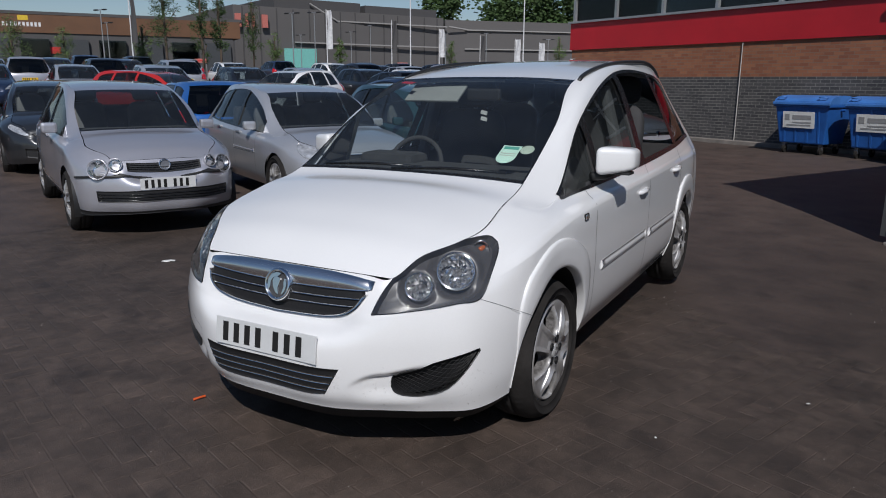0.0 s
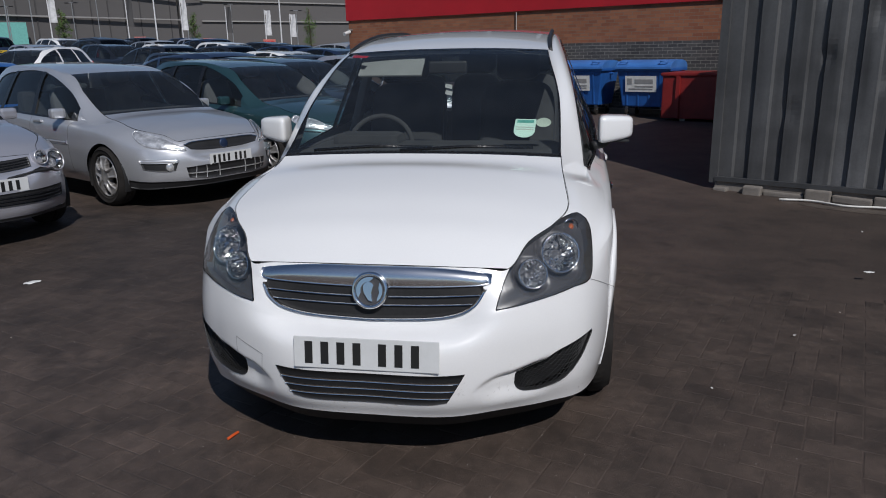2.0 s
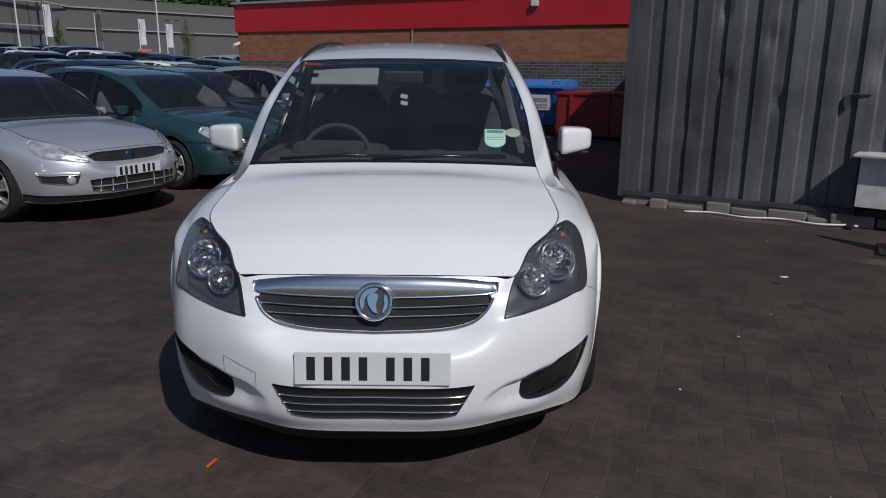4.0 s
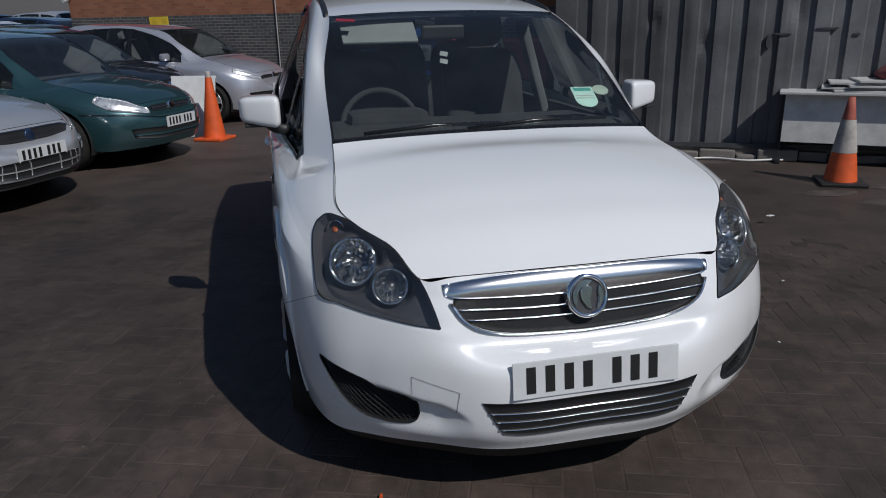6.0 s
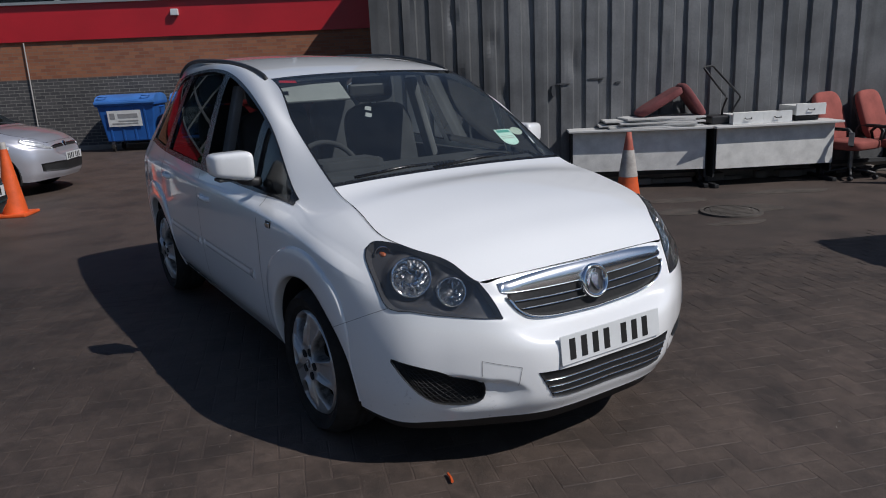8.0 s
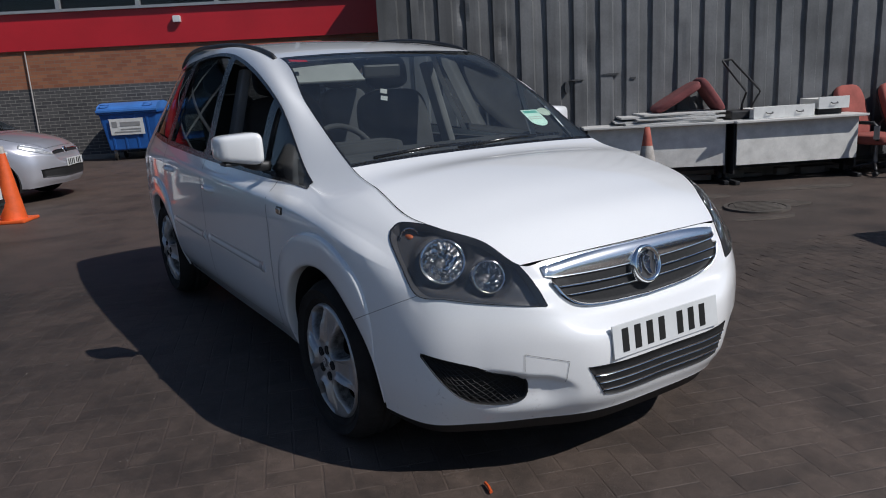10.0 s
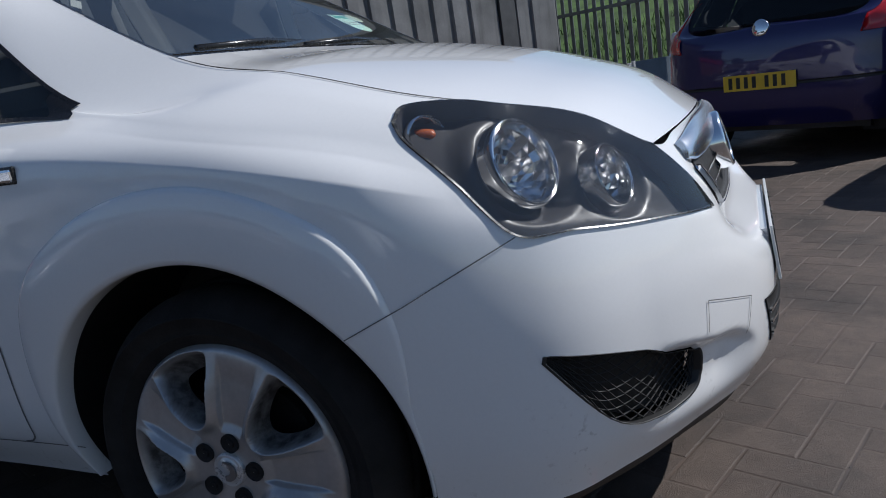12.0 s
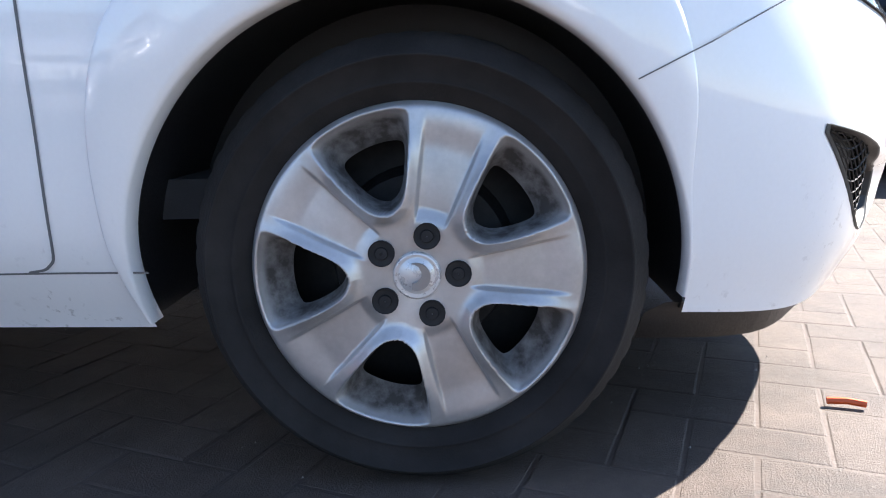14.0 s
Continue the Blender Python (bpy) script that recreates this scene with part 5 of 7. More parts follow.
# ---- other cars ----
LAMP_FACE = surface("lamp_face", (0.74, 0.75, 0.77), 0.2, 0.6, 0.4, 16, 40, 0.6, coat=1.0)
SILVER = paint("silver_paint", (0.53, 0.53, 0.58), metal=0.55, rough=0.33)
GREY_SILVER = paint("grey_silver_paint", (0.58, 0.59, 0.62), metal=0.55, rough=0.33)
TEAL = paint("teal_paint", (0.030, 0.078, 0.088), metal=0.45, rough=0.35)
NAVY = paint("navy_paint", (0.018, 0.014, 0.10), metal=0.3, rough=0.3)
STEEL_BLUE = paint("steel_blue_paint", (0.07, 0.12, 0.22), metal=0.45, rough=0.35)
BLACK_PAINT = paint("black_paint", (0.015, 0.017, 0.022), metal=0.2, rough=0.3)
CAR_RED = paint("red_paint", (0.45, 0.02, 0.015), rough=0.3)
CAR_BLUE = paint("blue_paint", (0.02, 0.12, 0.42), metal=0.2, rough=0.3)
DARK_BLUE = paint("dark_blue_paint", (0.02, 0.035, 0.08), metal=0.3, rough=0.3)
DARK_GREY = paint("dark_grey_paint", (0.028, 0.030, 0.034), metal=0.3, rough=0.3)
PALE_GREY = paint("pale_grey_paint", (0.5, 0.5, 0.5), metal=0.3, rough=0.35)


def warp_of(ys, zs, width, wheels):
    """Reshapes the carrier's body: new places along the length and heights, and a new width."""
    def warp(c):
        out = c.copy()
        if len(c) == 2 and c.ndim == 2:
            out[:, 1], out[:, 2] = wheels, .30
            return out
        out[..., 1] = np.interp(c[..., 1], (-.05, .16, 1.04, 1.93, 3.9, 4.46), ys)
        out[..., 2] = np.interp(c[..., 2], (0, .2, .31, .62, .78, 1.03, 1.5, 1.63, 1.8), (0, .19, .30, *zs))
        out[..., 0] = c[..., 0] * width / 1.79
        return out
    return warp


def kr_grid(sh, top, bottom, nu, nv, offset, bulge=0.0):
    a, b = spline(top, nu), spline(bottom, nu)
    v = np.linspace(0, 1, nv)[:, None, None]
    kr = (a * (1 - v) + b * v).reshape(-1, 2)
    off = (offset + bulge * np.sin(np.pi * np.linspace(0, 1, nv))[:, None] * np.ones((1, nu))).reshape(-1, 1)
    k, r = kr[:, 0].clip(0, 13), kr[:, 1].clip(0, 7)
    return (sh.at(k, r) + sh.normal(k, r) * off).reshape(nv, nu, 3)


def kr_patch(sh, name, top, bottom, material, parent, offset=.006, bulge=0.0, sides=(1, -1), label="", nu=16, nv=6):
    for s in sides:
        mesh_part(name, patch_mesh(name, kr_grid(sh, top, bottom, nu, nv, offset, bulge), (s,)), material, parent, label, True)


def kr_middle(sh, name, top, bottom, material, parent, offset=.006, bulge=0.0, label="", nv=5):
    """A panel over the middle of nose (k from 0) or tail (k up to 13)."""
    h = kr_grid(sh, top, bottom, 12, nv, offset, bulge)
    if abs(h[0, 0, 0]) > abs(h[0, -1, 0]):
        h = h[:, ::-1]
    full = np.concatenate([(h * np.array((-1, 1, 1)))[:, :0:-1], h], 1)
    return mesh_part(name, patch_mesh(name, full, (1,)), material, parent, label, True)


def kr_line(sh, pts, parent, width=.006):
    p = spline(pts, 24)
    k, r = p[:, 0], p[:, 1]
    s, n = sh.at(k, r), sh.normal(k, r)
    t = np.gradient(s, axis=0)
    t /= np.linalg.norm(t, axis=1, keepdims=True).clip(1e-9)
    b = np.cross(n, t)
    strip = np.stack([s + b * width / 2 + n * .0015, s - b * width / 2 + n * .0015])
    for sd in (1, -1):
        mesh_part("shut_line", grid_mesh("shut_line", strip * np.array((sd, 1, 1)), flip=sd < 0), SHUT, parent, "", True)


WHEEL_COVERS = {}
SIDE_WINDOWS = ((7.45, 8.95, 5, 6),) + WINDOWS[2:]


def base_car(name, label, colour, ys, zs, width, wheels, at, group="", detail=1.0, rad=.305, radius_rim=.205):
    sh = Shell(warp_of(ys, zs, width, wheels))
    car = thing(name, label, "car", group, at=at)
    pk, pr = (22, 11) if detail >= 1 else (7, 3)
    mesh_part("body", body_side(sh, "body", pk, pr, arch=.352, windows=SIDE_WINDOWS), colour, car, "", True)
    mesh_part("bonnet", strip_mesh(sh, "bonnet", 2.03, 6.97, .012, 20, 9, .001), colour, car, "", True)
    mesh_part("roof", strip_mesh(sh, "roof", 9.0, 11.08, 0, 14, 9), colour, car, "", True)
    for nm, k0, k1, g in (("windscreen", 7.0, 9.0, WINDSCREEN), ("rear_window", 11.08, 11.97, DARK_GLASS)):
        pane = mesh_part(nm, strip_mesh(sh, nm, k0, k1, .02, 12, 9, -.002), g, car, "", True)
        pane.visible_shadow = False
    mesh_part("screen_border", strip_mesh(sh, "screen_border", 6.97, 7.10, 0, 3, 9, -.003), TRIM_BLACK, car, "", True)
    for s in (1, -1):
        for k0, k1, r0, r1 in SIDE_WINDOWS:
            g = sh.grid(np.linspace(k0, k1, 7), np.linspace(5, 6, 5)) * np.array((s, 1, 1)) - np.array((s * .01, 0, 0))
            pane = mesh_part("side_window", grid_mesh("side_window", g, flip=s < 0), SIDE_GLASS, car, "", True)
            pane.visible_shadow = False
        if detail < 1:
            continue
        for k0, k1 in ((8.95, 9.05), (9.95, 10.07)):
            g = sh.grid(np.linspace(k0 - .01, k1 + .01, 3), np.linspace(4.98, 6.03, 6)) + np.array((.003, 0, 0))
            mesh_part("window_pillar", grid_mesh("window_pillar", g * np.array((s, 1, 1)), flip=s < 0), TRIM_BLACK, car, "", True)
        belt = sh.grid(np.linspace(7.4, 11.02, 30), np.linspace(4.94, 5.02, 2)) + np.array((.003, 0, 0))
        mesh_part("window_seal", grid_mesh("window_seal", belt * np.array((s, 1, 1)), flip=s < 0), TRIM_BLACK, car, "", True)
        for wy in sh.wheels[:, 1]:
            lin = np.array([[(x, wy + .355 * math.cos(a), .30 + .355 * math.sin(a)) for a in np.linspace(radians(-20), radians(200), 24)] for x in (width / 2 - .03, width / 2 - .17, width / 2 - .32)])
            mesh_part("arch_liner", grid_mesh("arch_liner", lin * np.array((s, 1, 1)), flip=s < 0), BLACK_PLASTIC, car, "", True)
        p = sh.at(np.array([8.02]), np.array([5.0]))[0]
        mir = part("door_mirror", box_bm((.16, .09, .11), (s * (p[0] + .075), p[1] - .04, p[2] + .06)), colour if detail >= 1 else BLACK_PLASTIC, car, bevel=.03)
        if detail >= 1:
            for k, z in ((8.75, 4.45), (9.85, 4.5)):
                q = sh.at(np.array([k]), np.array([z]))[0]
                part("door_handle", box_bm((.03, .18, .03), (s * (q[0] + .008), q[1], q[2])), colour, car, bevel=.008)
    if detail < 1:
        part("underbody", box_bm((width - .3, ys[-1] - .5, .30), (0, ys[-1] / 2, .34)), BLACK_PLASTIC, car)
        for x in (-.34, .34):
            part("backrest", box_bm((.44, .14, .75), (x, ys[3] + .55, .85)), CABIN, car)
        for wy in sh.wheels[:, 1]:
            for s in (-1, 1):
                w = part("wheel", revolve_bm([(.001, -.07), (.19, -.075), (.20, -.09), (rad, -.08), (rad, .08), (.2, .09)], 24), RUBBER, car)
                w.location = (s * (width / 2 - .10), wy, rad)
                w.rotation_euler = (0, 0, 0 if s < 0 else math.pi)
        return car, sh
    kr_line(sh, [(7.55, 4.9), (7.6, 3), (7.6, .8)], car)
    kr_line(sh, [(9.0, 4.95), (9.02, 3), (9.0, .8)], car)
    part("underbody", box_bm((width - .5, ys[-1] - .5, .10), (0, ys[-1] / 2, .26)), BLACK_PLASTIC, car)
    part("engine_block", box_bm((width - .7, .7, .3), (0, .6, .45)), BLACK_PLASTIC, car)
    part("cabin_floor", box_bm((width - .3, ys[4] - ys[2] - .3, .05), (0, (ys[4] + ys[2]) / 2, .42)), CABIN, car)
    zc = zs[2]
    part("dashboard", box_bm((width - .42, .4, .25), (0, ys[2] + .36, zc - .12)), CABIN, car, bevel=.05)
    for x in (-.34, .34):
        seat(car, x, ys[3] + .25, zc - .42, CABIN_GREY if detail >= 1 else CABIN, .46)
    part("rear_bench", box_bm((width - .55, .18, .62), (0, ys[3] + 1.25, zc - .1)), CABIN, car, bevel=.05)
    key = (round(rad, 3), round(radius_rim, 3))
    for wy in sh.wheels[:, 1]:
        for s in (-1, 1):
            w, WHEEL_COVERS[key] = make_wheel(car, rad, radius_rim, .19, radians(90), .45, WHEEL_COVERS.get(key))
            w.matrix_basis = pose(s * (width / 2 - .115), wy, rad, 0, 0, 0 if s < 0 else 180)
    return car, sh


def front_plate(car, sh, r=2.3, yellow=False, k=0.0):
    p = sh.at(np.array([k]), np.array([r]))[0]
    back = k > 6
    return plate(car, pose(0, p[1] + (.012 if back else -.012), p[2], 0, 0, 180 if back else 0), yellow)


def badge_disc(car, sh, r, k=0.0, size=.055, mat=None):
    p = sh.at(np.array([k]), np.array([r]))[0]
    back = k > 6
    b = part("badge", revolve_bm([(.001, -.012), (size * .8, -.012), (size, -.006), (size, .02)], 24, "Y"), mat or CHROME, car, "plain round badge", True)
    b.matrix_basis = pose(0, p[1] + (.006 if back else -.006), p[2], -12, 0, 180 if back else 0)


HATCH_Z = (.61, .745, .965, 1.37, 1.465, 1.6)


def facing(u, v, turn=0.0):
    """A car whose nose tip stands at u, v and looks along the shed's front."""
    return yard(u, v, 0, 90 + turn)


def silver_hatch_round_lamps():
    car, sh = base_car("hatchback", "silver hatchback with four round headlamps and black bumper strip", SILVER, (-.05, .15, 1.06, 1.78, 3.45, 3.9), HATCH_Z, 1.65, (.80, 3.26), facing(-4.66, .66, 1), "cars in the nearer row")
    zp = sh.at(np.array([0.0]), np.array([2.2]))[0][2]
    span = lambda nm, z1, z0, w, mat, off=.006, wy=.10, **kw: middle_patch(sh, nm, [(0, 0, zp + z1), (w / 2, wy / 3, zp + z1), (w, wy, zp + z1)], [(0, 0, zp + z0), (w / 2, wy / 3, zp + z0), (w * .985, wy, zp + z0)], mat, car, off, **kw)
    span("grille", .225, .120, .35, BLACK_PLASTIC, .006)
    for i in range(3):
        span("grille_slat", .150 + .024 * i, .141 + .024 * i, .34, TRIM_BLACK, .014, nv=2)
    p = sh.on(np.array([[0, .1, zp + .172]]))[0]
    ring = part("badge", revolve_bm([(.044, -.004), (.046, -.014), (.054, -.014), (.058, .01)], 32, "Y"), CHROME, car, "plain round badge", True)
    ring.matrix_basis = pose(0, p[1] - .012, p[2], -12)
    part("badge_field", revolve_bm([(.001, -.003), (.045, -.003), (.046, .02)], 24, "Y"), DULL_STEEL, ring)
    for s in (1, -1):
        for x, z, rad, turn in ((.640, .190, .096, 26), (.440, .172, .062, 18)):
            p = sh.on(np.array([[x, .18, zp + z]]))[0]
            lamp = part("headlight", revolve_bm([(.001, .045), (rad * .5, .035), (rad * .85, .010), (rad * .93, -.004)], 32, "Y"), CHROME, car, "round chrome headlamp")
            lamp.matrix_basis = pose(p[0] * s, p[1] - .042, p[2], -14, 0, turn * s)
            part("lamp_surround", revolve_bm([(rad * .92, .02), (rad * .92, -.006), (rad * 1.0, -.010), (rad * 1.06, .004), (rad * 1.10, .06)], 36, "Y"), SILVER, lamp, "", True)
            cover = part("lens", revolve_bm([(.001, -.018), (rad * .6, -.014), (rad * .93, -.005)], 24, "Y"), CLEAR, lamp, "", True)
            cover.visible_shadow = False
    span("bumper_strip", .072, .048, .80, BLACK_PLASTIC, .012, .42, bulge=.006)
    span("lower_intake", -.062, -.165, .62, BLACK_PLASTIC, .006, .20)
    for z in (-.088, -.113, -.138):
        span("intake_bar", z, z - .008, .60, TRIM_BLACK, .014, .20, nv=2)
    kr_middle(sh, "chin", [(0, .35), (2.2, .35), (4.6, .4)], [(0, 0.02), (2.2, 0.02), (4.6, .02)], BLACK_PLASTIC, car, .008)
    front_plate(car, sh, 2.2)


def silver_family_hatch():
    car, sh = base_car("family_hatchback", "silver five-door hatchback with alloy wheels", GREY_SILVER, (-.05, .15, 1.24, 2.0, 3.75, 4.34), (.565, .695, .91, 1.33, 1.44, 1.6), 1.82, (.93, 3.57), facing(-4.74, 2.98, 0), "cars in the nearer row", rad=.315, radius_rim=.215)
    kr_patch(sh, "headlight", [(1.98, 5.2), (2.6, 6.0), (3.5, 6.55), (4.5, 6.65)], [(2.0, 3.9), (2.7, 3.5), (3.6, 3.7), (4.5, 5.9)], LAMP_FACE, car, .006, .012, label="clear almond headlight")
    kr_middle(sh, "grille", [(0, 6.1), (.9, 6.05), (1.85, 5.6)], [(0, 3.9), (.9, 3.95), (1.7, 4.4)], BLACK_PLASTIC, car, .006, label="black oval grille")
    kr_middle(sh, "grille_trim", [(0, 6.3), (.9, 6.25), (1.9, 5.75)], [(0, 6.1), (.9, 6.05), (1.85, 5.6)], CHROME, car, .010, nv=3)
    badge_disc(car, sh, 4.95, size=.05, mat=DARK_BLUE)
    kr_middle(sh, "lower_intake", [(0, 1.75), (1.0, 1.75), (2.1, 1.65)], [(0, .9), (1.0, .9), (1.9, 1.0)], BLACK_PLASTIC, car, .006)
    for k0 in (0.0,):
        kr_middle(sh, "intake_bar", [(0, 1.36), (1.0, 1.36), (2.0, 1.33)], [(0, 1.30), (1.0, 1.30), (2.0, 1.27)], PALE_GREY, car, .014, .004, nv=3)
    for s in (1, -1):
        for k in (.55, 1.1, 1.6):
            kr_patch(sh, "intake_post", [(k, 1.72), (k + .04, 1.72)], [(k, .95), (k + .04, .95)], PALE_GREY, car, .012, sides=(s,), nu=3, nv=5)
    kr_patch(sh, "fog_surround", [(2.45, 2.25), (3.2, 2.3), (4.1, 2.25)], [(2.5, 2.02), (3.2, 2.02), (4.1, 2.05)], GREY_SILVER, car, .012, .006, label="silver bar over the fog lamp")
    kr_patch(sh, "fog_vent", [(2.5, 1.98), (3.2, 2.0), (4.05, 2.0)], [(2.6, 1.5), (3.2, 1.45), (4.0, 1.6)], BLACK_PLASTIC, car, .006)
    for s in (1, -1):
        p = sh.at(np.array([2.85]), np.array([1.72]))[0]
        part("fog_lamp", revolve_bm([(.001, -.012), (.035, -.010), (.042, -.004), (.044, .02)], 20, "Y"), LAMP_FACE, car, "small round fog lamp", True).matrix_basis = pose(p[0] * s, p[1] - .004, p[2], 0, 0, 25 * s)
    kr_middle(sh, "chin", [(0, .7), (2.2, .7), (4.6, .7)], [(0, 0.02), (2.2, 0.02), (4.6, .02)], BLACK_PLASTIC, car, .008)
    kr_patch(sh, "side_moulding", [(7.65, 3.0), (8.4, 3.0), (9.0, 3.0)], [(7.65, 2.7), (8.4, 2.7), (9.0, 2.7)], GREY_SILVER, car, .006, .008)
    front_plate(car, sh, 2.15)


def teal_hatch():
    car, sh = base_car("teal_hatchback", "dark teal hatchback with clear twin headlights", TEAL, (-.05, .15, 1.18, 1.92, 3.62, 4.18), (.56, .69, .915, 1.34, 1.44, 1.6), 1.70, (.88, 3.41), facing(-4.86, 5.10, 0), "cars in the nearer row")
    kr_patch(sh, "headlight", [(1.75, 5.9), (2.6, 6.4), (3.6, 6.5), (4.3, 6.5)], [(1.8, 3.9), (2.6, 3.5), (3.5, 3.7), (4.3, 5.0)], LAMP_FACE, car, .006, .014, label="clear headlight")
    for s in (1, -1):
        kr_patch(sh, "grille", [(.18, 5.7), (.8, 5.7), (1.5, 5.5)], [(.2, 4.3), (.8, 4.2), (1.4, 4.3)], BLACK_PLASTIC, car, .006, sides=(s,))
        kr_patch(sh, "grille_bar", [(.2, 5.1), (.8, 5.05), (1.45, 4.95)], [(.2, 4.92), (.8, 4.87), (1.42, 4.8)], CHROME, car, .014, sides=(s,), nv=3)
    badge_disc(car, sh, 5.1, size=.045)
    kr_middle(sh, "lower_intake", [(0, 1.7), (1.6, 1.7), (3.0, 1.7)], [(0, .95), (1.6, .95), (2.8, 1.1)], BLACK_PLASTIC, car, .006)
    kr_middle(sh, "intake_bar", [(0, 1.4), (1.6, 1.4), (2.9, 1.4)], [(0, 1.25), (1.6, 1.25), (2.8, 1.28)], TEAL, car, .014, .006, nv=3)
    kr_middle(sh, "bumper_strip", [(0, 2.95), (2.2, 2.95), (4.8, 2.95)], [(0, 2.85), (2.2, 2.85), (4.8, 2.85)], TRIM_BLACK, car, .008, nv=3)
    front_plate(car, sh, 2.0)


def dark_hatch(u, v, turn=0.0, colour=None, label="black hatchback with clear headlights"):
    car, sh = base_car("dark_hatchback", label, colour or BLACK_PAINT, (-.05, .15, 1.05, 1.8, 3.6, 4.1), HATCH_Z, 1.70, (.86, 3.36), facing(u, v, turn), "cars in the nearer row")
    kr_patch(sh, "headlight", [(2.0, 5.3), (2.8, 6.0), (4.0, 6.3)], [(2.0, 4.3), (2.8, 4.1), (4.1, 5.2)], LAMP_FACE, car, .006, .012, label="clear headlight")
    kr_middle(sh, "grille", [(0, 5.6), (.9, 5.5), (1.75, 5.2)], [(0, 4.2), (.9, 4.2), (1.6, 4.4)], BLACK_PLASTIC, car, .006)
    kr_middle(sh, "lower_intake", [(0, 1.7), (1.2, 1.7), (2.4, 1.7)], [(0, .9), (1.2, .9), (2.3, 1.0)], BLACK_PLASTIC, car, .006)
    badge_disc(car, sh, 5.0)
    front_plate(car, sh, 2.3)
    tail(car, sh)
    return car


def tail(car, sh, lamp=None, plate_row=3.3):
    kr_patch(sh, "tail_light", lamp[0] if lamp else [(11.35, 5.3), (11.7, 5.6), (12.15, 5.3)], lamp[1] if lamp else [(11.4, 3.5), (11.8, 3.4), (12.2, 3.6)], RED_LAMP, car, .008, .014, label="red tail light")
    front_plate(car, sh, plate_row, True, 13.0)
    kr_middle(sh, "rear_bumper_strip", [(11.6, 2.2), (12.2, 2.2), (13, 2.2)], [(11.6, 2.05), (12.2, 2.05), (13, 2.05)], BLACK_PLASTIC, car, .010, nv=3)


def small_silver_hatch():
    car, sh = base_car("small_hatchback", "small silver hatchback with wide clear headlights", SILVER, (-.05, .15, .98, 1.70, 3.4, 3.82), HATCH_Z, 1.65, (.78, 3.27), facing(-5.42, 8.60, 0))
    kr_patch(sh, "headlight", [(2.0, 4.9), (2.8, 5.7), (4.2, 6.2)], [(2.0, 4.1), (2.9, 4.0), (4.2, 5.0)], LAMP_FACE, car, .006, .012, label="clear headlight")
    kr_middle(sh, "grille", [(0, 5.3), (.9, 5.3), (1.85, 5.1)], [(0, 4.5), (.9, 4.4), (1.8, 4.3)], BLACK_PLASTIC, car, .006)
    kr_middle(sh, "grille_bar", [(0, 5.5), (.9, 5.5), (1.85, 5.3)], [(0, 5.25), (.9, 5.25), (1.85, 5.1)], CHROME, car, .012, nv=3)
    badge_disc(car, sh, 5.2, size=.045)
    kr_middle(sh, "lower_intake", [(0, 1.75), (1.6, 1.75), (3.2, 1.7)], [(0, 1.05), (1.6, 1.05), (3.1, 1.1)], BLACK_PLASTIC, car, .006)
    front_plate(car, sh, 2.1)


def navy_hatch():
    car, sh = base_car("navy_hatchback", "navy blue three-door hatchback, tail to the lane", NAVY, (-.05, .15, 1.02, 1.75, 3.5, 4.0), (.60, .74, .97, 1.39, 1.48, 1.65), 1.74, (.85, 3.36), yard(3.42 + 4.0, 1.75, -.02, 90), "cars by the fence", rad=.30)
    tail(car, sh, ([(11.25, 5.75), (11.6, 5.9), (12.05, 5.0)], [(11.3, 4.3), (11.6, 3.9), (12.15, 3.9)]), 2.3)
    for s in (1, -1):
        p = sh.at(np.array([11.62]), np.array([4.85]))[0]
        ring = part("reversing_lamp", revolve_bm([(.001, -.03), (.03, -.03), (.038, -.022), (.052, -.02), (.055, 0)], 24, "Y"), PLATE_WHITE, car, "round clear lamp in the tail light", True)
        ring.matrix_basis = pose(p[0] * s, p[1], p[2], 0, 0, 180 - 35 * s)
    badge_disc(car, sh, 5.0, 13.0, .06)
    kr_patch(sh, "side_moulding", [(8.0, 2.6), (8.7, 2.6), (9.6, 2.6)], [(8.0, 2.3), (8.7, 2.3), (9.6, 2.3)], CHROME, car, .008, .008, label="pale side moulding")


def blue_saloon():
    car, sh = base_car("blue_hatchback", "steel blue car with red tail lights, tail to the lane", STEEL_BLUE, (-.05, .15, 1.10, 1.85, 3.6, 4.25), (.60, .74, .97, 1.39, 1.50, 1.65), 1.76, (.90, 3.5), yard(2.76 + 4.25, -.45, -.02, 90), "cars by the fence", rad=.31)
    tail(car, sh, ([(11.2, 5.3), (11.7, 5.6), (12.2, 5.2)], [(11.35, 3.9), (11.8, 3.7), (12.25, 3.7)]), 3.0)
    badge_disc(car, sh, 5.0, 13.0, .05)


silver_hatch_round_lamps()
silver_family_hatch()
teal_hatch()
dark_hatch(-6.05, 6.85, 0, BLACK_PAINT)
small_silver_hatch()
navy_hatch()
blue_saloon()
dark_hatch(-10.0, .25, -3, DARK_GREY, "dark grey hatchback with dark windows")


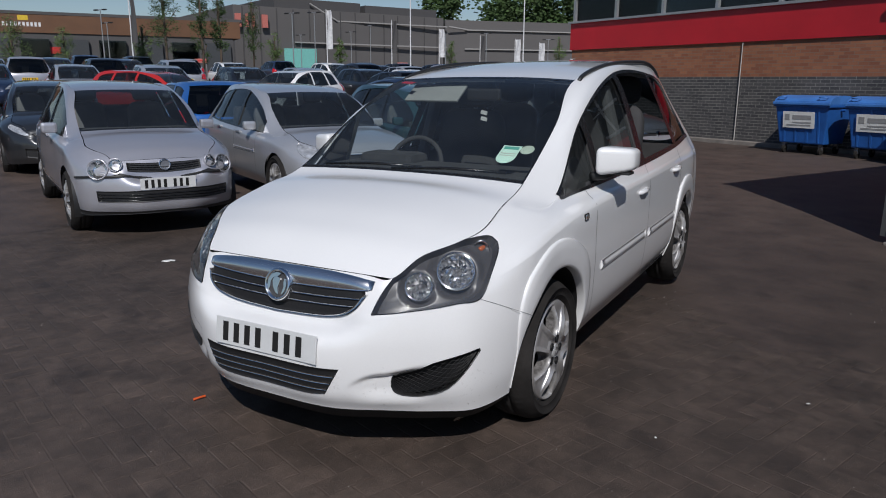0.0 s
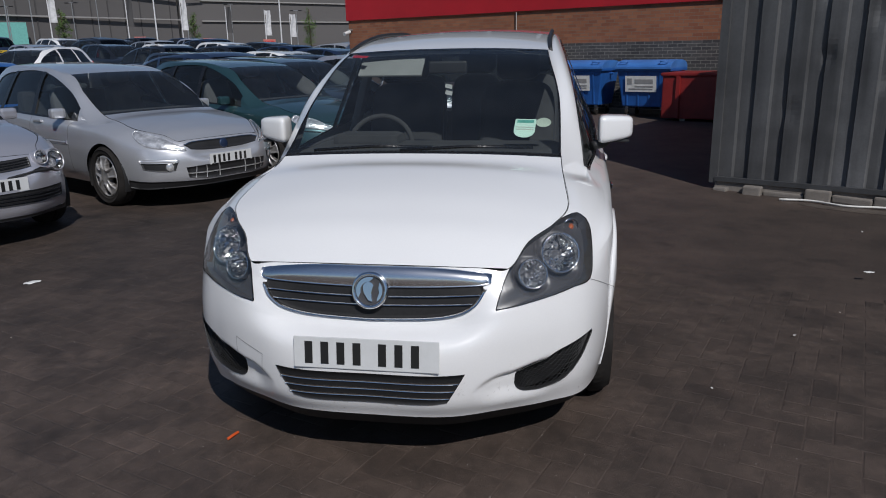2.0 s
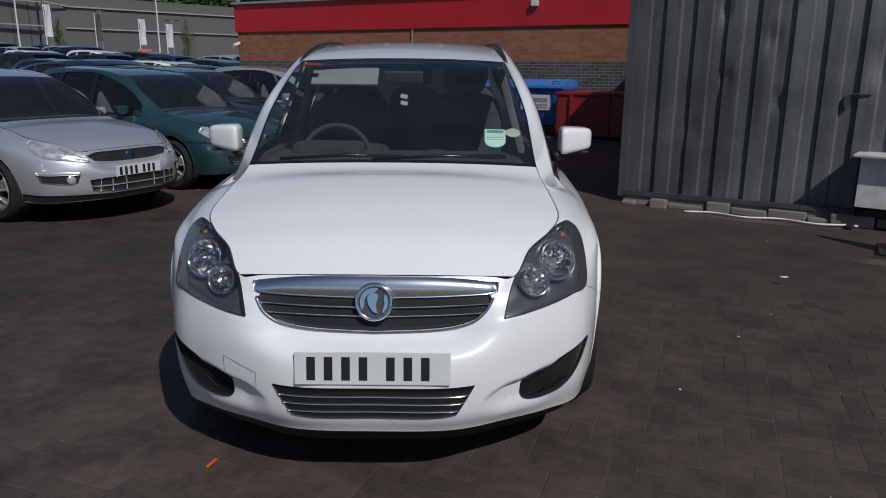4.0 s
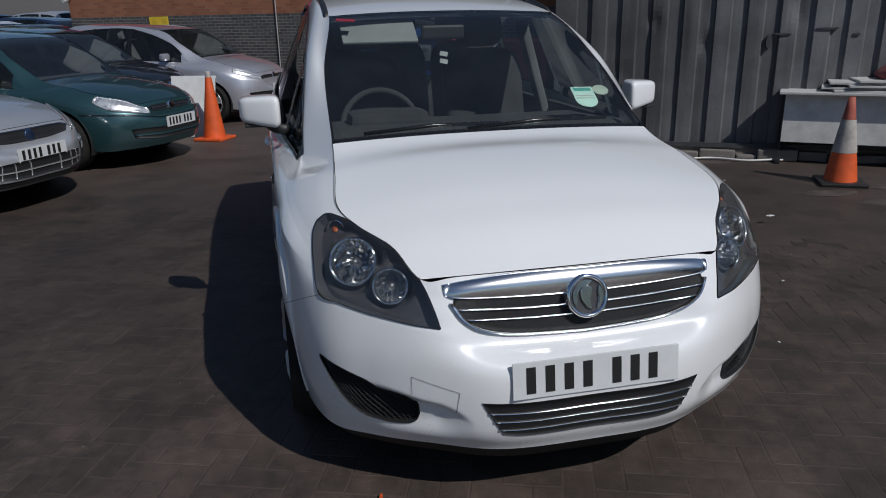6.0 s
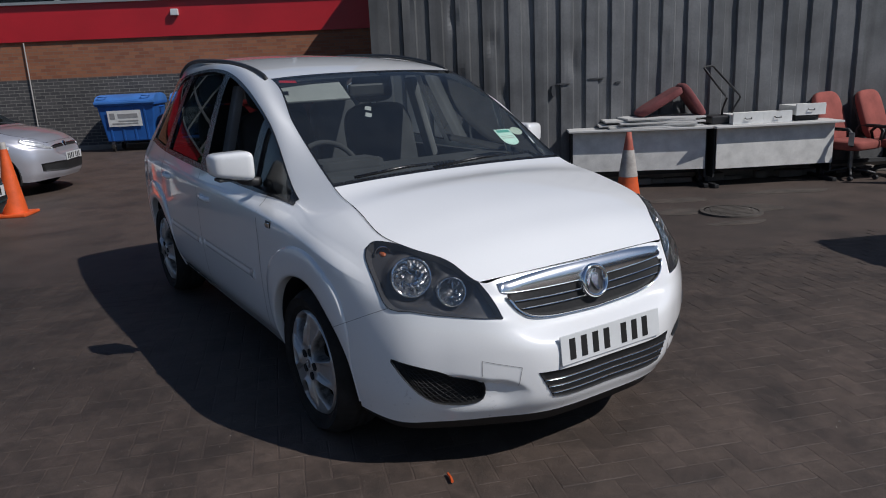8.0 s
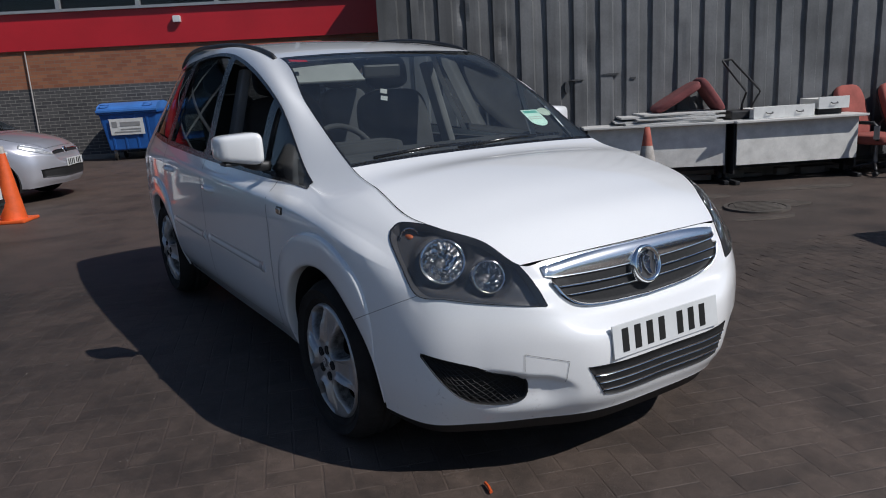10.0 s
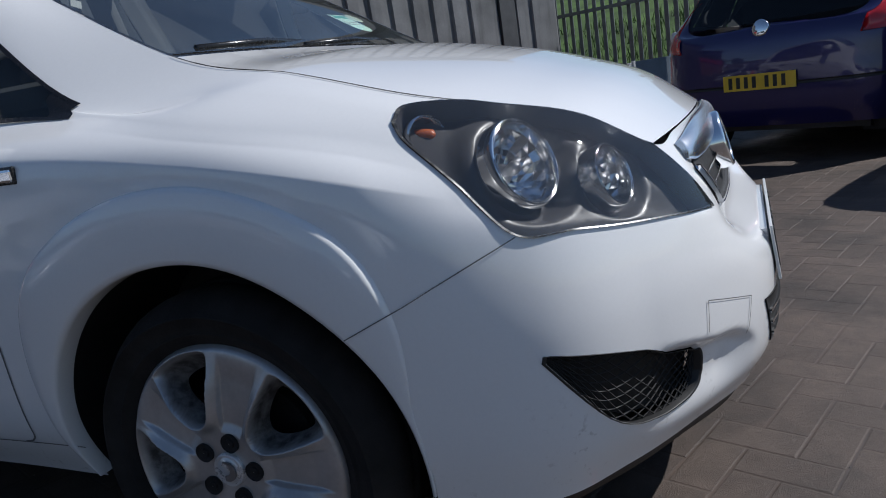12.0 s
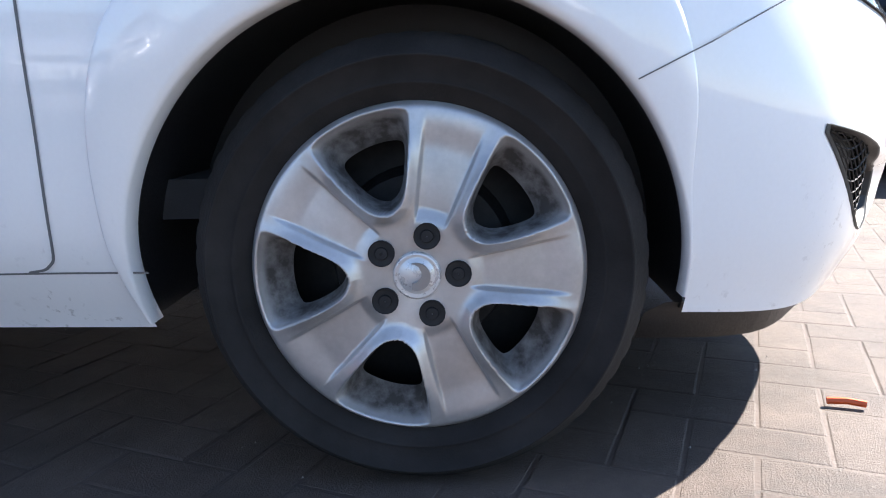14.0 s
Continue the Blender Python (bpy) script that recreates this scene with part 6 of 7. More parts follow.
def far_cars():
    """The rows further off, copied from two plain cars in other colours."""
    rng = random.Random(4)
    protos = []
    for nm, ys, zs, w in (("distant_hatchback", (-.05, .15, 1.05, 1.8, 3.6, 4.1), HATCH_Z, 1.7), ("distant_estate", (-.05, .15, 1.15, 1.95, 4.0, 4.5), (.60, .74, .98, 1.42, 1.55, 1.7), 1.78)):
        car, sh = base_car(nm, "parked car in a further row of the car park", BLACK_PAINT, ys, zs, w, (.88, 3.42), yard(-16, -6, 0, 90), "cars in the further rows", .5)
        kr_patch(sh, "headlight", [(2.0, 5.3), (2.8, 6.0), (4.0, 6.3)], [(2.0, 4.3), (2.8, 4.1), (4.1, 5.2)], LAMP_FACE, car, .006, .012)
        tail(car, sh)
        protos.append(car)
    paints = {"black": BLACK_PAINT, "dark blue": DARK_BLUE, "silver": SILVER, "white": WHITE_PAINT, "red": CAR_RED, "blue": CAR_BLUE, "grey": GREY_SILVER, "dark grey": BLACK_PAINT}
    spots = [(-9.3, 2.75, 180, "blue", 0), (-16.2, 4.7, 38, "red", 0), (-18.6, 6.0, -58, "white", 0), (-21.0, 4.6, 0, "grey", 1), (-9.8, 7.2, 180, "dark blue", 1), (-9.9, 9.7, 180, "black", 0), 
             (-8.6, -4.6, 0, "white", 1), (-11.5, -3.6, 180, "black", 1)]
    for row, u in enumerate((-17.6, -18.6, -27.6, -28.6, -38, -39)):
        for i in range(11 + row):
            v = -9 + i * 2.75 + rng.uniform(-.3, .3) - row * 1.2
            if rng.random() < .88 and not (u > -19 and -1 < v < 9.5) and not (u > -28 and 3 < v < 6.2):
                spots.append((u + (4.3 if row % 2 == 0 else 0), v, 0 if row % 2 == 0 else 180, rng.choice(("black", "dark blue", "silver", "black", "grey", "dark grey", "white", "dark blue")), rng.randrange(2)))
    for u, v, turn, col, which in spots:
        m = yard(u - (4.3 if turn == 180 else 0), v, rise(u), 90 + turn)
        proto = protos[which]
        car = copy_thing(proto, m)
        car["label"] = col + " car parked in a further row"
        for o in car.children:
            if o.name.split(".")[0] in ("body", "bonnet", "roof") and o.material_slots:
                o.material_slots[0].link = "OBJECT"
                o.material_slots[0].material = paints[col]
    for p in protos:
        for o in p.children:
            if o.name.split(".")[0] in ("body", "bonnet", "roof"):
                o.material_slots[0].link = "OBJECT"
                o.material_slots[0].material = DARK_BLUE
    protos[1].matrix_basis = yard(-22.5, -12.5, rise(-22), 270)
    protos[0].matrix_basis = yard(-13.4, -12.0, rise(-13), 90)


far_cars()

# ---- things in the yard ----
BIN_BLUE = surface("bin_blue", (0.018, 0.10, 0.36), 0.45, 0, 0.2, 2, 60, 0.05)
BIN_LID = surface("bin_lid_blue", (0.05, 0.17, 0.48), 0.5, 0, 0.2, 2, 60, 0.05)
LABEL_WHITE = surface("label_white", (0.7, 0.7, 0.68), 0.6, 0, 0.1)
LABEL_GREY = surface("label_grey", (0.3, 0.3, 0.3), 0.6)
PANEL_WHITE = surface("panel_white", (0.80, 0.79, 0.76), 0.55, 0, 0.08)
SKIP_RED = surface("skip_red", (0.22, 0.015, 0.014), 0.5, 0, 0.3, 2, 50, 0.1)
DESK_GREY = surface("desk_laminate", (0.55, 0.54, 0.52), 0.5, 0, 0.12, 3, 60, 0.03)
DESK_LEG = surface("desk_leg", (0.03, 0.03, 0.032), 0.5, 0.3, 0.2)
PANEL_GREY = surface("panel_grey", (0.66, 0.65, 0.62), 0.6, 0, 0.15)
CHAIR_RED = surface("faded_red_cloth", (0.27, 0.072, 0.058), 0.95, 0, 0.25, 4, 180, 0.3)
DUSTY_RED = surface("dusty_maroon_cloth", (0.20, 0.06, 0.06), 0.95, 0, 0.25, 4, 180, 0.3)
CONE_ORANGE = surface("cone_orange", (0.68, 0.105, 0.022), 0.5, 0, 0.2, 5, 60, 0.1)
CONE_DULL = surface("cone_faded", (0.36, 0.09, 0.06), 0.7, 0, 0.25, 5, 60, 0.1)
CONE_SLEEVE = surface("cone_sleeve", (0.40, 0.37, 0.34), 0.7, 0, 0.3, 6, 60, 0.1)
ALU = surface("aluminium", (0.70, 0.71, 0.70), 0.4, 0.15, 0.12, 3, 60, 0.03)
BLUE_PANEL = surface("blue_grey_panel", (0.20, 0.24, 0.29), 0.4, 0.1, 0.2, 2, 40, 0.05)
FENCE_STEEL = surface("galvanised", (0.20, 0.22, 0.22), 0.5, 0.5, 0.25, 5, 60, 0.1)
IRON = surface("cast_iron", (0.075, 0.064, 0.055), 0.85, 0.1, 0.3, 8, 80, 0.3)
LEAF = surface("bank_grass", (0.075, 0.135, 0.025), 0.8, 0, 0.5, 1.5, 20, 0.2)
DROP = -0.085         # the paving falls towards the shed


def wheelie_bin(at, lab):
    """A four-wheeled waste container: the body tapers, the lid is domed."""
    b = thing("waste_bin", lab, "bin", "waste bins by the brick wall", at=at)
    bm = bmesh.new()
    lo = [(-.55, -.40), (.55, -.40), (.55, .40), (-.55, .40)]
    hi = [(-.66, -.52), (.66, -.52), (.66, .50), (-.66, .50)]
    vs = [bm.verts.new((x, y, .24)) for x, y in lo] + [bm.verts.new((x, y, 1.10)) for x, y in hi]
    for f in ((3, 2, 1, 0), (4, 5, 6, 7), (0, 1, 5, 4), (1, 2, 6, 5), (2, 3, 7, 6), (3, 0, 4, 7)):
        bm.faces.new([vs[i] for i in f])
    part("body", bm, BIN_BLUE, b, bevel=.03)
    rim = part("rim", box_bm((1.40, 1.10, .07), (0, -.01, 1.12)), BIN_BLUE, b, bevel=.02)
    th = np.linspace(0, math.pi, 14)
    prof = [(.56 * math.cos(a), 1.15 + .20 * math.sin(a) ** .7) for a in th]
    lid = bmesh.new()
    prism_bm([(y, z) for y, z in prof], 1.38, lid, Matrix(((0, 0, 1, -.69), (1, 0, 0, 0), (0, 1, 0, 0), (0, 0, 0, 1))))
    part("lid", lid, BIN_LID, b, "domed blue lid", bevel=.012)
    for x in (-.45, .45):
        for y in (-.32, .32):
            w = part("castor", rod_bm((x - .025, y, .09), (x + .025, y, .09), .09, seg=18), RUBBER, b)
            part("fork", box_bm((.08, .06, .16), (x, y, .19)), DULL_STEEL, w)
    for x in (-.42, -.14, .14, .42):
        part("rib", box_bm((.05, .03, .80), (x, -.455, .66), turn=Matrix.Rotation(radians(8), 4, "X")), BIN_BLUE, b, bevel=.008)
    part("lid_lip", box_bm((1.40, .05, .06), (0, -.57, 1.165)), BIN_LID, b, bevel=.012)
    for x in (-.5, .5):
        part("lid_handle", tube_bm([(x - .09, -.50, 1.30), (x - .08, -.56, 1.31), (x + .08, -.56, 1.31), (x + .09, -.50, 1.30)], .014, 6), BIN_LID, b, "", True)
    for x in (-.70, .70):
        part("trunnion", rod_bm((x - .05, .0, 1.02), (x + .05, .0, 1.02), .03), BIN_BLUE, b)
    l = part("label", box_bm((.78, .006, .38), (-.05, -.512, .79), turn=Matrix.Rotation(radians(8), 4, "X")), LABEL_WHITE, b, "white printed label")
    for dx, dz, w, h in ((-.28, .06, .12, .14), (.08, .06, .46, .10), (.08, -.06, .46, .03), (.0, -.12, .6, .03)):
        part("label_print", box_bm((w, .006, h), (-.05 + dx, -.517 - .14 * dz, .79 + dz), turn=Matrix.Rotation(radians(8), 4, "X")), LABEL_GREY, l)
    return b


wheelie_bin(yard(-6.42, 14.55) @ Matrix.Scale(.92, 4), "blue four-wheeled waste bin with domed lid and white label")
wheelie_bin(yard(-4.80, 14.50) @ Matrix.Scale(.92, 4), "blue four-wheeled waste bin partly in shade, white label")

sk = thing("red_skip", "dark red steel skip in the shade behind the shed", "skip", at=yard(-3.0, 14.2))
part("body", box_bm((2.3, 1.4, .88), (0, 0, .49)), SKIP_RED, sk, bevel=.03)
part("rim", box_bm((2.36, 1.46, .07), (0, 0, .955)), SKIP_RED, sk, bevel=.02)
for x in (-.8, 0, .8):
    part("rib", box_bm((.08, .06, .86), (x, -.72, .49)), SKIP_RED, sk)
for x in (-.7, .7):
    part("runner", box_bm((.12, 1.3, .05), (x, 0, .025)), DULL_STEEL, sk)


def desk(at, width, lab):
    d = thing("office_desk", lab, "desk", "old desks by the shed", at=at)
    part("tabletop", box_bm((width, .72, .028), (width / 2, .36, .745)), DESK_GREY, d, bevel=.006)
    part("modesty_panel", box_bm((width - .12, .018, .50), (width / 2, .115, .48)), PANEL_GREY, d)
    for x in (.05, width - .05):
        leg = part("leg", box_bm((.045, .08, .68), (x, .36, .39)), DESK_LEG, d, "black leg")
        part("foot", box_bm((.06, .66, .05), (x, .36, .025)), DESK_LEG, leg, bevel=.012)
        part("side_panel", box_bm((.022, .44, .60), (x, .36, .42)), DESK_LEG, d)
    return d


desk(yard(1.46, 6.30, DROP, -10), 1.74, "grey laminate office desk with boards stacked on it")
desk(yard(3.18, 5.93, DROP, 0), 1.62, "grey laminate office desk with drawers and a trolley on it")


def board(u, v, z, w, d, turn, tilt=0.0):
    b = tagged(part("loose_board", box_bm((w, d, .022)), DESK_GREY, None, bevel=.003), "loose grey laminate board lying on the desk", "board", "boards stacked on the desk")
    b.matrix_basis = yard(u, v, z, turn) @ pose(0, 0, 0, tilt, 0, 0)


for i, (u, v, w, t) in enumerate(((2.55, 6.42, 1.15, -6), (2.48, 6.45, 1.18, -12), (2.62, 6.41, 1.05, -4), (2.50, 6.46, 1.10, -9), (2.66, 6.42, .98, -2))):
    board(u, v, .675 + DROP + .085 + .0 + .0245 * i + .012, w, .52, t)


def seat_back(at, lab):
    s = thing("broken_seat", lab, "seat", at=at)
    part("cushion", pad_bm((.62, .42, .10), (-.20, 0, .17), Matrix.Rotation(radians(-30), 3, "Y")), DUSTY_RED, s, "", True)
    part("backrest", pad_bm((.48, .40, .10), (.20, 0, .18), Matrix.Rotation(radians(55), 3, "Y")), DUSTY_RED, s, "", True)


seat_back(yard(2.84, 6.42, .80, -6), "dusty maroon seat pad propped up on boards")

tr = thing("folding_trolley", "black folding trolley frame lying on the desk", "trolley", at=yard(3.45, 6.35, .668))
part("base", box_bm((.40, .34, .10), (-.02, 0, .06)), DESK_LEG, tr, bevel=.015)
part("handle", tube_bm([(-.05, -.07, .10), (-.04, -.07, .19), (.0, -.08, .315), (-.02, -.08, .35), (-.285, -.08, .665), (-.30, -.07, .695), (-.28, -.05, .705), (-.14, .07, .715), (-.11, .08, .705), (-.09, .08, .68), (.24, .08, .345), (.255, .08, .31), (.24, .08, .28), (.18, .07, .19), (.14, .07, .10)], .014, 8), BLACK_PLASTIC, tr, "bent black tube handle", True)


def drawer(u, v, z, w, lab, turn=0.0):
    d = thing("drawer", lab, "drawer", "desk drawers", at=yard(u, v, z, turn))
    part("front", box_bm((w, .02, .14), (0, 0, .07)), LABEL_WHITE, d, bevel=.003)
    part("tray", box_bm((w - .03, .40, .11), (0, .22, .06)), PANEL_GREY, d)
    h = part("handle", tube_bm([(-.04, -.012, .075), (-.035, -.03, .062), (.035, -.03, .062), (.04, -.012, .075)], .006, 6), DESK_LEG, d, "", True)


drawer(3.63, 6.06, .675, .38, "white desk drawer with black handle")
drawer(4.01, 6.07, .675, .37, "white desk drawer without its handle")
drawer(4.44, 6.08, .745, .38, "small white drawer lying on another")
under = thing("drawer", "grey drawer under the small one", "drawer", "desk drawers", at=yard(4.44, 6.18, .675))
part("front", box_bm((.30, .3, .069), (0, .12, .0345)), DESK_LEG, under, bevel=.006)


def office_chair(at, lab):
    """A high-backed swivel chair with padded arms on a five-star base."""
    c = thing("office_chair", lab, "chair", "red office chairs", at=at)
    part("seat", pad_bm((.53, .52, .13), (0, 0, .43)), CHAIR_RED, c, "", True)
    lean = Matrix.Rotation(radians(-20), 3, "X")
    back = part("backrest", pad_bm((.50, .12, .66), (0, .34, .76), lean, .5), CHAIR_RED, c, "buttoned backrest", True)
    part("back_shell", pad_bm((.47, .05, .60), (0, .40, .75), lean, .5), BLACK_PLASTIC, c, "", True)
    for x in (-.07, .07):
        part("button", rod_bm((x, .312, .84), (x, .335, .848), .013, seg=10), DUSTY_RED, back)
    for s in (-1, 1):
        arm = part("armrest", tube_bm([(s * .27, .14, .45), (s * .30, .16, .58), (s * .30, .10, .64), (s * .30, -.14, .64), (s * .29, -.20, .58), (s * .27, -.18, .43)], .022, 8), BLACK_PLASTIC, c, "black looped armrest", True)
        part("arm_plate", box_bm((.012, .07, .16), (s * .315, -.20, .53)), DULL_STEEL, arm, bevel=.004)
    part("column", rod_bm((0, 0, .12), (0, 0, .40), .03), DULL_STEEL, c)
    for i in range(5):
        a = 2 * math.pi * i / 5
        leg = part("leg", tube_bm([(0, 0, .12), (.15 * math.cos(a), .15 * math.sin(a), .11), (.30 * math.cos(a), .30 * math.sin(a), .075)], .02, 8), BLACK_PLASTIC, c, "", True)
        part("castor", rod_bm((.30 * math.cos(a) - .02, .30 * math.sin(a), .03), (.30 * math.cos(a) + .02, .30 * math.sin(a), .03), .03, seg=14), BLACK_PLASTIC, leg)
    return c


office_chair(yard(5.07, 6.16, DROP, 22), "faded red high-backed office chair with one arm turned")
office_chair(yard(5.66, 6.16, DROP, 26), "faded red high-backed office chair with buttoned back")


def cone(at, lab, tall, sleeve):
    c = thing("traffic_cone", lab, "traffic cone", "traffic cones", at=at)
    part("base", box_bm((.40, .40, .035), (0, 0, .0175)), BLACK_PLASTIC if sleeve else CONE_ORANGE, c, "black rubber base" if sleeve else "", bevel=.012)
    r = lambda z: .145 - (.145 - .028) * (z - .03) / (tall - .03)
    cuts = [(.03, .30, CONE_ORANGE), (.30, .60, CONE_SLEEVE), (.60, tall, CONE_DULL)] if sleeve else [(.03, .5, CONE_ORANGE), (.5, tall - .08, CONE_ORANGE), (tall - .08, tall, CONE_SLEEVE)]
    for i, (a, b, m) in enumerate(cuts):
        lift = .003 if m is CONE_SLEEVE and sleeve else 0
        part("sleeve" if m is CONE_SLEEVE else "cone_wall", revolve_bm([(r(a) + lift, a), (r((a + b) / 2) + lift, (a + b) / 2), (r(b) + lift, b)] + ([(.001, b)] if b == tall else []), 32, "Z"), m, c, "dirty grey sleeve" if m is CONE_SLEEVE else "", True)


cone(yard(1.93, 5.45, DROP), "orange traffic cone with dirty grey sleeve and rubber base", .80, True)
cone(yard(-5.33, 6.47), "bright orange traffic cone", .88, False)
sg = thing("white_board", "white blank board leaning between parked cars", "board", at=yard(-5.75, 6.62, 0, 8) @ pose(0, 0, 0, -14, 0, 0))
part("face", box_bm((.62, .02, .80), (0, 0, .40)), LABEL_WHITE, sg, bevel=.003)
part("edge", box_bm((.64, .012, .03), (0, .004, .80)), ALU, sg)


# shutter panels standing before the fence
def panels():
    a = thing("shutter_panel", "white ribbed shutter panel leaning by the fence", "panel", at=yard(5.58, 5.40, DROP, -13))
    part("sheet", box_bm((1.05, .02, .74), (.55, 0, .42)), PANEL_WHITE, a)
    for z in (.06, .30, .54, .78):
        part("rail", box_bm((1.10, .04, .035), (.55, -.02, z)), ALU, a, bevel=.006)
    for x in (.0, 1.10):
        part("post", box_bm((.030, .06, .82), (x, -.01, .41)), ALU, a, bevel=.006)
    # Dark colour stands for the shade on the panel's thick end face.
    part("shaded_end", box_bm((.12, .05, .80), (-.078, .004, .40)), DESK_LEG, a, "dark end block, coloured for the shade on the panel's end face", bevel=.004)
    sheet = tagged(part("white_board", box_bm((.34, .018, .36), (0, 0, .18)), LABEL_WHITE, None, bevel=.003), "white offcut board leaning behind the shutter panel", "board")
    sheet.matrix_basis = yard(5.88, 5.93, DROP, 20) @ pose(0, 0, 0, -18)
    b = thing("flat_panel", "blue-grey flat panel with white edging by the fence", "panel", at=yard(6.70, 5.12, DROP, -13))
    part("sheet", box_bm((.95, .03, .82), (.48, 0, .42)), BLUE_PANEL, b)
    for x in (.0, .96):
        part("edge", box_bm((.03, .05, .84), (x, -.005, .42)), ALU, b)


panels()


def junk_heap():
    h = thing("old_chair", "dark broken chair frame thrown behind the panels", "chair", at=yard(6.7, 6.3, DROP, 20))
    part("seat", box_bm((.55, .5, .12), (0, 0, .52), turn=Matrix.Rotation(radians(18), 4, "Y")), CABIN, h, bevel=.04)
    part("backrest", box_bm((.5, .1, .5), (.1, .25, .75), turn=Matrix.Rotation(radians(24), 4, "Y")), CABIN, h, bevel=.04)
    part("frame", tube_bm([(.3, -.2, .0), (.32, -.2, .55), (.35, -.1, .98), (.75, -.1, .98), (.8, -.1, .0)], .014, 8), BLACK_PLASTIC, h, "", True)
    part("stand", box_bm((.4, .4, .5), (0, 0, .25)), CABIN, h, bevel=.05)
    part("headrest", pad_bm((.22, .13, .17), (-.22, .12, .80), Matrix.Rotation(radians(20), 3, "Y")), CONE_DULL, h, "faded pink pad", True)


junk_heap()


# palisade fence and the grass bank behind it
def palisade():
    f = thing("palisade_fence", "galvanised steel palisade fence before a grassy bank", "fence", kind="structure", at=yard(7.75, -7.0, -.05, 90))
    n = 0
    pale = bmesh.new()
    prism_bm([(-.033, 0), (.033, 0), (.033, 1.85), (.015, 1.98), (0, 1.90), (-.015, 1.98), (-.033, 1.85)], .012, pale, Matrix.Rotation(radians(90), 4, "X"))
    me = bpy.data.meshes.new("pale")
    pale.to_mesh(me)
    pale.free()
    me.materials.append(FENCE_STEEL)
    x = 0.0
    while x < 20.0:
        o = new("pale", me)
        o.parent = f
        o.location = (x, 0, .06)
        x += .155
    for z in (.42, 1.62):
        part("rail", box_bm((20, .05, .05), (10, .04, z)), FENCE_STEEL, f)
    for i in range(8):
        part("post", box_bm((.10, .06, 2.1), (i * 2.75 + .6, .08, 1.05)), FENCE_STEEL, f)
    part("kerb", box_bm((20, .14, .14), (10, .02, .05)), CONCRETE, f, bevel=.012)


palisade()


def bank():
    """A grass bank that rises behind the fence, with tufts."""
    rng = random.Random(8)
    us, vs = np.linspace(8.0, 30, 30), np.linspace(-14, 24, 40)
    pts = []
    for u in us:
        row = []
        for v in vs:
            z = -.06 + min(3.0, (u - 8.0) * .32) + .12 * noise.noise((u * .7, v * .7, 0)) * min(1, u - 8.0)
            p = yard(u, v, z).translation
            row.append(tuple(p))
        pts.append(row)
    tagged(mesh_part("grass_bank", grid_mesh("grass_bank", np.array(pts), flip=True), LEAF, None, "", True), "sunlit grassy bank", "bank", kind="structure")
    verts, faces = [], []
    for _ in range(9000):
        u, v = 8.0 + 5 * rng.random() ** 1.5, rng.uniform(-9, 13)
        z = -.08 + (u - 8.0) * .32
        base = yard(u, v, z).translation
        h, a, w = rng.uniform(.10, .34), rng.uniform(0, 6.28), rng.uniform(.008, .02)
        lean = Vector((rng.uniform(-.1, .1), rng.uniform(-.1, .1), h))
        s = Vector((math.cos(a) * w, math.sin(a) * w, 0))
        i = len(verts)
        verts += [tuple(base - s), tuple(base + s), tuple(base + lean * .6 + s * .7), tuple(base + lean)]
        faces.append((i, i + 1, i + 2, i + 3))
    me = bpy.data.meshes.new("tall_grass")
    me.from_pydata(verts, [], faces)
    tagged(mesh_part("tall_grass", me, LEAF), "tall green grass and weeds behind the fence", "grass", kind="stuff")


bank()

# manhole, litter
mh = thing("manhole_cover", "round cast iron manhole cover in a concrete patch", "manhole cover", at=yard(2.72, 4.54, DROP * .75 - .004) @ Matrix.Scale(.86, 4))
part("plate", revolve_bm([(.001, .010), (.30, .010), (.31, .004), (.31, -.02)], 40, "Z"), IRON, mh, "", True)
part("rim", revolve_bm([(.315, .012), (.36, .012), (.365, -.02)], 40, "Z"), IRON, mh)
for i in range(-3, 4):
    part("ridge", box_bm((.5 - abs(i) * .05, .03, .006), (0, i * .075, .012)), IRON, mh)
DIRT = surface("dried_mud", (0.070, 0.056, 0.046), 0.95, 0, 0.35, 7, 120, 0.4)


def dirt_patch(u, v, w, d, turn, seed):
    """A thin crust of trodden mud and broken mortar with a ragged edge."""
    rows = []
    for f, h in ((1.0, .0), (.93, .004), (.6, .006), (.02, .007)):
        ring = []
        for a in np.linspace(0, 2 * math.pi, 49):
            r = f * (1 + .35 * noise.noise((math.cos(a) * 1.6 + seed, math.sin(a) * 1.6, seed)) + .12 * noise.noise((math.cos(a) * 6, math.sin(a) * 6 + seed, 0)))
            p = yard(u, v, 0, turn) @ Vector((w * r * math.cos(a), d * r * math.sin(a), 0))
            ring.append((p.x, p.y, bed(p.x, p.y) + .0025 + h))
        rows.append(ring)
    tagged(mesh_part("dirt_patch", grid_mesh("dirt_patch", np.array(rows), flip=True), DIRT, None, "", True), "thin ragged crust of dried mud on the ground", "dirt", "patches of dirt")


for spot in ((2.25, 4.72, .30, .16, 5, 1.0), (3.12, 4.72, .22, .20, -20, 2.0), (2.55, 4.02, .34, .10, 8, 3.0), (2.5, 5.35, .42, .12, 0, 4.0), (1.75, 5.0, .25, .10, 20, 5.0), (3.9, 5.5, .5, .12, -4, 6.0), (.6, 6.3, .5, .10, 0, 7.0)):
    dirt_patch(*spot)


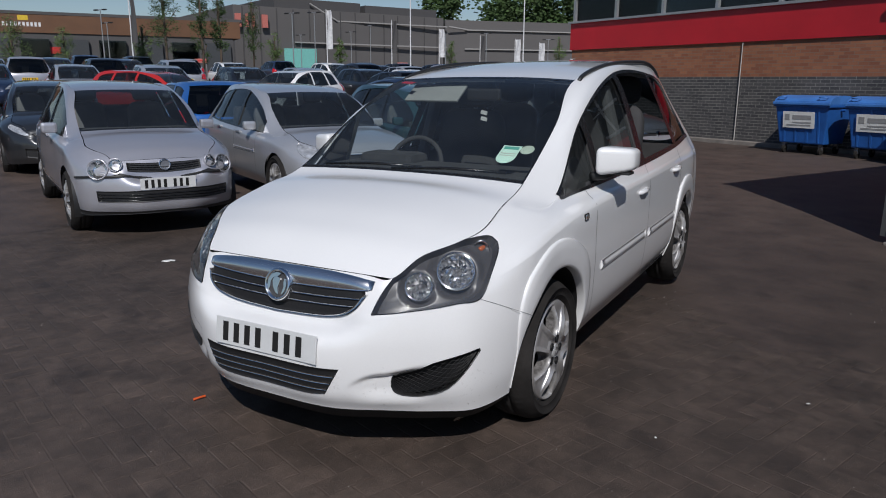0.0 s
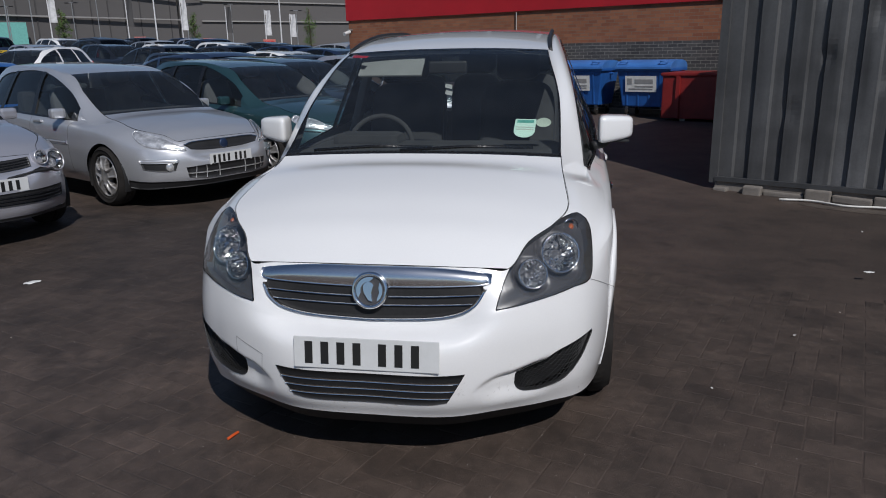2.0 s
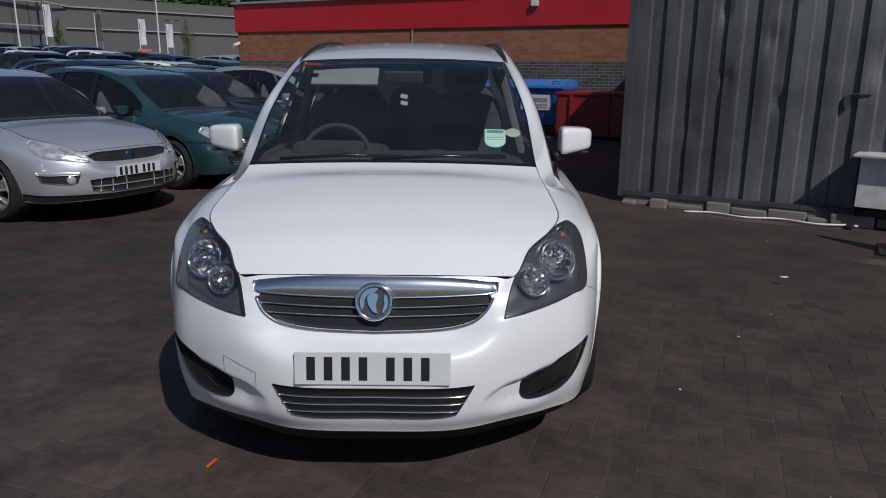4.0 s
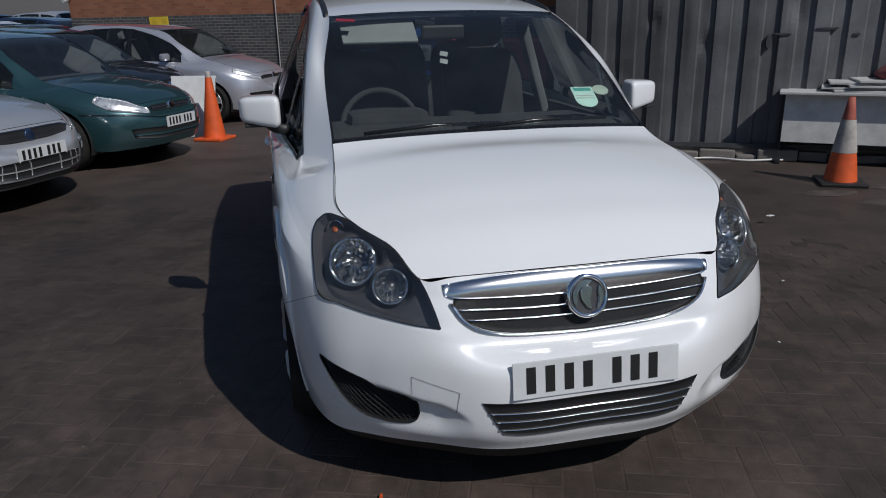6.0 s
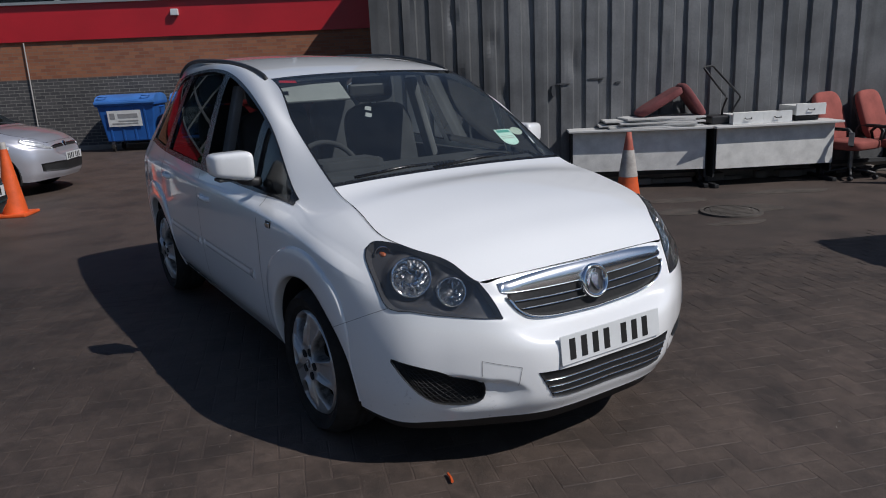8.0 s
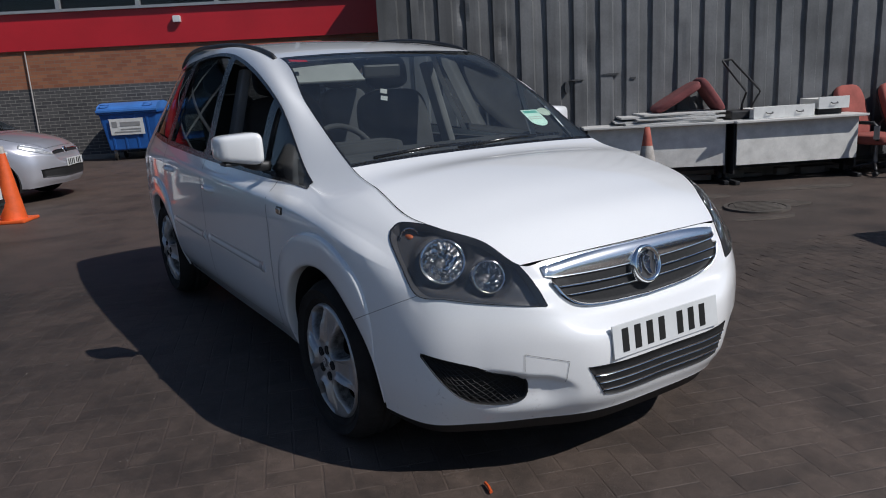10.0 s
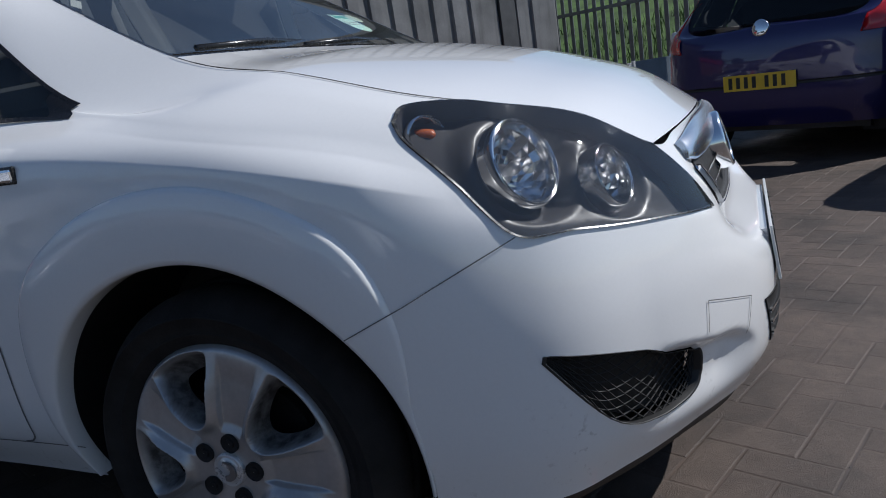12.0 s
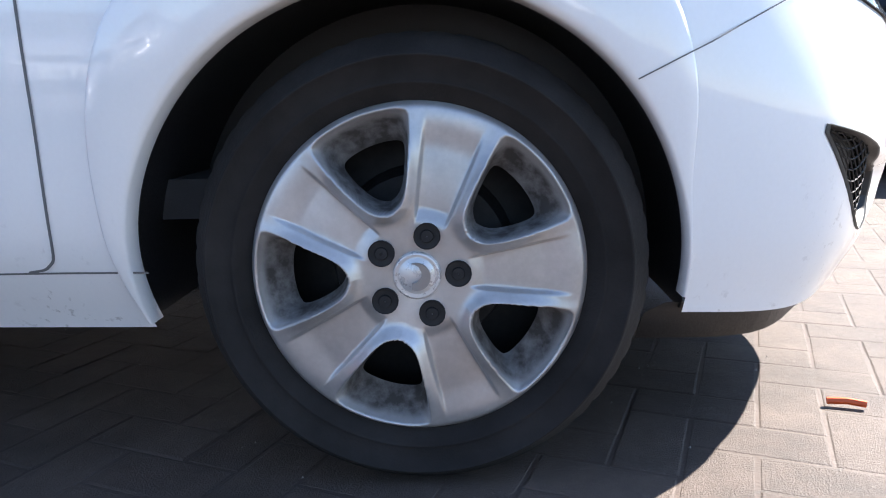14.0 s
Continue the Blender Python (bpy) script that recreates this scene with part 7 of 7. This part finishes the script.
def shed_tear(u, z, w, h, seed):
    """A dark dent in the shed's sheet, torn along one edge."""
    pts = [(w * (1 + .5 * noise.noise((math.cos(a) * 1.5 + seed, math.sin(a) * 1.5, seed))) * math.cos(a), h * (1 + .5 * noise.noise((math.cos(a) * 2, math.sin(a) * 2 + seed, 1))) * math.sin(a)) for a in np.linspace(0, 2 * math.pi, 16, endpoint=False)]
    t = part("sheet_tear", prism_bm(pts, .05), SHED_DARK, SHED, "dark torn dent")
    t.matrix_basis = pose(u - SHED_U0, -.002, z + .085, 90)


for spot in ((1.35, 1.16, .030, .07, 1.0), (1.46, 1.24, .08, .010, 2.0), (1.90, 1.29, .11, .010, 3.0), (2.18, 1.23, .04, .014, 4.0)):
    shed_tear(*spot)
sc = tagged(part("orange_scrap", tube_bm([(-.03, 0, .006), (.0, .002, .008), (.03, 0, .006)], .006, 6), CONE_ORANGE, None), "small orange plastic scrap on the paving", "litter")
sc.matrix_basis = pose(-.634, .203, .004, 0, 0, -107)
for n, (x, y, r) in enumerate(((2.72, 2.83, .03), (-2.96, 2.0, .05), (1.35, .9, .008), (-1.2, -.6, .008), (1.9, 1.6, .009), (3.1, 4.0, .012))):
    bm = bmesh.new()
    bmesh.ops.create_icosphere(bm, subdivisions=1, radius=r, matrix=Matrix.Diagonal((1.3, .7, .12, 1)))
    tagged(part("paper_litter", bm, LABEL_WHITE, None), "small pale scrap of litter on the paving", "litter", "litter").matrix_basis = pose(x, y, .004, 0, 0, n * 50)
cb = tagged(part("cable", tube_bm([tuple(yard(u, 6.42 + .05 * math.sin(u * 9), DROP + .02).translation) for u in np.linspace(-.1, 1.6, 24)], .012, 6), PANEL_GREY, None, "", True), "pale cable lying along the shed kerb", "cable")


def grit():
    """Loose grit and crumbs of stone on the paving round the car."""
    rng = random.Random(12)
    verts, faces = [], []
    for _ in range(1100):
        x, y = rng.uniform(-3.2, 4.5), rng.uniform(-2.4, 5.0)
        r = rng.uniform(.0012, .0035) if rng.random() < .975 else rng.uniform(.004, .007)
        n = len(verts)
        a = rng.uniform(0, 6.28)
        z = .001
        for k in range(3):
            verts.append((x + r * math.cos(a + k * 2.09), y + r * math.sin(a + k * 2.09), z - .002))
        verts.append((x, y, z + r * .8))
        faces += [(n, n + 1, n + 3), (n + 1, n + 2, n + 3), (n + 2, n, n + 3)]
    me = bpy.data.meshes.new("grit")
    me.from_pydata(verts, [], faces)
    tagged(mesh_part("grit", me, surface("grit_stone", (0.27, 0.25, 0.225), 0.9)), "pale grit scattered on the paving", "grit", kind="stuff")


grit()

# ---- the distance ----
CLAD_GREY = surface("grey_cladding", (0.115, 0.108, 0.106), 0.7, 0.1, 0.12, .05, 2, 0)
CLAD_DARK = surface("dark_cladding", (0.075, 0.072, 0.073), 0.7, 0.1, 0.12, .05, 2, 0)
TIMBER_BAND = surface("brown_fascia", (0.13, 0.062, 0.030), 0.7, 0, 0.2, .3, 4, 0)
SIGN_RED = surface("sign_red", (0.55, 0.03, 0.03), 0.5)
PINK_RED = surface("faded_sign_red", (0.50, 0.16, 0.13), 0.5)
BARK = surface("bark", (0.10, 0.075, 0.055), 0.9, 0, 0.3, 3, 30, 0.3)
FOLIAGE = surface("foliage", (0.10, 0.165, 0.04), 0.7, 0, 0.45, .8, 8, 0)
FOLIAGE_DARK = surface("far_foliage", (0.045, 0.085, 0.02), 0.8, 0, 0.4, .3, 4, 0)
FLAG_WHITE = surface("flag_white", (0.65, 0.65, 0.66), 0.7)
TURQUOISE = surface("turquoise_front", (0.15, 0.42, 0.38), 0.5)


def far_rise(x, y):
    return min(3.0, rise(x * math.cos(YARD) + y * math.sin(YARD)))


def wall_run(parent, name, a, b, z0, z1, depth, mat, label=""):
    """A long block standing on the line from a to b, going back by depth."""
    a, b = Vector((*a, 0)), Vector((*b, 0))
    d = b - a
    m = Matrix.Translation((a.x, a.y, 0)) @ Matrix.Rotation(math.atan2(d.y, d.x), 4, "Z")
    o = part(name, box_bm((d.length, depth, z1 - z0), (d.length / 2, depth / 2, (z0 + z1) / 2)), mat, parent, label)
    o.matrix_basis = m
    return o


cinema = thing("cinema_block", "large windowless grey clad cinema building", "building", kind="structure")
wall_run(cinema, "wall", (-62.9, 63.2), (-49.9, 90.4), -1, 10.2, 30, CLAD_GREY)
wall_run(cinema, "upper_wall", (-61.0, 68.2), (-56.0, 79.0), 10.2, 11.4, 24, CLAD_DARK)
wall_run(cinema, "stair_tower", (-55.6, 79.6), (-50.6, 89.6), 10.2, 11.2, 20, CLAD_DARK)
wall_run(cinema, "lower_wall", (-49.7, 90.6), (-20, 121), -1, 10.0, 30, CLAD_GREY)
PARAPET = surface("pale_parapet_strip", (0.30, 0.29, 0.28), 0.6)
for a, b, z in (((-57.3, 75.2), (-49.2, 90.2), 8.9), ((-47.6, 92.5), (-26, 114.6), 8.6), ((-59.4, 69.9), (-49.2, 90.2), 6.1), ((-47.6, 92.5), (-26, 114.6), 6.0)):
    wall_run(cinema, "cladding_joint", (a[0] + .1, a[1] - .05), (b[0] + .1, b[1] - .05), z, z + .16, .3, PARAPET)
for a, b, z0, z1 in (((-59.0, 72.3), (-57.2, 75.4), 10.9, 9.0), ((-49.1, 90.3), (-47.5, 92.6), 9.0, 8.7)):
    o = part("parapet_slope", rod_bm((a[0] + .2, a[1] - .1, z0), (b[0] + .2, b[1] - .1, z1), .12, seg=6), PARAPET, cinema)
for i in range(14):
    f = (i + .5) / 14
    wall_run(cinema, "panel_joint", (-62.85 + 13 * f, 63.1 + 27.2 * f), (-62.80 + 13 * f, 63.2 + 27.2 * f), 0, 10.1, .12, CLAD_DARK)
wall_run(cinema, "shop_front", (-60.0, 68.5), (-57.0, 71.0), 1.5, 5.4, .8, TURQUOISE, "turquoise glazed entrance")
# the wall sign: plain shapes
for x, y, w in ((-62.3, 62.9, .3), (-61.75, 64.1, .1), (-61.4, 64.8, .1), (-60.9, 65.9, .3)):
    wall_run(cinema, "sign_mark", (x, y), (x + w, y + w * 2.1), 7.7, 9.2, .3, PINK_RED)

shops = thing("shop_parade", "low shop parade with brown fascia and dark shop windows", "building", kind="structure")
wall_run(shops, "shop_wall", (-66, 28), (-50.5, 50.5), -1, 5.4, 14, CLAD_DARK)
wall_run(shops, "fascia", (-66.3, 27.4), (-50.0, 51.0), 5.4, 6.9, 14.6, TIMBER_BAND, "brown fascia")
wall_run(shops, "roof_edge", (-66.5, 27.0), (-49.8, 51.3), 6.9, 7.15, 15, CLAD_DARK)
for i in range(9):
    f0, f1 = i / 9 + .015, (i + 1) / 9 - .015
    p = lambda f: (-65.8 + 15.5 * f, 28.0 + 22.5 * f)
    wall_run(shops, "shop_window", (p(f0)[0] + .2, p(f0)[1] - .15), (p(f1)[0] + .2, p(f1)[1] - .15), 2.4, 4.9, .3, BLUE_GLASS if i % 2 else ROOM_DARK)
wall_run(shops, "shop_sign", (-59.2, 37.7), (-58.2, 39.2), 3.7, 4.25, .5, SIGN_RED, "red shop sign")
for i in range(10):
    wall_run(shops, "sign_letter", (-61.1 + .17 * i, 34.9 + .245 * i), (-61.0 + .17 * i, 35.05 + .245 * i), 5.9, 6.25, .3, FLAG_WHITE)
wall_run(shops, "sign_emblem", (-60.5, 35.8), (-60.0, 36.5), 6.4, 6.8, .3, YELLOW)


def crown(rng, centre, size, count, leaf):
    """Leaves in clumps within an uneven egg shape."""
    verts, faces = [], []
    clumps = []
    for _ in range(46):
        d = Vector((rng.gauss(0, 1), rng.gauss(0, 1), rng.gauss(0, 1))).normalized() * rng.random() ** .45
        clumps.append(Vector((d.x * size[0] * (1 - .35 * max(0, d.z)), d.y * size[0] * (1 - .35 * max(0, d.z)), d.z * size[1])))
    for _ in range(count):
        c = rng.choice(clumps)
        p = Vector(centre) + c + Vector((rng.gauss(0, 1), rng.gauss(0, 1), rng.gauss(0, 1))) * size[0] * .17
        n = Vector((rng.gauss(0, 1), rng.gauss(0, 1), rng.gauss(0, 1) + .4)).normalized()
        q = n.to_track_quat("Z", "Y")
        s = leaf * rng.uniform(.6, 1.3)
        i = len(verts)
        verts += [tuple(p + q @ Vector(v)) for v in ((-s, 0, 0), (0, -s * .6, s * .1), (s, 0, 0), (0, s * .6, s * .1))]
        faces.append((i, i + 1, i + 2, i + 3))
    me = bpy.data.meshes.new("crown")
    me.from_pydata(verts, [], faces)
    return me


def tree(x, y, height, spread, seed, mat=None, leaves=1500, bare=.28, group="young trees in the car park", leaf=.11):
    rng = random.Random(seed)
    t = thing("tree", "slim young tree with light green leaves" if spread < 2.2 else "broad green tree in the distance", "tree", group, at=pose(x, y, far_rise(x, y)))
    part("trunk", tube_bm([(0, 0, -.1), (.03, .02, height * .3), (-.04, .03, height * .6), (0, 0, height * .93)], .05 + height * .004, 8), BARK, t, "", True)
    for i in range(9):
        a, z = rng.uniform(0, 6.28), height * rng.uniform(.3, .75)
        bm = bmesh.new()
        r = spread * rng.uniform(.4, .8)
        tube_bm([(0, 0, z), (r * .5 * math.cos(a), r * .5 * math.sin(a), z + r * .5), (r * math.cos(a), r * math.sin(a), z + r * 1.2)], .022, 5, bm)
        part("limb", bm, BARK, t)
    mesh_part("crown", crown(rng, (0, 0, height * (.5 + bare / 2)), (spread, height * (.5 - bare / 2)), leaves, leaf), mat or FOLIAGE, t)
    return t


for i, (x, y, h, s) in enumerate(((-31.6, 26.5, 6.6, .85), (-31.8, 29.3, 6.0, .62), (-31.8, 30.7, 6.2, .55), (-38.0, 40.0, 5.9, .75), (-33.1, 26.2, 3.3, .6), (-37.6, 21.5, 3.4, .9), (-38.2, 42.6, 3.4, .65), (-35.5, 47.4, 3.2, .5), (-29.7, 55.9, 3.3, .5), (-21.1, 59.8, 4.0, .65), (-47.9, 31.4, 3.3, .7))):
    tree(x, y, h, s, 20 + i, FOLIAGE_DARK if i < 4 else None, 3000 if i < 4 else 1800, .12 if h < 5 else .2, leaf=.045)
for i, (x, y, h) in enumerate(((-84, 150, 20), (-70, 152, 19), (-64, 154, 20.5), (-57, 154, 21), (-50, 156, 19), (-44, 158, 19.5))):
    tree(x, y, h, 6.5, 60 + i, FOLIAGE_DARK, 3600, .1, "distant trees", .5)


def pole(x, y, h, lamp=False, flag=False, r=.06):
    nm = "lamp_post" if lamp else "flagpole"
    p = thing(nm, "tall grey lamp post in the car park" if lamp else "white flagpole with a hanging banner" if flag else "bare white flagpole in the car park", "lamp post" if lamp else "flagpole", "poles in the car park", at=pose(x, y, far_rise(x, y)))
    part("pole", rod_bm((0, 0, -.05), (0, 0, h), r, r * .6, 10), WIN_FRAME if lamp else FLAG_WHITE, p)
    if lamp:
        part("arm", rod_bm((-.3, 0, h), (.3, 0, h), .025, seg=8), WIN_FRAME, p)
        for s in (-1, 1):
            part("lamp_head", box_bm((.34, .16, .08), (s * .40, 0, h)), BLACK_PLASTIC, p, bevel=.03)
    if flag:
        pts = np.array([[(.04 + .42 * a + .03 * math.sin(b * 7), .06 * math.sin(a * 5 + b * 4), h - .05 - b * h * .52) for a in np.linspace(0, 1, 8)] for b in np.linspace(0, 1, 14)])
        mesh_part("banner", grid_mesh("banner", pts), FLAG_WHITE if flag == 1 else CLAD_DARK, p, "hanging banner", True)


for x, y, h, l, fl in ((-32.7, 25.2, 4.7, 0, 2), (-40.0, 28.8, 4.2, 1, 0), (-44.6, 32.6, 3.6, 1, 0), (-29.3, 34.4, 4.3, 1, 0), (-33.3, 41.5, 4.8, 1, 0), (-28.9, 37.3, 4.7, 0, 1), (-46.3, 55.4, 3.6, 1, 0), (-39.5, 54.4, 3.9, 1, 0), (-35.8, 52.2, 4.4, 1, 0), (-28.2, 44.0, 4.4, 0, 2),
                       (-20.2, 33.7, 5.8, 0, 0), (-26.7, 48.4, 4.0, 0, 1), (-29.2, 53.9, 3.8, 1, 0), (-25.7, 53.5, 3.7, 0, 2), (-27.0, 57.3, 4.0, 1, 0), (-21.5, 51.1, 3.4, 0, 1), (-14.6, 36.6, 5.7, 0, 0), (-20.5, 53.6, 3.2, 0, 1), (-23.5, 63.2, 3.7, 1, 0)):
    pole(x, y, h, bool(l), fl, .045)
for i, (x, y) in enumerate(((-30.2, 48.6), (-23.5, 46), (-19, 45.6), (-36, 33))):
    s = thing("trolley_sign", "red trolley shelter sign on two posts", "sign", "red signs in the car park", at=pose(x, y, far_rise(x, y), 0, 0, 25))
    part("board", box_bm((.80, .08, .26), (0, 0, 1.25)), PINK_RED, s)
    part("wording", box_bm((.6, .09, .07), (0, -.002, 1.25)), SIGN_RED, s)
    for dx in (-.35, .35):
        part("post", rod_bm((dx, .05, 0), (dx, .05, 1.3), .03), WIN_FRAME, s)

# ---- block paving near the car, laid herringbone ----
def fall(x, y):
    """How far the paving falls towards the shed."""
    u = x * math.cos(YARD) + y * math.sin(YARD)
    v = -x * math.sin(YARD) + y * math.cos(YARD)
    s = lambda t: max(0.0, min(1.0, t)) ** 2 * (3 - 2 * max(0.0, min(1.0, t)))
    return DROP * s((v - 1.5) / 3.5) * s((u + 3.0) / 3.5)


def paver_material():
    m, n, l, b = nodes_of("paver_concrete")
    speck, patch, big = noise_node(n, l, 330, 4, "World"), noise_node(n, l, 2.4, 6, "World"), noise_node(n, l, .4, 4, "World")
    info, geo = n.new("ShaderNodeObjectInfo"), n.new("ShaderNodeNewGeometry")
    add = n.new("ShaderNodeMath")
    add.operation = "ADD"
    l.new(info.outputs["Random"], add.inputs[0]), l.new(geo.outputs["Random Per Island"], add.inputs[1])
    frac = n.new("ShaderNodeMath")
    frac.operation = "FRACT"
    l.new(add.outputs[0], frac.inputs[0])
    base = ramp_node(n, l, frac.outputs[0], [(0, (0.066, 0.046, 0.036)), (.5, (0.076, 0.054, 0.042)), (1, (0.087, 0.062, 0.049))])
    c = mix_node(n, l, "MULTIPLY", .85, base.outputs[0], ramp_node(n, l, patch.outputs[0], [(.36, grey(.55)), (.54, grey(.98)), (.70, grey(1.22))]).outputs[0])
    c = mix_node(n, l, "MULTIPLY", .8, c, ramp_node(n, l, big.outputs[0], [(.3, grey(.75)), (.7, grey(1.1))]).outputs[0])
    c = mix_node(n, l, "MIX", ramp_node(n, l, speck.outputs[0], [(.60, grey(0)), (.72, grey(.28))]).outputs[0], c, (.30, .28, .26))
    grit, scuff = noise_node(n, l, 95, 3, "World"), noise_node(n, l, 13, 5, "World", .7)
    c = mix_node(n, l, "MULTIPLY", .8, c, ramp_node(n, l, scuff.outputs[0], [(.32, grey(.62)), (.5, grey(1.0)), (.68, grey(1.35))]).outputs[0])
    c = mix_node(n, l, "MIX", ramp_node(n, l, grit.outputs[0], [(.64, grey(0)), (.72, grey(.32))]).outputs[0], c, (.26, .23, .20))
    l.new(darken_ground(n, l, c), b.inputs["Base Color"])
    b.inputs["Roughness"].default_value = .64
    b.inputs["Specular IOR Level"].default_value = .55
    bump_to(n, l, b, mix_node(n, l, 'ADD', .6, speck.outputs[0], grit.outputs[0]), .7, .004)
    return m


PAVER = paver_material()
PAV_TURN = radians(-20.3)


def paver_mesh(w, d):
    """One block with worn, chamfered edges; its top lies at z = 0."""
    me = bpy.data.meshes.new("paver")
    a, b, c = (w - .0025) / 2, (d - .0030) / 2, .0040
    v = [(-a + c, -b + c, 0), (a - c, -b + c, 0), (a - c, b - c, 0), (-a + c, b - c, 0), (-a, -b, -.0015), (a, -b, -.0015), (a, b, -.0015), (-a, b, -.0015), (-a, -b, -.03), (a, -b, -.03), (a, b, -.03), (-a, b, -.03)]
    f = [(0, 1, 2, 3)] + [(i + 4, (i + 1) % 4 + 4, (i + 1) % 4, i) for i in range(4)] + [(i + 8, (i + 1) % 4 + 8, (i + 1) % 4 + 4, i + 4) for i in range(4)]
    me.from_pydata(v, [], f)
    me.materials.append(PAVER)
    return me, np.array(v), f


def lay_paving():
    rng = random.Random(2)
    road = thing("block_paving", "dark brown-grey concrete block paving laid herringbone", "paving", kind="structure")
    flat, fv, ff = paver_mesh(.204, .102)
    stand, sv, sf = paver_mesh(.102, .204)
    c, s = math.cos(PAV_TURN), math.sin(PAV_TURN)
    verts, faces, count = [], [], 0
    M = 0.102
    for i in range(-95, 96):
        for j in range(-95, 96):
            k = (i - j) % 4
            if k == 0:
                px, py, kind = (i + 1) * M, (j + .5) * M, 0        # lies along x over cells i, i+1
            elif k == 3:
                px, py, kind = (i + .5) * M, (j + 1.0) * M, 1      # stands over cells j, j+1
            else:
                continue
            x, y = (px + 2 * M) * c - py * s + .4, (px + 2 * M) * s + py * c + 1.6
            if not (-5.2 < x < 6.8 and -5.0 < y < 8.6) or abs(px) > 9.4 or abs(py) > 9.4 or y * math.cos(YARD) - x * math.sin(YARD) > 3.1 + .12 * math.sin(3 * x) + .1 * math.sin(7.3 * x):
                continue
            z = fall(x, y) + rng.uniform(-.0007, .0007)
            near = -1.5 < x < .62 and -1.05 < y < 1.7 and count < 300
            m = Matrix.Translation((x, y, z)) @ Matrix.Rotation(PAV_TURN + rng.uniform(-.012, .012), 4, "Z") @ Matrix.Rotation(rng.uniform(-.002, .002), 4, "X")
            if near:
                o = new("paver", stand if kind else flat)
                o.parent, o.matrix_basis = road, m
                count += 1
            else:
                q = (np.array(m.to_3x3()) @ (sv if kind else fv).T).T + np.array(m.translation)
                n = len(verts)
                verts += q.tolist()
                faces += [tuple(a + n for a in f) for f in (sf if kind else ff)]
    me = bpy.data.meshes.new("pavers_beyond")
    me.from_pydata(verts, [], faces)
    tagged(mesh_part("pavers_beyond", me, PAVER, road), kind="stuff")


lay_paving()
